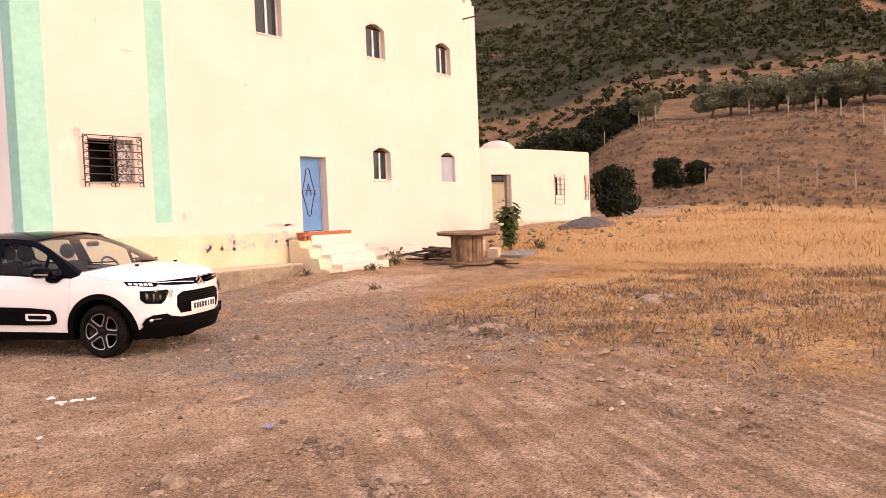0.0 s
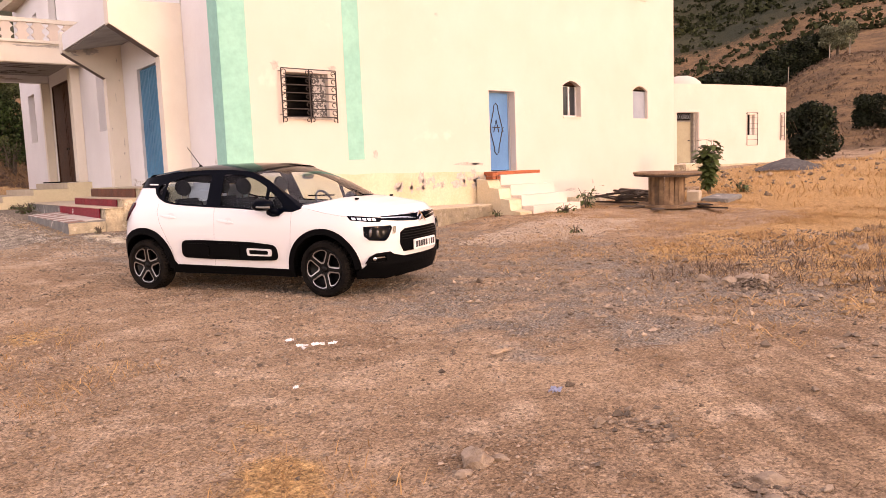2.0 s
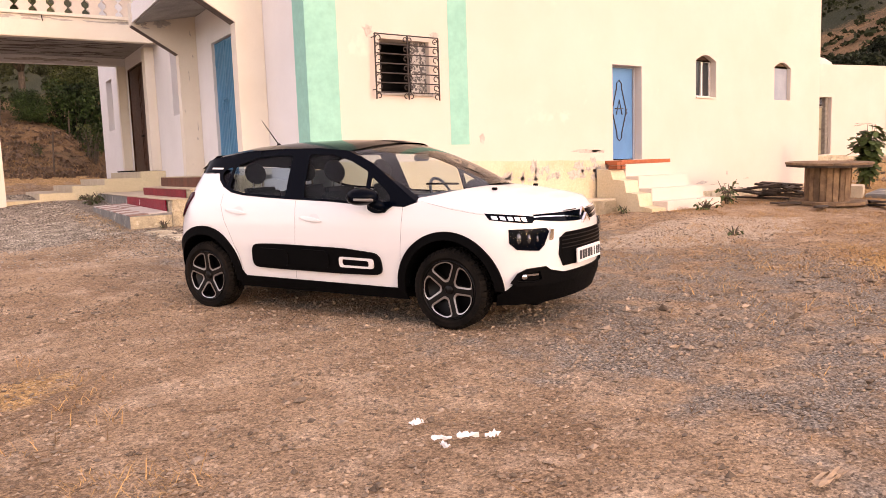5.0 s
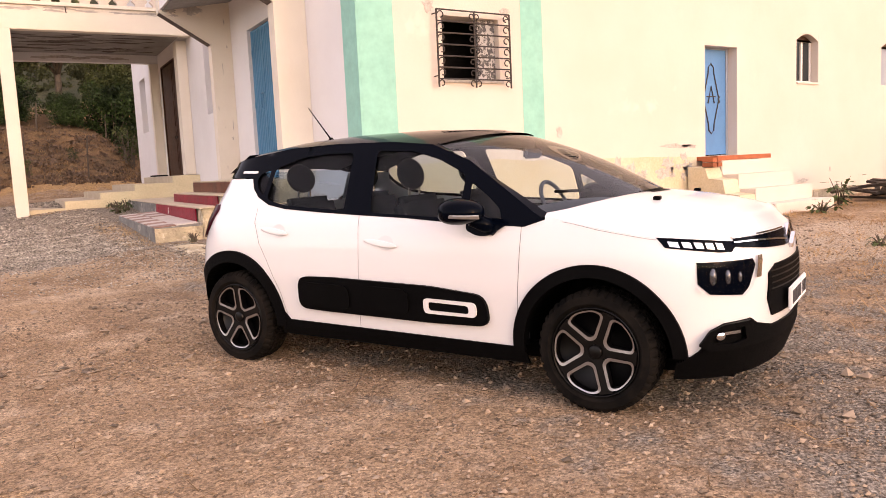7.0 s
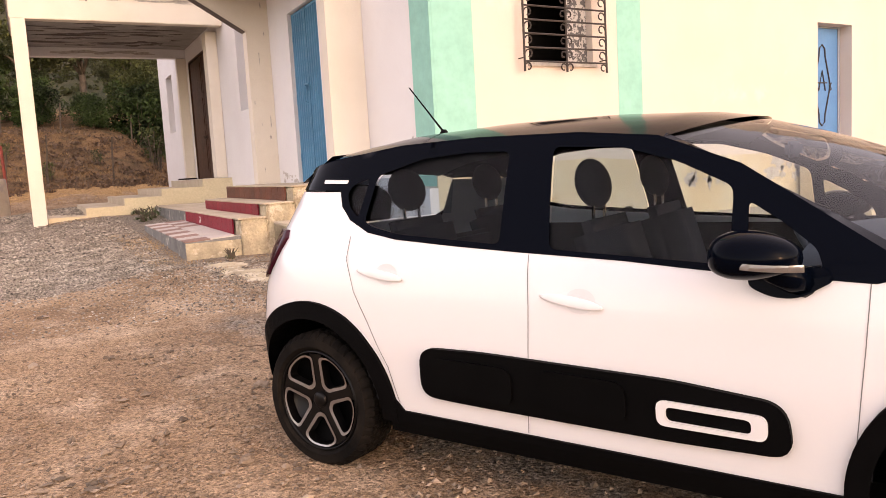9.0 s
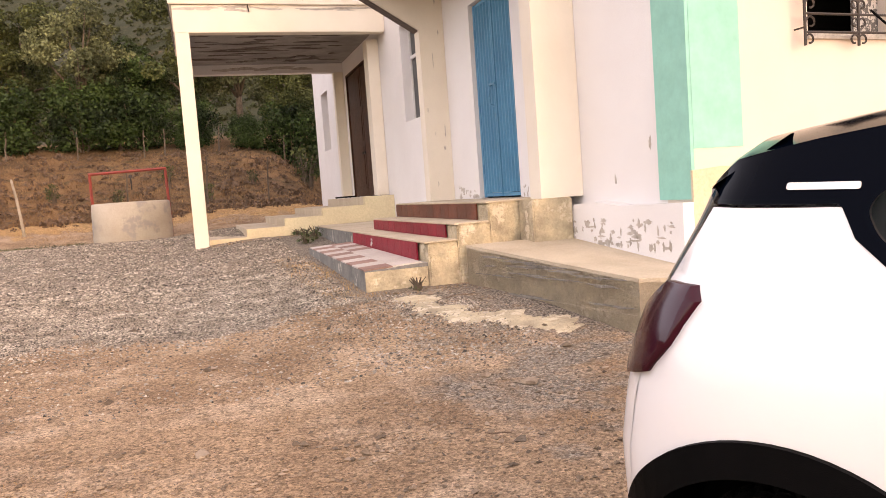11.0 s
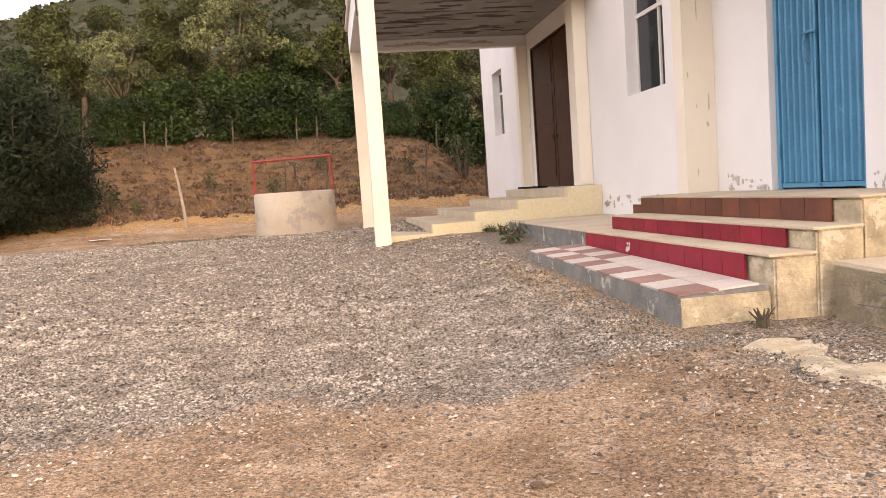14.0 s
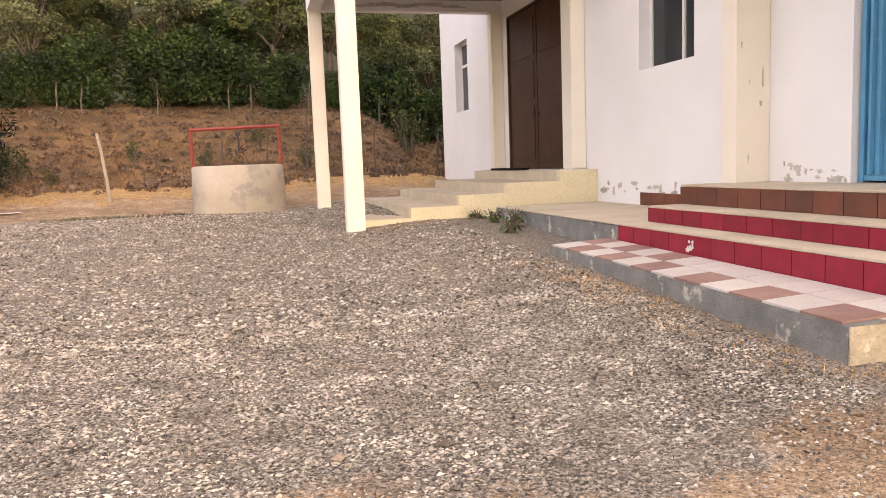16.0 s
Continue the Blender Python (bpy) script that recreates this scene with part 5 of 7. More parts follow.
part("upper_band", patch(upper, lambda a, b, o: nose(a, b, 0.006), step=0.03, sx=120), KM["black"], body)
for k in range(2):
    b = bmesh.new()
    z = 0.80 + 0.045 * k
    for sg in (-1, 1):
        prism(b, [(0, z + 0.035), (sg * 0.075, z - 0.02), (sg * 0.075, z - 0.04), (0, z + 0.012)], 1.965 - 0.03 * k, 1.985 - 0.03 * k, "x")
    part("badge", b, KM["chrome"], body, "chrome chevron badge")
pl = part("number_plate", boxes((1.990, 2.005, -0.26, 0.26, 0.475, 0.585), bev=0.004), KM["plate"], car, "white number plate with dark bars")
for k, (a, w) in enumerate(((-0.225, 0.045), (-0.165, 0.045), (-0.105, 0.045), (-0.045, 0.045), (0.015, 0.045), (0.095, 0.02), (0.15, 0.035), (0.20, 0.035))):
    part("plate_bar", boxes((2.0055, 2.0075, a, a + w, 0.497, 0.563)), KM["ink"], pl)


def roof(u, v):
    x = -1.50 + 1.72 * u
    zr = lerp_table(ROOFLINE, x)
    e = half_width(x, zr) + 0.002
    t = 2 * v - 1
    xx = x + 0.20 * u ** 3 * (1 - t * t) - 0.10 * (1 - u) ** 4 * (1 - t * t)
    zc = lerp_table([(-1.5, 1.31), (-1.4, 1.40), (-1.0, 1.462), (-0.6, 1.482), (-0.2, 1.482), (0.1, 1.462), (0.25, 1.425)], x)
    return Vector((xx, t * e, zr + (zc - zr) * (1 - abs(t) ** 2.6)))


part("roof", grid(roof, 30, 28), KM["black"], body, "gloss black roof", smooth=True)
part("spoiler", grid(lambda u, v: Vector((-1.60 + 0.20 * v + 0.10 * (2 * u - 1) ** 2, 0.60 * (2 * u - 1), 1.285 + 0.115 * v - 0.02 * (2 * u - 1) ** 2)), 16, 4), KM["black"], body, "black roof spoiler", smooth=True)


def screen(u, v):
    t = 2 * u - 1
    b = Vector((1.27 - 0.31 * t * t, 0.77 * t, 1.072 - 0.085 * t * t))
    e = Vector((0.42 - 0.20 * t * t, 0.60 * t, 1.425 - 0.048 * t * t))
    p = b.lerp(e, v)
    p.z += 0.035 * math.sin(math.pi * v) * (1 - t * t * 0.7)
    return p


ws = part("windscreen", grid(screen, 20, 14), KM["clear"], body, "clear windscreen", smooth=True)
for sg in (-1, 1):
    def apil(u, v, sg=sg):
        e = screen(0.5 + sg * 0.5, u) + Vector((0.0, 0.0, 0.004))
        x = 0.955 + (0.22 - 0.955) * u
        zr = lerp_table(ROOFLINE, x)
        o = Vector((x, sg * (half_width(x, zr) + 0.002), zr))
        return e.lerp(o, v)
    part("pillar", grid(apil, 16, 3), KM["black"], body, smooth=True)
part("cowl", grid(lambda u, v: Vector((1.27 - 0.31 * (2 * u - 1) ** 2 + 0.05 * v, 0.76 * (2 * u - 1), 1.066 - 0.085 * (2 * u - 1) ** 2 - 0.004 * v)), 20, 2), KM["clad"], body)
part("tailgate", grid(lambda u, v: tailpt(-62 + 124 * u, 0.33 + 0.68 * v), 48, 14), KM["paint"], body, smooth=True)
part("rear_bumper", grid(lambda u, v: tailpt(-62 + 124 * u, 0.20 + 0.20 * v, 0.008), 48, 6), KM["clad"], body, "black rear bumper", smooth=True)
rw = part("rear_window", grid(lambda u, v: tailpt(-62 + 124 * u, 1.02 + 0.24 * v, -0.004), 20, 6), KM["glass"], body, smooth=True)
b = bmesh.new()
lathe(b, [(0.03, 0), (0.022, 0.03), (0.010, 0.045)], 12)
ant = part("aerial_base", b, KM["clad"], body, m=pose(-1.09, 0, 1.446))
part("aerial", tube(bmesh.new(), [(0, 0, 0.03), (-0.10, 0, 0.15), (-0.20, 0, 0.27)], 0.0055, 6, taper=0.003), KM["clad"], ant)
for x, y in ((1.38, -0.40), (1.38, 0.40)):
    bz = lerp_table(ZC, x) - 0.012
    part("washer_jet", boxes((x, x + 0.035, y - 0.02, y + 0.02, bz - 0.01, bz + 0.012), bev=0.004), KM["clad"], body)
# wheel wells and underbody
for ax in (AXF, AXR):
    for sg in (-1, 1):
        part("wheel_well", grid(lambda u, v, ax=ax, sg=sg: Vector((ax + 0.372 * math.cos(math.pi * u), sg * (0.45 + (half_width(ax + 0.372 * math.cos(math.pi * u), WZ + 0.372 * math.sin(math.pi * u)) + 0.006 - 0.45) * v), WZ + 0.372 * math.sin(math.pi * u))), 24, 2), KM["clad"], body)
        part("well_cap", prism(bmesh.new(), arc(ax, WZ, 0.38, -20, 200, 20), sg * 0.44 - 0.006, sg * 0.44 + 0.006), KM["clad"], body)
part("underbody", boxes((-1.75, 1.80, -0.58, 0.58, 0.20, 0.26)), KM["clad"], body)
# interior
for x, y in ((0.10, -0.36), (0.10, 0.36), (-0.82, -0.36), (-0.82, 0.36)):
    s = part("seat", boxes((x - 0.02, x + 0.46, y - 0.24, y + 0.24, 0.42, 0.60), bev=0.05), KM["seat"], body, "dark cloth seat")
    b = boxes((-0.07, 0.07, -0.23, 0.23, 0.0, 0.58), bev=0.05)
    part("seat_back", b, KM["seat"], s, m=pose(x - 0.05, y, 0.52, 0, -16, 0), smooth=True)
    b = bmesh.new()
    bmesh.ops.create_uvsphere(b, u_segments=16, v_segments=10, radius=1.0)
    bmesh.ops.scale(b, vec=(0.055, 0.125, 0.10), verts=b.verts[:])
    part("headrest", b, KM["seat"], s, m=pose(x - 0.25, y, 1.21, 0, -12, 0), smooth=True)
    part("headrest_post", boxes((x - 0.235, x - 0.225, y - 0.06, y - 0.05, 1.05, 1.16), (x - 0.235, x - 0.225, y + 0.05, y + 0.06, 1.05, 1.16)), KM["chrome"], s)
part("rear_bench", boxes((-1.0, -0.95, -0.60, 0.60, 0.4, 0.98), bev=0.02), KM["seat"], body)
part("dashboard", grid(lambda u, v: Vector((0.62 + 0.60 * v, 0.70 * (2 * u - 1), 0.93 + 0.09 * math.sin(math.pi * (0.25 + 0.6 * v)) - 0.05 * (2 * u - 1) ** 2)), 16, 8), KM["dash"], body, smooth=True)
part("dash_front", boxes((0.60, 0.66, -0.68, 0.68, 0.5, 0.955), bev=0.02), KM["dash"], body)
for sg in (-1, 1):
    part("door_card", grid(lambda u, v, sg=sg: Vector((-1.0 + 1.85 * u, sg * (half_width(-1.0 + 1.85 * u, 0.35 + 0.6 * v) - 0.05), 0.35 + 0.6 * v)), 12, 5), KM["seat"], body)
b = bmesh.new()
tube(b, [(0, 0.17 * math.cos(t * math.pi / 12), 0.17 * math.sin(t * math.pi / 12)) for t in range(24)], 0.014, 8, close=True)
tube(b, [(0, -0.16, 0), (0.02, 0, 0.0), (0, 0.16, 0)], 0.016, 6)
part("steering_wheel", b, KM["dash"], body, m=pose(0.50, 0.36, 0.96, 0, -25, 0), smooth=True)
part("mirror_inside", boxes((0.50, 0.53, -0.11, 0.11, 1.27, 1.33), bev=0.012), KM["dash"], body)
part("headlining", grid(lambda u, v: roof(u, v) * 1.0 - Vector((0, 0, 0.03)), 12, 10), mat("roof_lining", (0.10, 0.10, 0.10), (0.08, 0.08, 0.08), 8, 200, 0.95), body)


def wheel(x, y, sg, phase):
    w = empty("wheel", pose(x, y, WZ, 0, 0, 0 if sg > 0 else 180))
    w.parent = car
    b = bmesh.new()
    R, h = WR, 0.105
    prof = [(0.222, -h + 0.02), (0.240, -h), (0.276, -h + 0.003), (R - 0.012, -h + 0.018), (R, -h + 0.035)]
    for k in range(4):
        c = -0.055 + k * 0.037
        prof += [(R, c - 0.014), (R, c + 0.010), (R - 0.007, c + 0.012), (R - 0.007, c + 0.020)]
    prof += [(R, h - 0.035), (R - 0.012, h - 0.018), (0.276, h - 0.003), (0.240, h), (0.222, h - 0.02)]
    lathe(b, prof, 168, "y")
    for v in b.verts:                                  # cross grooves of the tread
        r = math.hypot(v.co.x, v.co.z)
        if r > R - 0.014 and (int(math.degrees(math.atan2(v.co.z, v.co.x)) % 360 / 360 * 168 + 0.5) + (2 if abs(v.co.y) < 0.03 else 0)) % 4 == 0:
            v.co.x *= 1 - 0.008 / r
            v.co.z *= 1 - 0.008 / r
    part("tyre", b, KM["tyre"], w, "dusty black tyre", smooth=False)
    b = bmesh.new()
    lathe(b, [(0.223, h - 0.03), (0.219, h - 0.008), (0.214, h - 0.012), (0.210, h - 0.03), (0.205, h - 0.09), (0.06, h - 0.085), (0.0, h - 0.08)], 48, "y")
    rim = part("rim", b, KM["rim"], w, "black alloy rim with silver spoke edges", smooth=True)
    for k in range(5):
        b = bmesh.new()
        a = 2 * math.pi * k / 5 + phase
        pet = rounded([(0.058, -0.020), (0.058, 0.020), (0.168, 0.100), (0.202, 0.058), (0.209, 0.0), (0.202, -0.058), (0.168, -0.100)], 0.03, 5)
        inner = [(0.076 + (p[0] - 0.058) * (0.201 - 0.076) / 0.151, p[1] * (0.77 + 0.10 * (p[0] - 0.058) / 0.151)) for p in pet]
        n = len(pet)
        rot = lambda p, d: (p[0] * math.cos(a) - p[1] * math.sin(a), d, p[0] * math.sin(a) + p[1] * math.cos(a))
        yo = lambda p: h - 0.012 - 0.02 * max(0, 1 - math.hypot(*p) / 0.21)
        A = [b.verts.new(rot(p, yo(p))) for p in pet]
        B = [b.verts.new(rot(p, yo(p) - 0.002)) for p in inner]
        C = [b.verts.new(rot(p, yo(p) - 0.045)) for p in inner]
        for i in range(n):
            j = (i + 1) % n
            b.faces.new((A[i], A[j], B[j], B[i]))
            b.faces.new((B[i], B[j], C[j], C[i])).material_index = 1
        bmesh.ops.recalc_face_normals(b, faces=b.faces[:])
        part("spoke_edge", b, (KM["silver"], KM["rim"]), rim)
        b = bmesh.new()
        a2 = a + math.pi / 5
        rot2 = lambda p, d: (p[0] * math.cos(a2) - p[1] * math.sin(a2), d, p[0] * math.sin(a2) + p[1] * math.cos(a2))
        q = [(0.03, -0.03), (0.06, -0.026), (0.10, -0.018), (0.207, -0.036), (0.207, 0.036), (0.10, 0.018), (0.06, 0.026), (0.03, 0.03)]
        lo, hi = [b.verts.new(rot2(p, h - 0.05)) for p in q], [b.verts.new(rot2(p, yo(p) - 0.004)) for p in q]
        b.faces.new(hi)
        for i in range(len(q)):
            j = (i + 1) % len(q)
            b.faces.new((lo[i], lo[j], hi[j], hi[i]))
        bmesh.ops.recalc_face_normals(b, faces=b.faces[:])
        part("spoke", b, KM["rim"], rim)
    b = bmesh.new()
    lathe(b, [(0.034, h - 0.05), (0.034, h - 0.022), (0.028, h - 0.018), (0.0, h - 0.017)], 20, "y")
    part("hub_cap", b, KM["rim"], rim, smooth=True)
    return w


for ax in (AXF, AXR):
    for sg in (-1, 1):
        wheel(ax, sg * 0.752, sg, radians(3 if ax > 0 else 54))


# ---- trees, bushes and scrub ----
NM = dict(
    leaf=mat("olive_leaf", (0.110, 0.125, 0.040), (0.036, 0.048, 0.016), 0.8, 20, 0.7, island=0.45, spec=0.25),
    leaf2=mat("green_leaf", (0.050, 0.085, 0.018), (0.010, 0.020, 0.006), 0.8, 20, 0.65, island=0.45, spec=0.25),
    grey_leaf=mat("silver_olive_leaf", (0.20, 0.215, 0.10), (0.062, 0.072, 0.034), 0.5, 20, 0.75, island=0.4, spec=0.2),
    dark_leaf=mat("dark_bush_leaf", (0.024, 0.033, 0.013), (0.010, 0.015, 0.007), 0.8, 20, 0.75, island=0.45, spec=0.2),
    scrub=mat("scrub_leaf", (0.052, 0.058, 0.026), (0.030, 0.036, 0.016), 0.05, 3, 0.9, island=0.5, spec=0.1),
    bark=mat("bark", (0.16, 0.12, 0.085), (0.09, 0.07, 0.05), 6, 40, 0.95, bump=0.02),
    straw=mat("dry_grass", (0.60, 0.37, 0.16), (0.38, 0.215, 0.095), 0.9, 20, 0.85, island=0.35, spec=0.15),
    gold=mat("field_straw", (0.66, 0.42, 0.19), (0.46, 0.27, 0.115), 0.6, 20, 0.85, island=0.3, spec=0.15),
    terrace=mat("terrace_olive_leaf", (0.23, 0.24, 0.145), (0.095, 0.098, 0.058), 0.5, 20, 0.75, island=0.4, spec=0.2),
    brown=mat("brown_grass", (0.34, 0.205, 0.10), (0.19, 0.11, 0.055), 0.7, 20, 0.9, island=0.45, spec=0.15),
    twig=mat("dry_twig", (0.21, 0.14, 0.09), (0.14, 0.09, 0.06), 4, 30, 0.95, island=0.3),
    fig=mat("fig_leaf", (0.085, 0.12, 0.035), (0.05, 0.075, 0.022), 5, 40, 0.6, island=0.35, spec=0.3),
    stone=mat("pale_stone", (0.34, 0.265, 0.195), (0.20, 0.145, 0.10), 9, 60, 0.95, island=0.5, bump=0.02),
    pebble=mat("gravel_stone", (0.45, 0.40, 0.335), (0.20, 0.168, 0.132), 3, 60, 0.9, island=0.85),
    earth=mat("earthy_pebble", (0.36, 0.275, 0.20), (0.22, 0.16, 0.11), 3, 60, 0.95, island=0.55),
    ash=mat("dark_ash", (0.07, 0.065, 0.062), (0.13, 0.12, 0.115), 4, 60, 0.95, bump=0.03),
)


def leaf_cloud(centres, radii, n, size, rs, flat=0.8, long=1.9, shell=0.45):
    """Many small leaves on the shells of overlapping lobes. Returns vertices and faces."""
    centres, radii = np.array(centres), np.array(radii)
    pick = rs.choice(len(centres), n, p=radii ** 2 / (radii ** 2).sum())
    d = rs.normal(size=(n, 3))
    d /= np.linalg.norm(d, axis=1)[:, None]
    r = radii[pick] * (1 - shell * rs.random(n) ** 1.6)
    c = centres[pick] + d * r[:, None] * np.array((1, 1, flat))
    a = rs.normal(size=(n, 3)) + d * 0.4 + np.array((0, 0, -0.25))
    a /= np.linalg.norm(a, axis=1)[:, None]
    b = np.cross(a, rs.normal(size=(n, 3)))
    b /= np.linalg.norm(b, axis=1)[:, None]
    s = size * (0.6 + 0.8 * rs.random(n))[:, None]
    v = np.stack((c - a * s * long / 2, c + b * s / 2, c + a * s * long / 2, c - b * s / 2), 1).reshape(-1, 3)
    f = np.arange(4 * n).reshape(-1, 4)
    return v, f


def raw_mesh(name, v, f, material):
    me = bpy.data.meshes.new(name)
    me.from_pydata(v.tolist(), [], f.tolist())
    me.materials.append(material)
    return me


def crown_mesh(w, h, n, size, seed, material, lobes=16, base=0.25, flat=0.8, fat=0.26, long=1.9):
    rs = np.random.RandomState(seed)
    c, r = [], []
    for i in range(lobes):
        a, k = 2 * math.pi * rs.random(), rs.random() ** 0.5
        z = base * h + (1 - base) * h * (0.12 + 0.78 * rs.random())
        t = (z / h - base) / (1 - base)
        reach = w * (0.35 + 0.65 * math.sin(math.pi * min(1, 0.22 + 0.72 * t))) * 0.72
        c.append((reach * k * math.cos(a), reach * k * math.sin(a), z))
        r.append(w * (fat + 0.2 * rs.random() ** 1.5))
    v, f = leaf_cloud(c, r, n, size, rs, flat, long)
    return raw_mesh("crown", v, f, material), c


def trunk_mesh(h, r, cs, seed):
    rs = random.Random(seed)
    bm = bmesh.new()
    k = 0.35 * h
    lean = (rs.uniform(-0.2, 0.2), rs.uniform(-0.2, 0.2))
    tube(bm, [(0, 0, -0.3), (0.02, 0.0, 0.0), (lean[0] * 0.5, lean[1] * 0.5, k * 0.5), (lean[0], lean[1], k)], r * 1.25, 8, taper=r * 0.8)
    for c in cs[:9]:
        mid = ((lean[0] + c[0]) / 2 + rs.uniform(-0.1, 0.1), (lean[1] + c[1]) / 2, (k + c[2]) / 2 + 0.1)
        tube(bm, [(lean[0], lean[1], k * 0.9), mid, c], r * 0.45, 6, taper=r * 0.12)
    me = mesh_of(bm, "trunk", True)
    me.materials.append(NM["bark"])
    return me


def tree_kind(name, w, h, n, size, seed, leaf, r, label, base=0.3, lobes=16, fat=0.26):
    crown, cs = crown_mesh(w, h, n, size, seed, leaf, lobes, base, fat=fat)
    ob = empty(name, Matrix.Translation((0, 0, -500)), label, "tree")
    for nm, me in (("trunk", trunk_mesh(h, r, cs, seed)), ("crown", crown)):
        p = new(nm, me)
        p.parent = ob
    return ob


def plant_at(proto, x, y, s=1.0, turn=0.0, first=[], sink=0.05, tall=1.0):
    m = Matrix.Translation((x, y, height(x, y) - sink)) @ pose(0, 0, 0, 0, 0, turn)
    ob = copy_thing(proto, m)
    ob.scale = (s, s, s * tall)
    return ob


def drop_proto(ob):
    for o in [*ob.children_recursive, ob]:
        bpy.data.objects.remove(o)


rt = random.Random(21)
grove = [tree_kind("grove_tree", 2.9, 6.6, 12500, 0.080, 31, NM["leaf"], 0.16, "tall olive-green tree on the slope above the yard", 0.34, 30, 0.13),
         tree_kind("grove_tree", 2.6, 5.8, 12000, 0.082, 32, NM["leaf2"], 0.14, "leafy dark-green tree on the slope above the yard", 0.14, 30, 0.15),
         tree_kind("grove_tree", 2.7, 6.2, 12500, 0.076, 33, NM["grey_leaf"], 0.17, "silvery-green olive tree on the slope above the yard", 0.36, 30, 0.13)]
spots = [(-19, 50), (-15.5, 47), (-12.0, 50), (-9.3, 47.6), (-6.6, 48.8), (-4.4, 46.3), (-2.0, 48.0), (0.3, 46.4), (2.6, 47.5), (4.9, 46.6), (7.2, 47.4), (9.6, 46.8), (12.0, 48.0), (14.6, 47.0), (17.5, 48.5),
         (-8, 54), (-3, 53.5), (1.5, 53), (6.0, 53.5), (10.5, 53), (15, 54), (-13, 56), (-18, 57)]
for i, (x, y) in enumerate(spots):
    p = grove[2 * (i % 2)] if y > 48.2 else grove[(2, 0, 2, 1, 0)[i % 5]]
    o = plant_at(p, x, y, (0.80 + 0.28 * rt.random()) * (0.75 if x < -9 else 1.0), 360 * rt.random())
    tagged(o, group="grove behind the well")
for p in grove:
    drop_proto(p)


def bush_kind(name, w, h, n, size, seed, leaf, label, long=1.9, fat=0.26):
    crown, cs = crown_mesh(w, h, n, size, seed, leaf, 34, 0.02, 0.95, fat, long)
    crown.name = "foliage"
    ob = empty(name, Matrix.Translation((0, 0, -500)), label, "bush")
    p = new("foliage", crown)
    p.parent = ob
    b = bmesh.new()
    g = random.Random(seed)
    for k in range(7):
        a = g.random() * 6.28
        tube(b, [(0.1 * math.cos(a), 0.1 * math.sin(a), -0.1), (0.3 * w * math.cos(a), 0.3 * w * math.sin(a), 0.4 * h), (0.6 * w * math.cos(a), 0.6 * w * math.sin(a), 0.75 * h)], 0.04, 5, taper=0.012)
    part("stems", b, NM["bark"], ob)
    return ob


ole = bush_kind("oleander_bush", 2.6, 4.0, 16000, 0.050, 41, NM["dark_leaf"], "large dark narrow-leaved bush beside the yard", 4.2)
for x, y, s in ((-5.0, 33.4, 0.95), (-8.0, 36.0, 1.05), (-10.5, 33.0, 1.0), (-5.3, 31.9, 0.55), (-3.9, 33.0, 0.50), (-7.2, 31.6, 0.62)):
    plant_at(ole, x, y, s, 360 * rt.random())
drop_proto(ole)
vine = bush_kind("hedge_bush", 2.0, 2.6, 9500, 0.080, 43, NM["leaf2"], "broad-leaved green undergrowth beneath the trees")
for i in range(17):
    x = -18 + i * 2.25 + rt.uniform(-0.5, 0.5)
    tagged(plant_at(vine, x, 45.6 + rt.uniform(-0.5, 0.9), 0.5 + 0.6 * rt.random(), 360 * rt.random()), group="hedge under the trees")
drop_proto(vine)
small = bush_kind("shrub", 0.55, 1.1, 380, 0.045, 44, NM["leaf"], "thin olive-green shrub on the dry slope", 2.2, 0.16)
for x, y, s in ((-3.6, 37.5, 1.0), (9.0, 41.5, 1.7), (10.8, 42.0, 1.5), (-0.6, 39.5, 0.7), (4.6, 37.5, 0.7), (-4.4, 36.0, 0.9), (-2.6, 36.4, 0.55), (1.6, 38.5, 0.6), (-6.2, 38.0, 0.8), (3.4, 41.0, 0.7), (6.5, 39.8, 0.6)):
    plant_at(small, x, y, s, 360 * rt.random())
drop_proto(small)

# the eastern slope: round dark bushes, olives on the terrace
lent = bush_kind("lentisk_bush", 1.75, 2.9, 9000, 0.115, 45, NM["dark_leaf"], "dense rounded dark-green bush behind the white outbuilding")
plant_at(lent, 41.8, 18.2, 1.0, 30)
plant_at(lent, 56.0, 19.8, 0.85, 120, tall=0.9)
plant_at(lent, 58.0, 18.3, 0.75, 200, tall=0.8)
for az, r, s in ((29.8, 92, 2.0), (28.2, 90, 2.3), (26.5, 96, 1.9), (25.0, 104, 1.9), (23.5, 106, 1.7), (22.3, 112, 1.6), (30.5, 76, 1.3), (31.5, 88, 1.5)):
    plant_at(lent, r * math.cos(radians(az)), r * math.sin(radians(az)), s, 360 * rt.random(), tall=0.85)
plant_at(lent, 105 * math.cos(radians(8.6)), 105 * math.sin(radians(8.6)), 0.9, 10)
drop_proto(lent)
oliv = tree_kind("olive_tree", 3.2, 5.2, 6500, 0.17, 51, NM["terrace"], 0.2, "silvery olive tree on the terrace above the dry slope", 0.22, 16)
for i, (az, r, s) in enumerate(((16.4, 114, 1.05), (15.2, 117, 0.95), (13.2, 114, 1.05), (12.2, 117, 1.0), (10.6, 113, 0.95), (9.5, 116, 1.1), (8.2, 112, 1.15), (6.9, 115, 1.05), (5.6, 113, 1.0), (4.3, 112, 1.0), (2.5, 113, 1.0), (0.5, 115, 1.0), (21.0, 110, 0.85))):
    tagged(plant_at(oliv, r * math.cos(radians(az)), r * math.sin(radians(az)), s, 360 * rt.random()), group="olives on the terrace")
drop_proto(oliv)


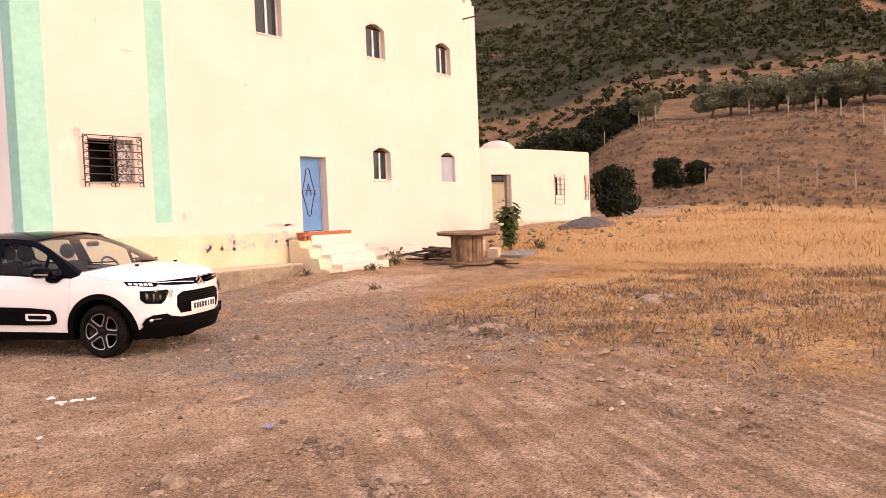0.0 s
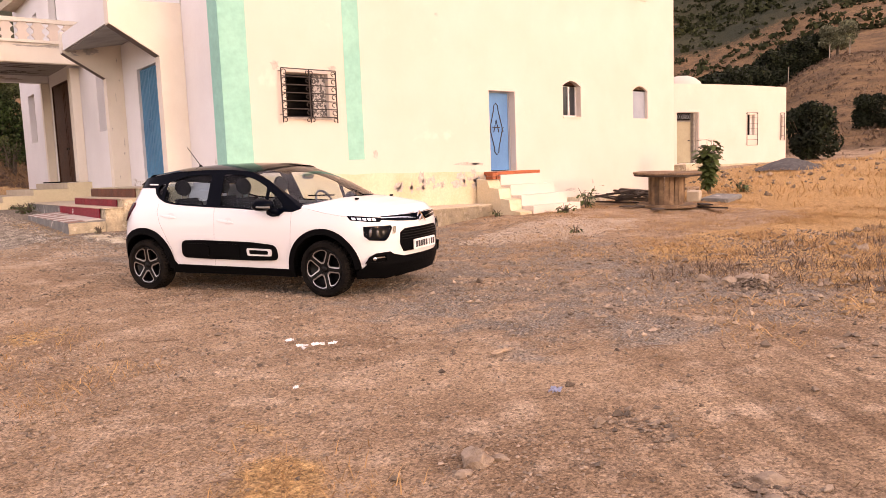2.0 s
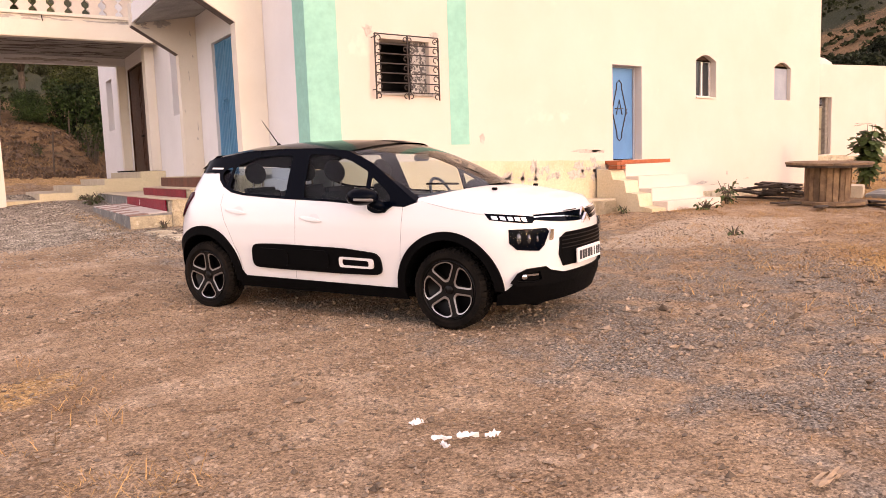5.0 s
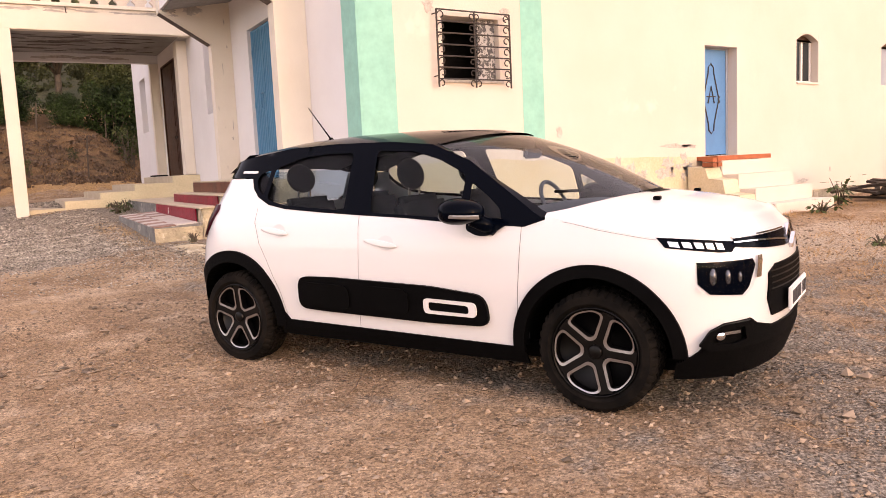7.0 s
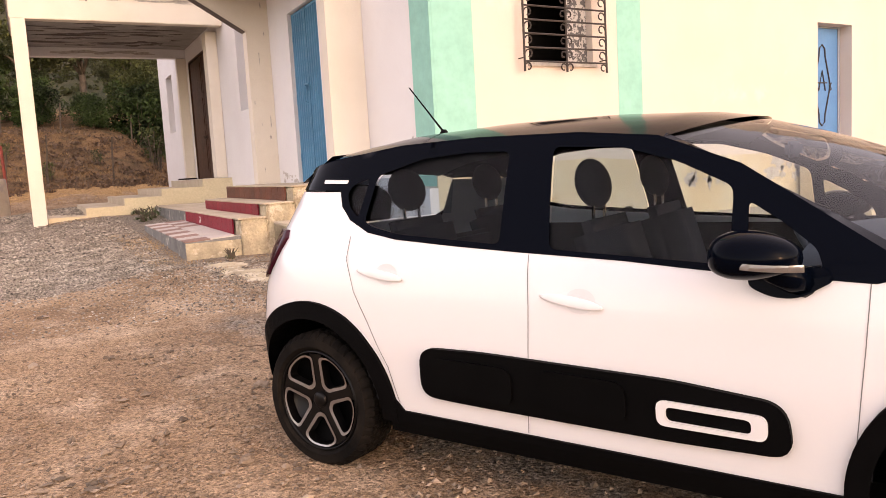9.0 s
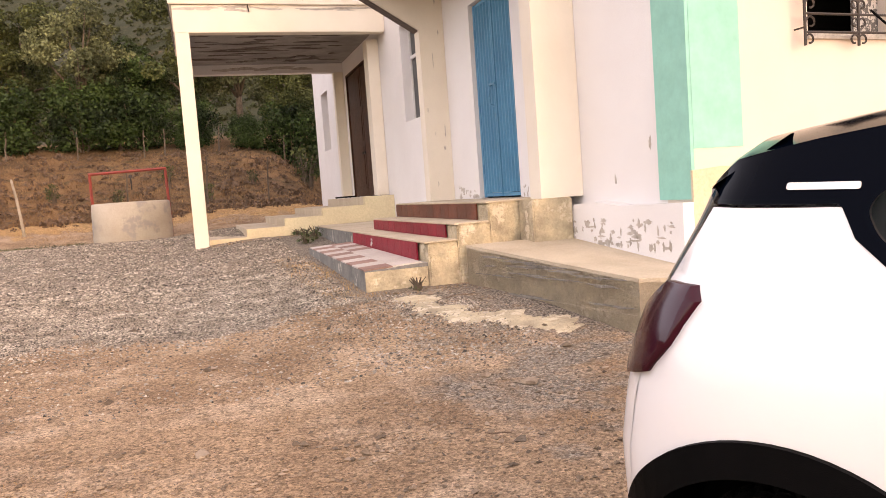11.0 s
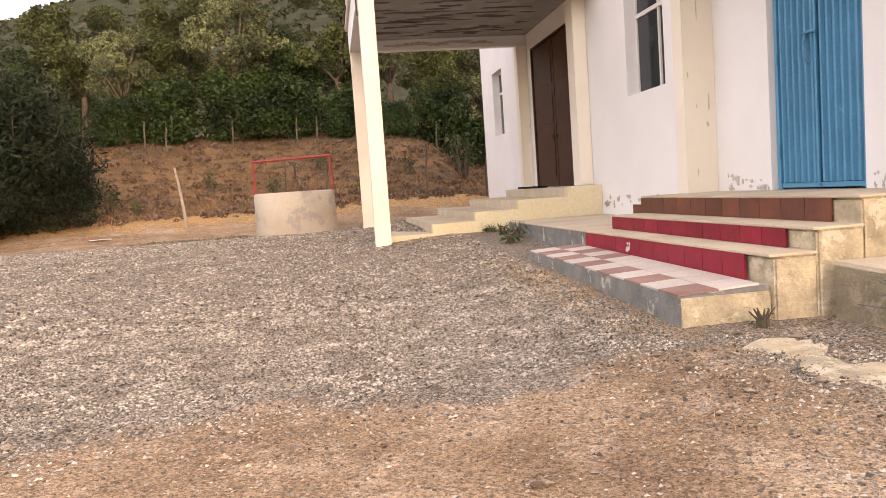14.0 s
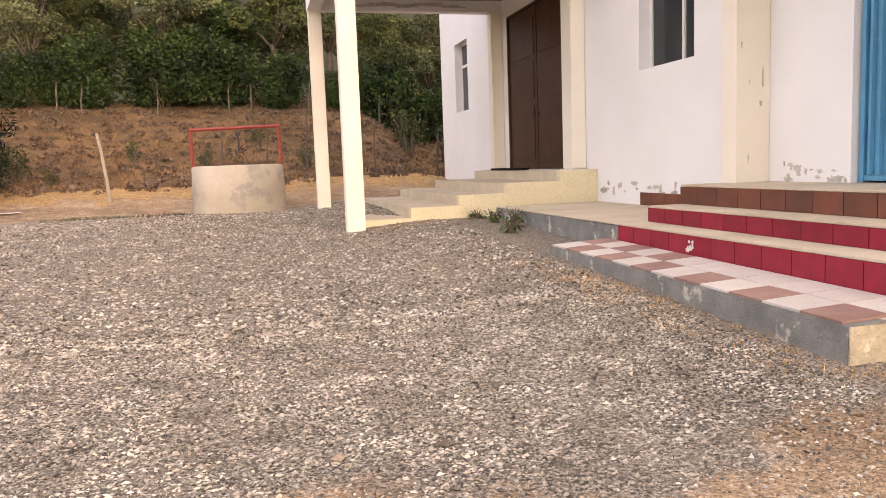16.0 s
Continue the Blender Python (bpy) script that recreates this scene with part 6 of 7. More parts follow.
def clump_field(name, pts, sizes, material, label, category, seed, n=26, leaf=0.42):
    """Ragged clumps of scrub, far off, joined."""
    rs = np.random.RandomState(seed)
    V, F, k = [], [], 0
    for (x, y, z), s in zip(pts, sizes):
        c = [(0, 0, 0.3 * s), (0.5 * s, 0.1 * s, 0.25 * s), (-0.4 * s, 0.3 * s, 0.25 * s)]
        v, f = leaf_cloud(c, [0.6 * s, 0.45 * s, 0.4 * s], n, leaf * s, rs, 0.75, 1.3, 0.5)
        V.append(v + np.array((x, y, z)))
        F.append(f + k)
        k += len(v)
    return tagged(new(name, raw_mesh(name, np.concatenate(V), np.concatenate(F), material)), label, category, kind="stuff")


rs = np.random.RandomState(77)
pts, sizes = [], []
while len(pts) < 15000:
    az = rs.uniform(-12, 36) if rs.random() < 0.72 else rs.uniform(82, 118)
    r = 140 + 500 * rs.random() ** 1.5
    x, y = 3 + r * math.cos(radians(az)), 8 + r * math.sin(radians(az))
    if noise.noise((x * 0.022, y * 0.022, 3.3)) > 0.62 or (r < 190 and rs.random() < 0.75):
        continue
    pts.append((x, y, height(x, y)))
    sizes.append((0.5 + 1.1 * rs.random() ** 1.5) * (1 + r / 420))
clump_field("mountain_scrub", pts, sizes, NM["scrub"], "dark green maquis scrub covering the mountainside", "scrub", 5, 18)
pts, sizes = [], []
while len(pts) < 2600:
    x, y = rs.uniform(44, 112), rs.uniform(-15, 62)
    if x * 0.94 + y * 0.34 < 50:
        continue
    pts.append((x, y, height(x, y)))
    sizes.append(0.16 + 0.34 * rs.random() ** 2)
for _ in range(2400):
    x, y = rs.uniform(-14, 14), rs.uniform(33, 45)
    pts.append((x, y, height(x, y)))
    sizes.append(0.09 + 0.20 * rs.random() ** 2)
clump_field("dry_scrub", pts, sizes, NM["twig"], "low brown dead scrub dotted over the dry slopes", "scrub", 6, 26, 0.33)


# ---- the white outbuilding ----
AY = 16.9
annex = empty("outbuilding", Matrix(), "low whitewashed outbuilding with a rounded corner and small dome", "building")
AH = [(26.35, 27.97, 1.12, 3.08), (32.1, 32.75, 2.25, 3.15), (35.35, 35.55, 2.1, 3.15)]
part("front_wall", holed_wall(21.6, 35.9, 0.2, 4.42, AY, AY + 0.35, AH), M["plaster"], annex, "rounded whitewashed wall")
bm = bmesh.new()
out = [(35.9, AY), (36.02, AY + 0.05), (36.1, AY + 0.15), (36.15, AY + 0.4), (36.15, 24.0), (35.8, 24.0), (35.8, AY + 0.4), (35.9, AY + 0.35)]
prism(bm, out, 0.2, 4.40, "z")
part("side_wall", bm, M["plaster"], annex)
part("back_wall", boxes((26.0, 35.8, 23.7, 24.0, 0.2, 4.4)), M["plaster"], annex)
bm = bmesh.new()
for k in range(7):
    box(bm, 21.6 + 2.03 * k, 21.6 + 2.03 * (k + 1), AY + 0.36, 23.7, 4.1, 4.25)
part("roof", bm, M["slab"], annex)
bm = bmesh.new()
# more added black blocks, so the outbuilding's openings look unlit
for k in range(7):
    box(bm, 21.8 + 2.0 * k, 21.8 + 2.0 * (k + 1), AY + 0.7, AY + 0.9, 0.4, 4.0)
part("room_lining", bm, M["dark"], annex)
bm = bmesh.new()
lathe(bm, [(0.92, 4.25), (0.92, 4.5), (0.80, 4.74), (0.58, 4.93), (0.30, 5.04), (0.0, 5.07)], 28)
bmesh.ops.translate(bm, vec=(30.6, 19.2, 0), verts=bm.verts[:])
part("dome", bm, M["plaster"], annex, "small plastered dome", smooth=True)
for x in (30.02, 31.0):
    part("dome_vent", boxes((x, x + 0.26, 18.30, 18.7, 4.44, 4.56)), M["dark"], annex)
d = empty("outbuilding_door", Matrix(), "dull yellow metal door under a dark iron fanlight")
d.parent = annex
part("leaf", boxes((26.50, 27.75, AY + 0.22, AY + 0.26, 1.14, 2.72), bev=0.006), M["dooryellow"], d, "dull yellow leaf")
part("frame", boxes((26.38, 26.5, AY + 0.18, AY + 0.3, 1.12, 3.08), (27.75, 27.95, AY + 0.10, AY + 0.3, 1.12, 3.08), (26.5, 27.75, AY + 0.18, AY + 0.3, 2.72, 2.78)), M["bare"], d)
part("fanlight", boxes((26.5, 27.75, AY + 0.24, AY + 0.27, 2.79, 3.07)), M["dark"], d)
bm = bmesh.new()
for k in range(9):
    x = 26.56 + k * 0.14
    tube(bm, [(x + 0.05 * math.cos(t * 0.7), AY + 0.22, 2.93 + 0.09 * math.sin(t * 0.7)) for t in range(9)], 0.009, 4, close=True)
part("fanlight_scroll", bm, M["greypanel"], d)
part("handle", boxes((27.5, 27.62, AY + 0.18, AY + 0.21, 1.98, 2.02)), M["iron"], d)
part("door_step", boxes((26.1, 28.1, AY - 0.5, AY - 0.004, 0.4, 1.08), bev=0.03), M["concrete"], annex)
for x0, x1, z0, z1 in ((31.95, 32.95, 1.80, 3.24), (35.25, 35.65, 2.0, 3.25)):
    w = empty("grilled_window", Matrix(), "small dark window behind a white-painted iron grille")
    w.parent = annex
    b = bmesh.new()
    for k in range(7):
        z = z0 + (z1 - z0) * k / 6
        tube(b, [(x0, AY - 0.05, z), (x1, AY - 0.05, z)], 0.008, 5)
    for x in (x0, x1):
        tube(b, [(x, AY - 0.05, z0), (x, AY - 0.05, z1)], 0.014, 5)
        for z in (z0 + 0.05, z1 - 0.05):
            tube(b, [(x, AY - 0.05, z), (x, AY + 0.01, z)], 0.012, 5)
    part("iron_grille", b, M["iron"], w)
    h = AH[1] if x0 < 33 else AH[2]
    # black board paints the darkness of the open window
    part("dark_pane", boxes((h[0], h[1], AY + 0.20, AY + 0.24, h[2], h[3])), M["dark"], w)
    part("shutter", boxes((h[0] + 0.72 * (h[1] - h[0]), h[1], AY + 0.12, AY + 0.15, h[2], h[3])), M["white_frame"], w)
part("footing", boxes((28.2, 36.1, AY - 0.22, AY - 0.004, 0.4, 1.02)), M["concrete"], annex)


def bow(ob):
    """Bends the parts of the outbuilding back along a wide curve towards its hidden end."""
    for v in ob.data.vertices:
        k = 1 + 0.085 * max(0.0, (35.9 - v.co.x) / 9.0) ** 1.5
        if 26.3 < v.co.x < 28.0 and v.co.y < 18 and 1.1 < v.co.z < 3.2:
            v.co.z = 1.12 + (v.co.z - 1.12) * 1.08
        v.co.x, v.co.y = 1.2 + (v.co.x - 1.2) * k, 2.0 + (v.co.y - 2.0) * k


for o in annex.children_recursive:
    if o.type == "MESH":
        bow(o)

# ---- cable spool used as a table, boards and rubble beside it ----
SX, SY = 16.45, 11.35
sz = height(SX, SY)
spool = empty("cable_spool", pose(SX, SY, sz + 0.06, 1.8, -1.2, 15), "large weathered wooden cable spool standing on end", "cable spool")


def plank_disc(r, z0, z1, w=0.14):
    out = []
    y = -r + 0.01
    while y < r - 0.03:
        y1 = min(y + w - 0.008, r - 0.01)
        n = 5
        e0 = [math.sqrt(max(0.0, r * r - t * t)) for t in np.linspace(y, y1, n)]
        b = bmesh.new()
        prism(b, [(e, t) for e, t in zip(e0, np.linspace(y, y1, n))] + [(-e, t) for e, t in reversed(list(zip(e0, np.linspace(y, y1, n))))], z0, z1, "z")
        out.append(b)
        y += w
    return out


for b in plank_disc(0.80, 0.745, 0.785):
    part("top_board", b, M["oldwood"], spool)
for b in plank_disc(0.78, 0.70, 0.74):
    part("top_board", b, M["greywood"], spool, m=pose(0, 0, 0, 0, 0, 90))
for b in plank_disc(0.72, -0.04, 0.02):
    part("base_board", b, M["oldwood"], spool)
for k in range(22):
    a = 2 * math.pi * k / 22
    b = boxes((-0.016, 0.016, -0.054, 0.054, 0.02, 0.70), bev=0.006)
    part("drum_stave", b, M["oldwood"], spool, m=pose(0.40 * math.cos(a), 0.40 * math.sin(a), 0, 0, 1.5 * math.sin(5 * a), math.degrees(a)))
rb = random.Random(8)
for k in range(24):
    L = rb.uniform(0.5, 1.3)
    x, y = 17.0 + rb.uniform(-0.75, 0.75), 12.7 + rb.uniform(-0.45, 0.5)
    o = part("scrap_timber", boxes((-L / 2, L / 2, -0.045, 0.045, -0.02, 0.02), bev=0.004), M["greywood"], m=pose(x, y, height(x, y) + 0.04 + 0.012 * k, rb.uniform(-14, 14), rb.uniform(-9, 9), rb.uniform(0, 180)))
    tagged(o, "dark weathered scrap timber in a heap by the wall", "timber", "scrap timber heap")
for x, y, L, w, tn in ((15.6, 11.0, 1.3, 0.16, 20), (15.7, 11.6, 1.2, 0.2, -10), (16.9, 10.5, 1.5, 0.22, 55), (17.4, 10.9, 1.3, 0.3, 35)):
    tagged(part("loose_board", boxes((-L / 2, L / 2, -w / 2, w / 2, 0, 0.035), bev=0.004), M["greywood"], m=pose(x, y, height(x, y) + 0.03, 3, 2, tn)), "grey board lying on the ground by the spool", "board", "boards round the spool")
for x, y, L, w, h, tn in ((18.2, 11.6, 0.5, 0.3, 0.28, 20), (18.7, 11.9, 0.45, 0.22, 0.24, 50), (18.9, 11.2, 1.2, 0.7, 0.12, 10), (18.3, 12.2, 0.4, 0.2, 0.5, 70)):
    tagged(part("concrete_block", boxes((-L / 2, L / 2, -w / 2, w / 2, 0, h), bev=0.02), M["slab"] if h > 0.2 else M["greyconc"], m=pose(x, y, height(x, y) - 0.02, 2, -3, tn)), "pale broken concrete block lying in dry grass", "concrete block", "blocks by the wall")


# ---- fig sapling and weeds ----
def leafy_plant(name, x, y, h, stems, n, size, seed, label, spread=0.35):
    g = random.Random(seed)
    z = height(x, y)
    ob = empty(name, pose(x, y, z), label, "plant")
    b = bmesh.new()
    tips = []
    for k in range(stems):
        a = 6.28 * k / stems + g.random()
        s = spread * h * g.uniform(0.2, 1)
        hh = h * g.uniform(0.6, 1.0)
        pts = [(0.03 * math.cos(a), 0.03 * math.sin(a), -0.03), (0.4 * s * math.cos(a), 0.4 * s * math.sin(a), 0.5 * hh), (s * math.cos(a), s * math.sin(a), hh)]
        tube(b, pts, 0.016, 5, taper=0.005)
        tips += [Vector(pts[1]).lerp(Vector(pts[2]), t) for t in np.linspace(-0.4, 1, 10)]
    tagged(part("stem", b, NM["bark"], ob), kind="stuff")
    b = bmesh.new()
    for k in range(n):
        p = tips[g.randrange(len(tips))]
        a, dr = 6.28 * g.random(), g.uniform(-1.3, 0.15)
        L = size * g.uniform(0.6, 1.3)
        d = Vector((math.cos(a), math.sin(a), dr)).normalized()
        s = d.cross(Vector((0, 0, 1))).normalized()
        up = s.cross(d)
        q0 = p + d * 0.06
        ring = [q0, q0 + d * 0.3 * L + s * 0.33 * L, q0 + d * 0.5 * L + s * 0.16 * L, q0 + d * 0.75 * L + s * 0.28 * L, q0 + d * L, q0 + d * 0.75 * L - s * 0.28 * L, q0 + d * 0.5 * L - s * 0.16 * L, q0 + d * 0.3 * L - s * 0.33 * L]
        b.faces.new([b.verts.new(v + up * 0.05 * L * (i % 2)) for i, v in enumerate(ring)])
    part("leaves", b, NM["fig"], ob)
    return ob


leafy_plant("fig_sapling", 20.1, 12.2, 1.6, 10, 420, 0.24, 3, "young green fig growing at the corner of the wall", 0.17)
leafy_plant("weed", 15.15, 12.75, 0.55, 6, 40, 0.16, 4, "green weed at the foot of the side steps", 0.6)
leafy_plant("weed", 20.9, 11.6, 0.35, 6, 50, 0.14, 5, "low green weed in dry grass", 1.0)
leafy_plant("weed", 11.4, 10.2, 0.16, 5, 18, 0.10, 6, "small green weed sprouting from gravel", 1.2)
leafy_plant("weed", 13.6, 12.2, 0.22, 9, 60, 0.09, 7, "low dusty weed along the steps", 1.3)
leafy_plant("weed", 12.3, 13.1, 0.2, 6, 24, 0.08, 8, "low dusty weed along the pavement", 1.0)
for u, v, h, sd in ((-1.95, 9.0, 0.22, 9), (-1.85, 8.4, 0.26, 10), (-2.1, 7.8, 0.18, 13), (-2.0, 9.55, 0.14, 11)):
    p = FRONT @ Vector((u, v, 0))
    leafy_plant("weed", p.x, p.y, h, 8, 60, 0.07, sd, "green weed at the foot of the cream steps", 0.9)
p = FRONT @ Vector((-1.8, 2.0, 0))
leafy_plant("weed", p.x, p.y, 0.14, 8, 24, 0.035, 14, "small green weed by the stained landing", 0.9)

# ---- the well ----
WX, WY = 2.08, 29.95
wz = height(WX, WY)
well = empty("well", pose(WX, WY, wz), "round concrete well ring with a red steel frame", "well")
bm = bmesh.new()
lathe(bm, [(0.93, -0.15), (0.955, 0.0), (0.945, 0.5), (0.93, 0.93), (0.90, 0.96), (0.80, 0.96), (0.78, 0.9), (0.78, 0.1), (0.0, 0.1)], 48)
part("ring", bm, M["wellring"], well, "stained pale concrete ring", smooth=True)
bm = bmesh.new()
for a, b_ in (((-0.90, 0.25, -0.1), (-0.90, 0.25, 1.72)), ((0.93, 0.15, -0.1), (0.90, 0.15, 1.78)), ((-0.93, 0.25, 1.72), (0.93, 0.15, 1.78))):
    tube(bm, [a, b_], 0.035, 4)
part("frame", bm, M["redsteel"], well, "red painted steel frame")
part("pulley", lathe(bmesh.new(), [(0.0, -0.02), (0.05, -0.02), (0.04, 0.0), (0.05, 0.02), (0.0, 0.02)], 14, "y"), M["iron"], well, m=pose(0.05, 0.2, 1.62))
part("chain", tube(bmesh.new(), [(0.05, 0.2, 1.6), (0.06, 0.2, 1.4), (0.05, 0.2, 1.28)], 0.02, 5), M["iron"], well)


def stake(x, y, h, r, label, material, lean):
    b = bmesh.new()
    g = random.Random(int(x * 100) + int(y * 10))
    tube(b, [(0, 0, -0.2), (lean * 0.3 + g.uniform(-0.03, 0.03), 0, h * 0.35), (lean * 0.6 + g.uniform(-0.03, 0.03), 0.02, h * 0.7), (lean, 0, h)], r, 6, taper=r * 0.7)
    o = part("fence_stake", b, material, m=pose(x, y, height(x, y)))
    return tagged(o, label, "fence stake", "fence stakes")


stake(-0.66, 32.2, 1.55, 0.045, "pale leaning wooden stake on the bare slope", M["palewood"], -0.18)
for x, y, h in ((1.9, 35.0, 1.5), (4.5, 37.0, 1.7), (6.6, 36.8, 1.6), (8.6, 36.6, 1.6), (3.2, 35.8, 1.3)):
    stake(x, y, h, 0.035, "thin brown wooden fence stake on the slope", NM["bark"], 0.08)
for x in range(-12, 14, 2):
    stake(x + 0.7 * math.sin(x), 44.6, 1.2, 0.04, "brown wooden fence stake below the trees", NM["bark"], 0.06)
for az, r in ((21.5, 104), (20.3, 108), (14.0, 104), (11.5, 100), (9.8, 98), (8.3, 92), (7.0, 88), (5.8, 82), (27.0, 80), (24.0, 98)):
    stake(r * math.cos(radians(az)), r * math.sin(radians(az)), 1.9, 0.07, "pale fence stake on the dry hillside", M["palewood"], 0.05)
for az in (7.5, 9.8, 12.2, 14.6, 17.0):
    stake(58 * math.cos(radians(az)), 58 * math.sin(radians(az)), 1.6, 0.04, "thin fence stake at the foot of the hillside", M["palewood"], 0.04)

# ---- ash heap, rocks, litter ----
bm = bmesh.new()
n = 24
rows = [[bm.verts.new((1.7 * (r / 8) * math.cos(2 * math.pi * k / n) * (1 + 0.15 * noise.noise((k, r, 0.5))), 1.2 * (r / 8) * math.sin(2 * math.pi * k / n), 0.42 * (1 - (r / 8) ** 1.4) + 0.05 * noise.noise((k * 0.7, r * 0.9, 2)))) for k in range(n)] for r in range(1, 9)]
top = bm.verts.new((0, 0, 0.42))
for k in range(n):
    bm.faces.new((top, rows[0][k], rows[0][(k + 1) % n]))
    for a, b_ in zip(rows, rows[1:]):
        bm.faces.new((a[k], b_[k], b_[(k + 1) % n], a[(k + 1) % n]))
tagged(part("ash_mound", bm, NM["ash"], smooth=True, m=pose(28.6, 13.6, height(28.6, 13.6) - 0.03)), "low heap of dark grey ash and gravel", "heap")


def rock(x, y, s, seed, label, material=None, name="rock"):
    b = bmesh.new()
    bmesh.ops.create_icosphere(b, subdivisions=2, radius=1)
    for v in b.verts:
        k = 1 + 0.45 * noise.noise(v.co * 1.3 + Vector((seed, 0, 0))) + 0.15 * noise.noise(v.co * 3.1 + Vector((0, seed, 0)))
        v.co = Vector((v.co.x * 1.2, v.co.y * 0.85, v.co.z * 0.6)) * k * s
    return tagged(part(name, b, material or NM["stone"], m=pose(x, y, height(x, y) + 0.12 * s, 0, 0, seed * 57)), label, "rock", "loose rocks")


for i, (x, y, s) in enumerate(((2.50, 3.86, 0.085), (2.60, 3.80, 0.035), (2.35, 3.80, 0.04), (7.9, 5.2, 0.13), (8.05, 5.1, 0.10), (7.75, 5.3, 0.09), (8.15, 5.3, 0.08), (11.0, 4.2, 0.12), (11.3, 4.35, 0.15), (11.6, 4.15, 0.12), (11.9, 4.4, 0.1),
                              (8.3, 4.55, 0.05), (9.6, 5.3, 0.06), (10.2, 5.0, 0.07), (3.2, 2.8, 0.06), (3.0, 2.7, 0.05), (12.4, 4.0, 0.1), (10.6, 3.6, 0.07), (1.2, 2.6, 0.035), (1.5, 3.1, 0.03), (4.4, 13.2, 0.05), (3.6, 11.6, 0.045), (3.2, 10.6, 0.04), (2.5, 13.0, 0.04), (2.9, 6.9, 0.03), (2.2, 6.9, 0.03), (3.0, 7.6, 0.035))):
    rock(x, y, s, i + 1, "pale rough stone lying on bare earth")
paper = plain("white_paper", (0.72, 0.71, 0.70), 0.8)
bluepl = plain("blue_grey_plastic", (0.22, 0.24, 0.33), 0.5)


def scrap(x, y, sx, sy, turn, material, label, category, seed):
    b = bmesh.new()
    n = 6
    V = [[b.verts.new((sx * (i / n - 0.5), sy * (j / n - 0.5), 0.012 + 0.02 * noise.noise((i * 0.9 + seed, j * 0.9, seed)) + 0.01)) for j in range(n + 1)] for i in range(n + 1)]
    for i in range(n):
        for j in range(n):
            if noise.noise((i * 0.6 + seed * 3.1, j * 0.6, 4)) > -0.32:
                b.faces.new((V[i][j], V[i + 1][j], V[i + 1][j + 1], V[i][j + 1]))
    r = bmesh.ops.extrude_face_region(b, geom=b.faces[:])
    for e in r["geom"]:
        if isinstance(e, bmesh.types.BMVert):
            e.co.z += 0.003
    bmesh.ops.recalc_face_normals(b, faces=b.faces[:])
    return tagged(part("litter", b, material, m=pose(x, y, height(x, y) + 0.004, 0, 0, turn)), label, category, "litter in the yard")


for i, (x, y, a, c, tn) in enumerate(((3.15, 6.62, 0.13, 0.08, 20), (3.23, 6.33, 0.20, 0.07, 150), (3.12, 6.38, 0.18, 0.05, 130), (3.32, 6.26, 0.14, 0.07, 10), (2.50, 5.45, 0.07, 0.05, 40), (3.08, 6.30, 0.10, 0.04, 95))):
    scrap(x, y, a * 0.5, c * 0.55, tn, paper, "torn white paper scrap on the earth", "litter", i + 1)
scrap(3.53, 4.23, 0.10, 0.07, 30, bluepl, "crumpled blue-grey plastic scrap on the earth", "litter", 9)
scrap(3.98, 5.09, 0.22, 0.05, 0, mat("dry_bark_strip", (0.45, 0.33, 0.22), (0.36, 0.25, 0.16), 9, 60, 0.9), "curled pale strip of dry bark", "litter", 11)
scrap(-2.6, 31.4, 0.5, 0.3, 15, paper, "white rag lying at the edge of the yard", "litter", 12)
rk = random.Random(66)
for k in range(38):
    x, y = rk.uniform(1.0, 9.0), rk.uniform(1.8, 8.0)
    if k > 24:
        x, y = rk.uniform(-1.5, 5.0), rk.uniform(9.0, 18.0)
    L = rk.uniform(0.08, 0.32)
    b = bmesh.new()
    z = 0.008
    tube(b, [(-L / 2, 0, z), (-L / 6, rk.uniform(-0.03, 0.03), z + 0.012), (L / 5, rk.uniform(-0.03, 0.03), z + 0.006), (L / 2, 0, z + 0.01)], 0.005, 5, taper=0.003)
    tagged(part("twig", b, NM["twig"], m=pose(x, y, height(x, y), 0, 0, rk.uniform(0, 180))), "dry brown twig on the ground", "twig", "twigs in the yard")


# ---- gravel, stones and dry grass ----
def scatter_stones(name, pts, sizes, seed, material, label, flat=0.6):
    """Rough eight-sided stones, joined."""
    rs = np.random.RandomState(seed)
    n = len(pts)
    base = np.array([(1, 0, 0), (0, 1, 0), (-1, 0, 0), (0, -1, 0), (0, 0, 1), (0, 0, -1)], float)
    tri = np.array([(0, 1, 4), (1, 2, 4), (2, 3, 4), (3, 0, 4), (1, 0, 5), (2, 1, 5), (3, 2, 5), (0, 3, 5)])
    v = base[None] * (0.65 + 0.7 * rs.random((n, 6, 1))) + 0.22 * rs.normal(size=(n, 6, 3))
    a = rs.random(n) * 6.283
    c, s = np.cos(a), np.sin(a)
    x, y = v[:, :, 0] * c[:, None] - v[:, :, 1] * s[:, None], v[:, :, 0] * s[:, None] + v[:, :, 1] * c[:, None]
    v = np.stack((x, y * 0.8, v[:, :, 2] * flat), 2) * np.array(sizes)[:, None, None] + np.array(pts)[:, None]
    f = (tri[None] + 6 * np.arange(n)[:, None, None]).reshape(-1, 3)
    return tagged(new(name, raw_mesh(name, v.reshape(-1, 3), f, material)), label, "gravel", kind="stuff")


rs = np.random.RandomState(5)
pts, sizes = [], []


def sow(n, x0, x1, y0, y1, want, s0, s1, px=1.0):
    k = 0
    tries = 0
    while k < n and tries < n * 12:
        tries += 1
        x, y = rs.uniform(x0, x1), y0 + (y1 - y0) * rs.random() ** px
        if rs.random() > want(x, y):
            continue
        s = s0 + (s1 - s0) * rs.random() ** 3
        pts.append((x, y, height(x, y) + 0.3 * s))
        sizes.append(s)
        k += 1


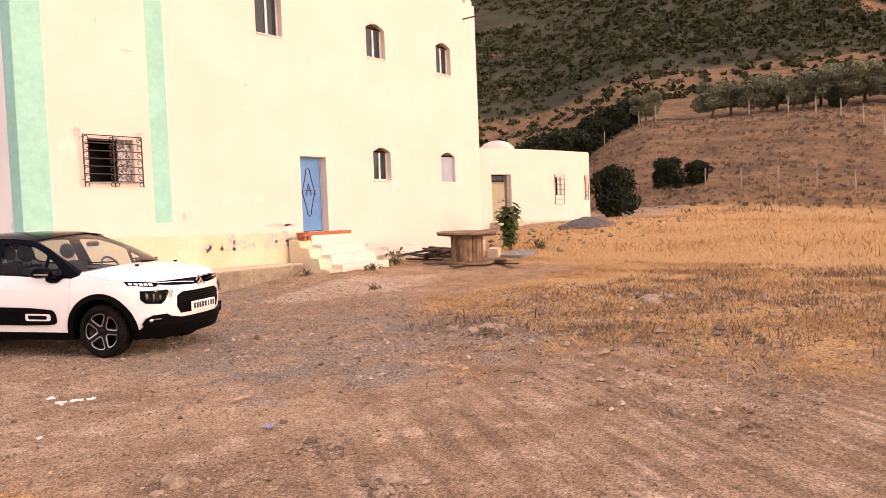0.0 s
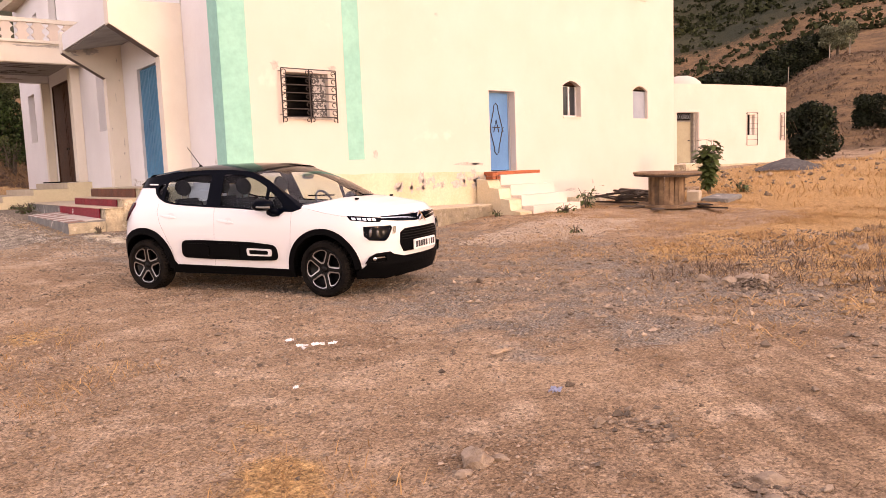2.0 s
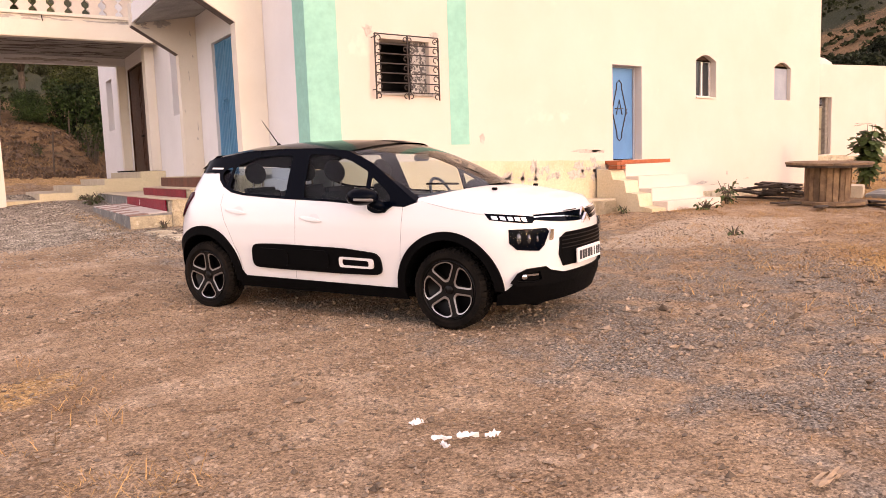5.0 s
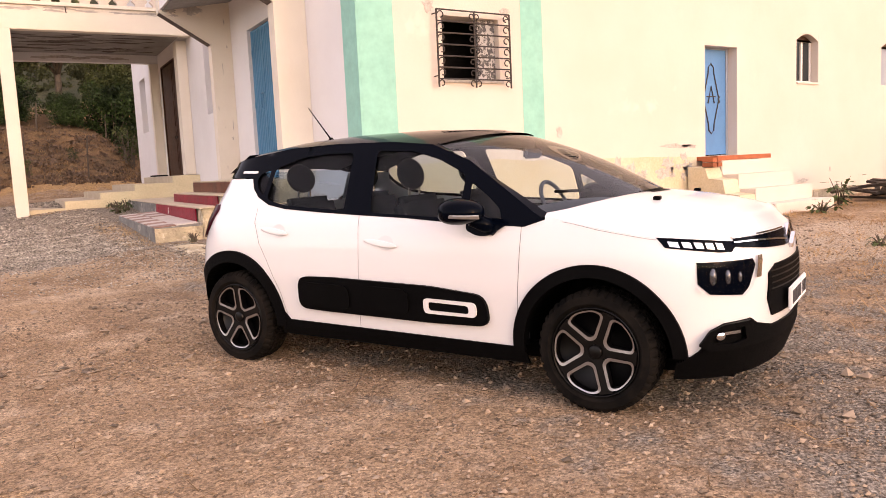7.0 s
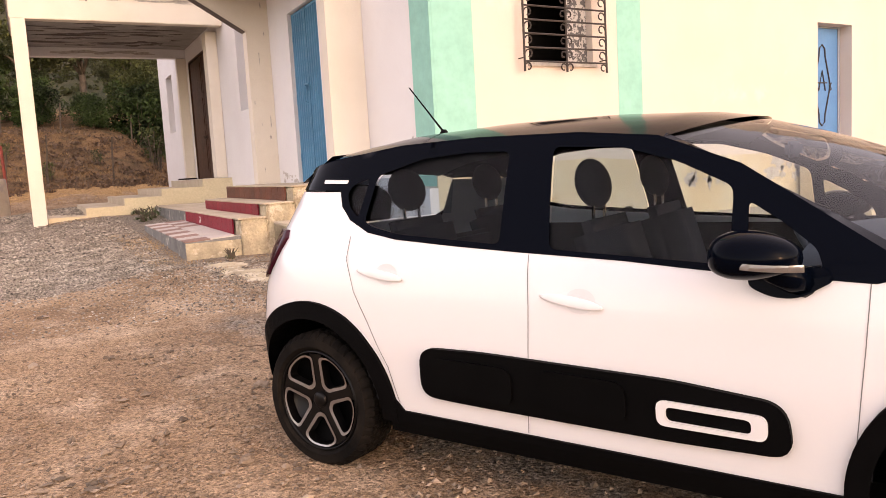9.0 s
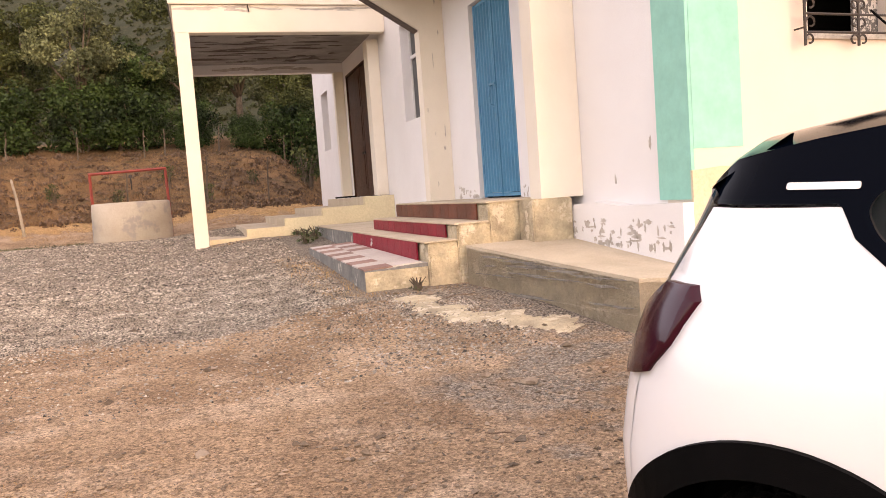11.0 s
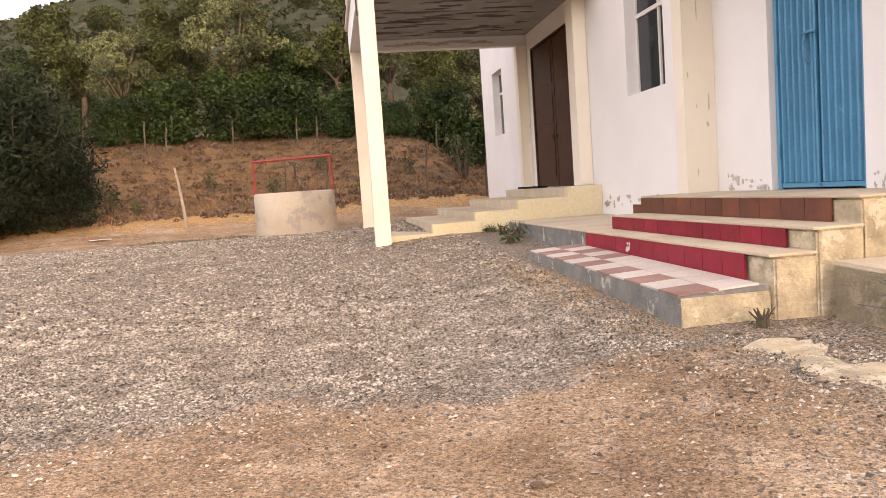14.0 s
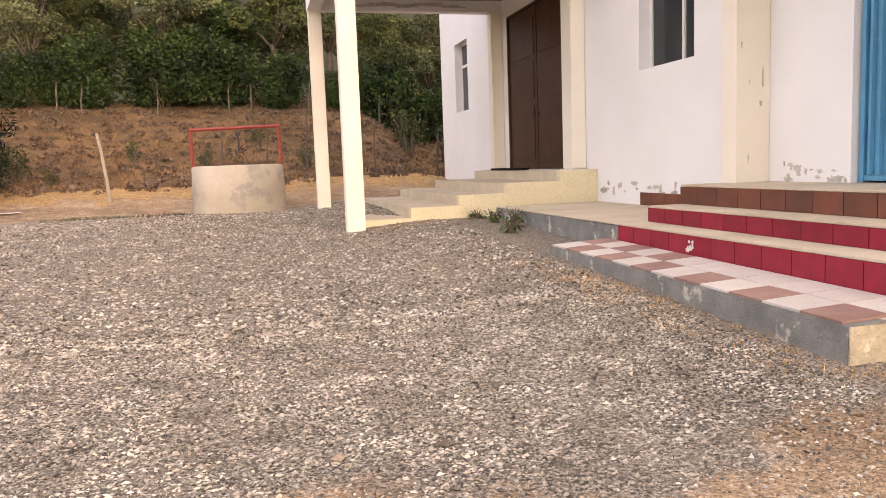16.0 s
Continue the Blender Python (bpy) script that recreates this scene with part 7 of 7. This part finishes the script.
clear = lambda x, y: 0.0 if (x > 4.15 + 0.066 * (y - 16) and y > 16.1) or (x > 5.4 and y > 13.4) else 1.0
sow(85000, -3.0, 5.0, 13.8, 19.0, lambda x, y: clear(x, y) * max(0.08, gravel_at(x, y)), 0.0055, 0.0155)
sow(62000, -7.0, 5.6, 18.6, 29.5, lambda x, y: clear(x, y) * gravel_at(x, y), 0.009, 0.024, 1.6)
scatter_stones("gravel", pts, sizes, 6, NM["pebble"], "loose grey and white gravel spread before the steps")
pts, sizes = [], []
sow(30000, 1.0, 13.0, 4.5, 13.3, lambda x, y: 0.2 + 0.8 * gravel_at(x, y), 0.005, 0.022)
sow(38000, -2.0, 7.0, 1.0, 15.5, lambda x, y: clear(x, y) * max(0.08, min(1.0, 0.45 + 1.3 * noise.noise((x * 0.8, y * 0.8, 4.4)))), 0.004, 0.017)
sow(2500, 5.0, 14.0, 1.0, 8.0, lambda x, y: 0.5, 0.012, 0.05)
scatter_stones("pebbles", pts, sizes, 8, NM["earth"], "small earthy pebbles over the bare yard")
pts, sizes = [], []
sow(1300, -3.0, 12.0, 2.0, 16.5, lambda x, y: clear(x, y) * max(0.05, min(1.0, 0.3 + 1.6 * noise.noise((x * 0.9, y * 0.9, 8.4)))), 0.012, 0.040)
sow(220, 7.0, 14.0, 2.0, 7.0, lambda x, y: 0.6, 0.03, 0.10)
sow(160, 20.0, 36.0, 10.0, 16.3, lambda x, y: 0.6, 0.05, 0.16)
for hx, hy, rx, n, top in ((7.6, 4.95, 0.26, 420, 0.10), (3.45, 3.54, 0.22, 70, 0.0), (3.12, 2.72, 0.16, 50, 0.0), (10.6, 4.0, 0.5, 120, 0.03), (5.4, 8.3, 0.3, 40, 0.0), (2.6, 10.9, 0.3, 50, 0.0)):
    for _ in range(n):
        x, y = hx + rx * rs.normal() * 0.6, hy + rx * rs.normal() * 0.6
        d = math.hypot(x - hx, y - hy) / rx
        sz_ = 0.010 + 0.022 * rs.random() ** 2
        pts.append((x, y, height(x, y) + top * max(0.0, 1 - d) * rs.random() + 0.3 * sz_))
        sizes.append(sz_)
scatter_stones("scattered_stones", pts, sizes, 7, NM["stone"], "pale stones scattered over the earth")


def grass(name, pts, lens, seed, material, label, lie=0.5, w=0.006):
    """Bent two-part blades, joined."""
    rs = np.random.RandomState(seed)
    n = len(pts)
    p, L = np.array(pts), np.array(lens)[:, None]
    a = rs.random(n) * 6.283
    d = np.stack((np.cos(a), np.sin(a), np.zeros(n)), 1)
    s = np.stack((-np.sin(a), np.cos(a), np.zeros(n)), 1) * w * (0.6 + 0.8 * rs.random((n, 1))) * (0.5 + L / 0.3)
    up = np.array((0, 0, 1.0))
    tilt = (lie + (1 - lie) * 0.6 * rs.random(n))[:, None]
    m = p + (d * tilt + up * np.sqrt(np.maximum(0.02, 1 - tilt ** 2))) * L * 0.55
    t = m + (d * np.minimum(1.0, tilt + 0.3) + up * 0.25) * L * 0.45
    v = np.stack((p - s, p + s, m + s * 0.7, m - s * 0.7, t), 1).reshape(-1, 3)
    k = 5 * np.arange(n)
    faces = [(i, i + 1, i + 2, i + 3) for i in k.tolist()] + [(i + 3, i + 2, i + 4) for i in k.tolist()]
    me = bpy.data.meshes.new(name)
    me.from_pydata(v.tolist(), [], faces)
    me.materials.append(material)
    return tagged(new(name, me), label, "grass", kind="stuff")


def tufts(n, per, x0, x1, y0, y1, want, l0, l1, spread):
    P, L = [], []
    k = tries = 0
    while k < n and tries < 15 * n:
        tries += 1
        x, y = rs.uniform(x0, x1), rs.uniform(y0, y1)
        if rs.random() > want(x, y):
            continue
        k += 1
        z = height(x, y)
        ln = l0 + (l1 - l0) * rs.random() ** 1.5
        q = rs.normal(size=(per, 2)) * spread
        for i in range(per):
            P.append((x + q[i, 0], y + q[i, 1], z - 0.005))
            L.append(ln * (0.5 + 0.7 * rs.random()))
    return P, L


patchy = lambda x, y, f=0.5: max(0.0, min(1.0, 0.5 + 2.2 * noise.noise((x * f, y * f, 9.1))))
P1, L1 = tufts(13000, 8, 4.5, 19.0, 0.2, 13.2, lambda x, y: (0.12 * smooth01(4.5, 8, x) + straw_at(x, y)) * max(0.03, patchy(x, y, 0.8)) * (0 if y > 12.6 and x < 15 else 1), 0.06, 0.20, 0.10)
grass("dry_grass", P1, L1, 12, NM["straw"], "flattened golden dry grass at the edge of the yard", 0.84, 0.0032)
P2, L2 = tufts(9000, 8, 17.0, 58.0, -12.0, 14.5, lambda x, y: straw_at(x, y) * max(0.3, patchy(x, y, 0.3)) * smooth01(16, 24, x + 3 * noise.noise((x * 0.4, y * 0.4, 4))), 0.08, 0.36, 0.28)
grass("field_grass", P2, L2, 13, NM["gold"], "knee-high golden dry grass in the field", 0.5, 0.006)
P3, L3 = tufts(1500, 12, -4.0, 2.2, 2.0, 9.4, lambda x, y: straw_at(x, y) * patchy(x, y, 0.6), 0.05, 0.16, 0.09)
Q, K = tufts(1500, 10, -12.0, 11.0, 31.0, 45.0, lambda x, y: patchy(x, y, 0.35), 0.10, 0.34, 0.14)
P3, L3 = P3 + Q, L3 + K
for a, b_, c, d_, n in ((12.0, 15.2, 12.0, 12.5, 60), (4.0, 4.4, 16.2, 20.0, 150), (10.0, 12.6, 13.1, 13.35, 40), (3.4, 5.6, 23.5, 23.8, 40), (-6, 3, 28.8, 30.5, 120), (4.2, 5.4, 15.9, 16.2, 20), (1.5, 5.0, 12.5, 15.5, 30), (15.2, 18.0, 13.2, 13.9, 40)):
    Q, K = tufts(n, 12, a, b_, c, d_, lambda x, y: 0.7, 0.03, 0.10, 0.07)
    P3, L3 = P3 + Q, L3 + K
grass("edge_grass", P3, L3, 14, NM["straw"], "thin dry grass along walls and slopes", 0.62, 0.0026)
P4, L4 = tufts(2300, 10, 7.3, 18.0, -2.0, 6.2, lambda x, y: max(0.1, patchy(x + 5, y, 1.0)), 0.06, 0.28, 0.10)
grass("dead_weeds", P4, L4, 15, NM["twig"], "brown dead weeds standing in the field", 0.45, 0.003)
P5, L5 = tufts(6500, 4, -3.5, 14.0, 1.0, 10.5, lambda x, y: max(0.06, patchy(x, y, 0.55)) * (0.35 if 2 < x < 5 and y > 6 else 1.0), 0.04, 0.14, 0.08)
grass("straw_litter", P5, L5, 16, NM["brown"], "loose straw strewn over the yard", 0.97, 0.0034)
P8, L8 = tufts(90, 10, -1.6, 1.1, 29.2, 29.9, lambda x, y: 1.0, 0.05, 0.16, 0.09)
grass("green_grass", P8, L8, 19, NM["leaf2"], "thin strip of green grass beside the well", 0.4, 0.004)
Q6, K6 = tufts(2600, 9, -13.0, 12.0, 34.0, 45.5, lambda x, y: max(0.15, patchy(x, y, 0.5)), 0.10, 0.32, 0.16)
grass("slope_grass", Q6, K6, 17, NM["brown"], "brown dry grass on the slope below the trees", 0.4, 0.006)
Q7, K7 = tufts(6000, 7, 44.0, 112.0, -14.0, 60.0, lambda x, y: max(0.1, patchy(x, y, 0.2)) if x * 0.94 + y * 0.34 > 46 else 0, 0.2, 0.55, 0.35)
grass("hill_grass", Q7, K7, 18, NM["twig"], "brown dry grass over the eastern hillside", 0.4, 0.014)
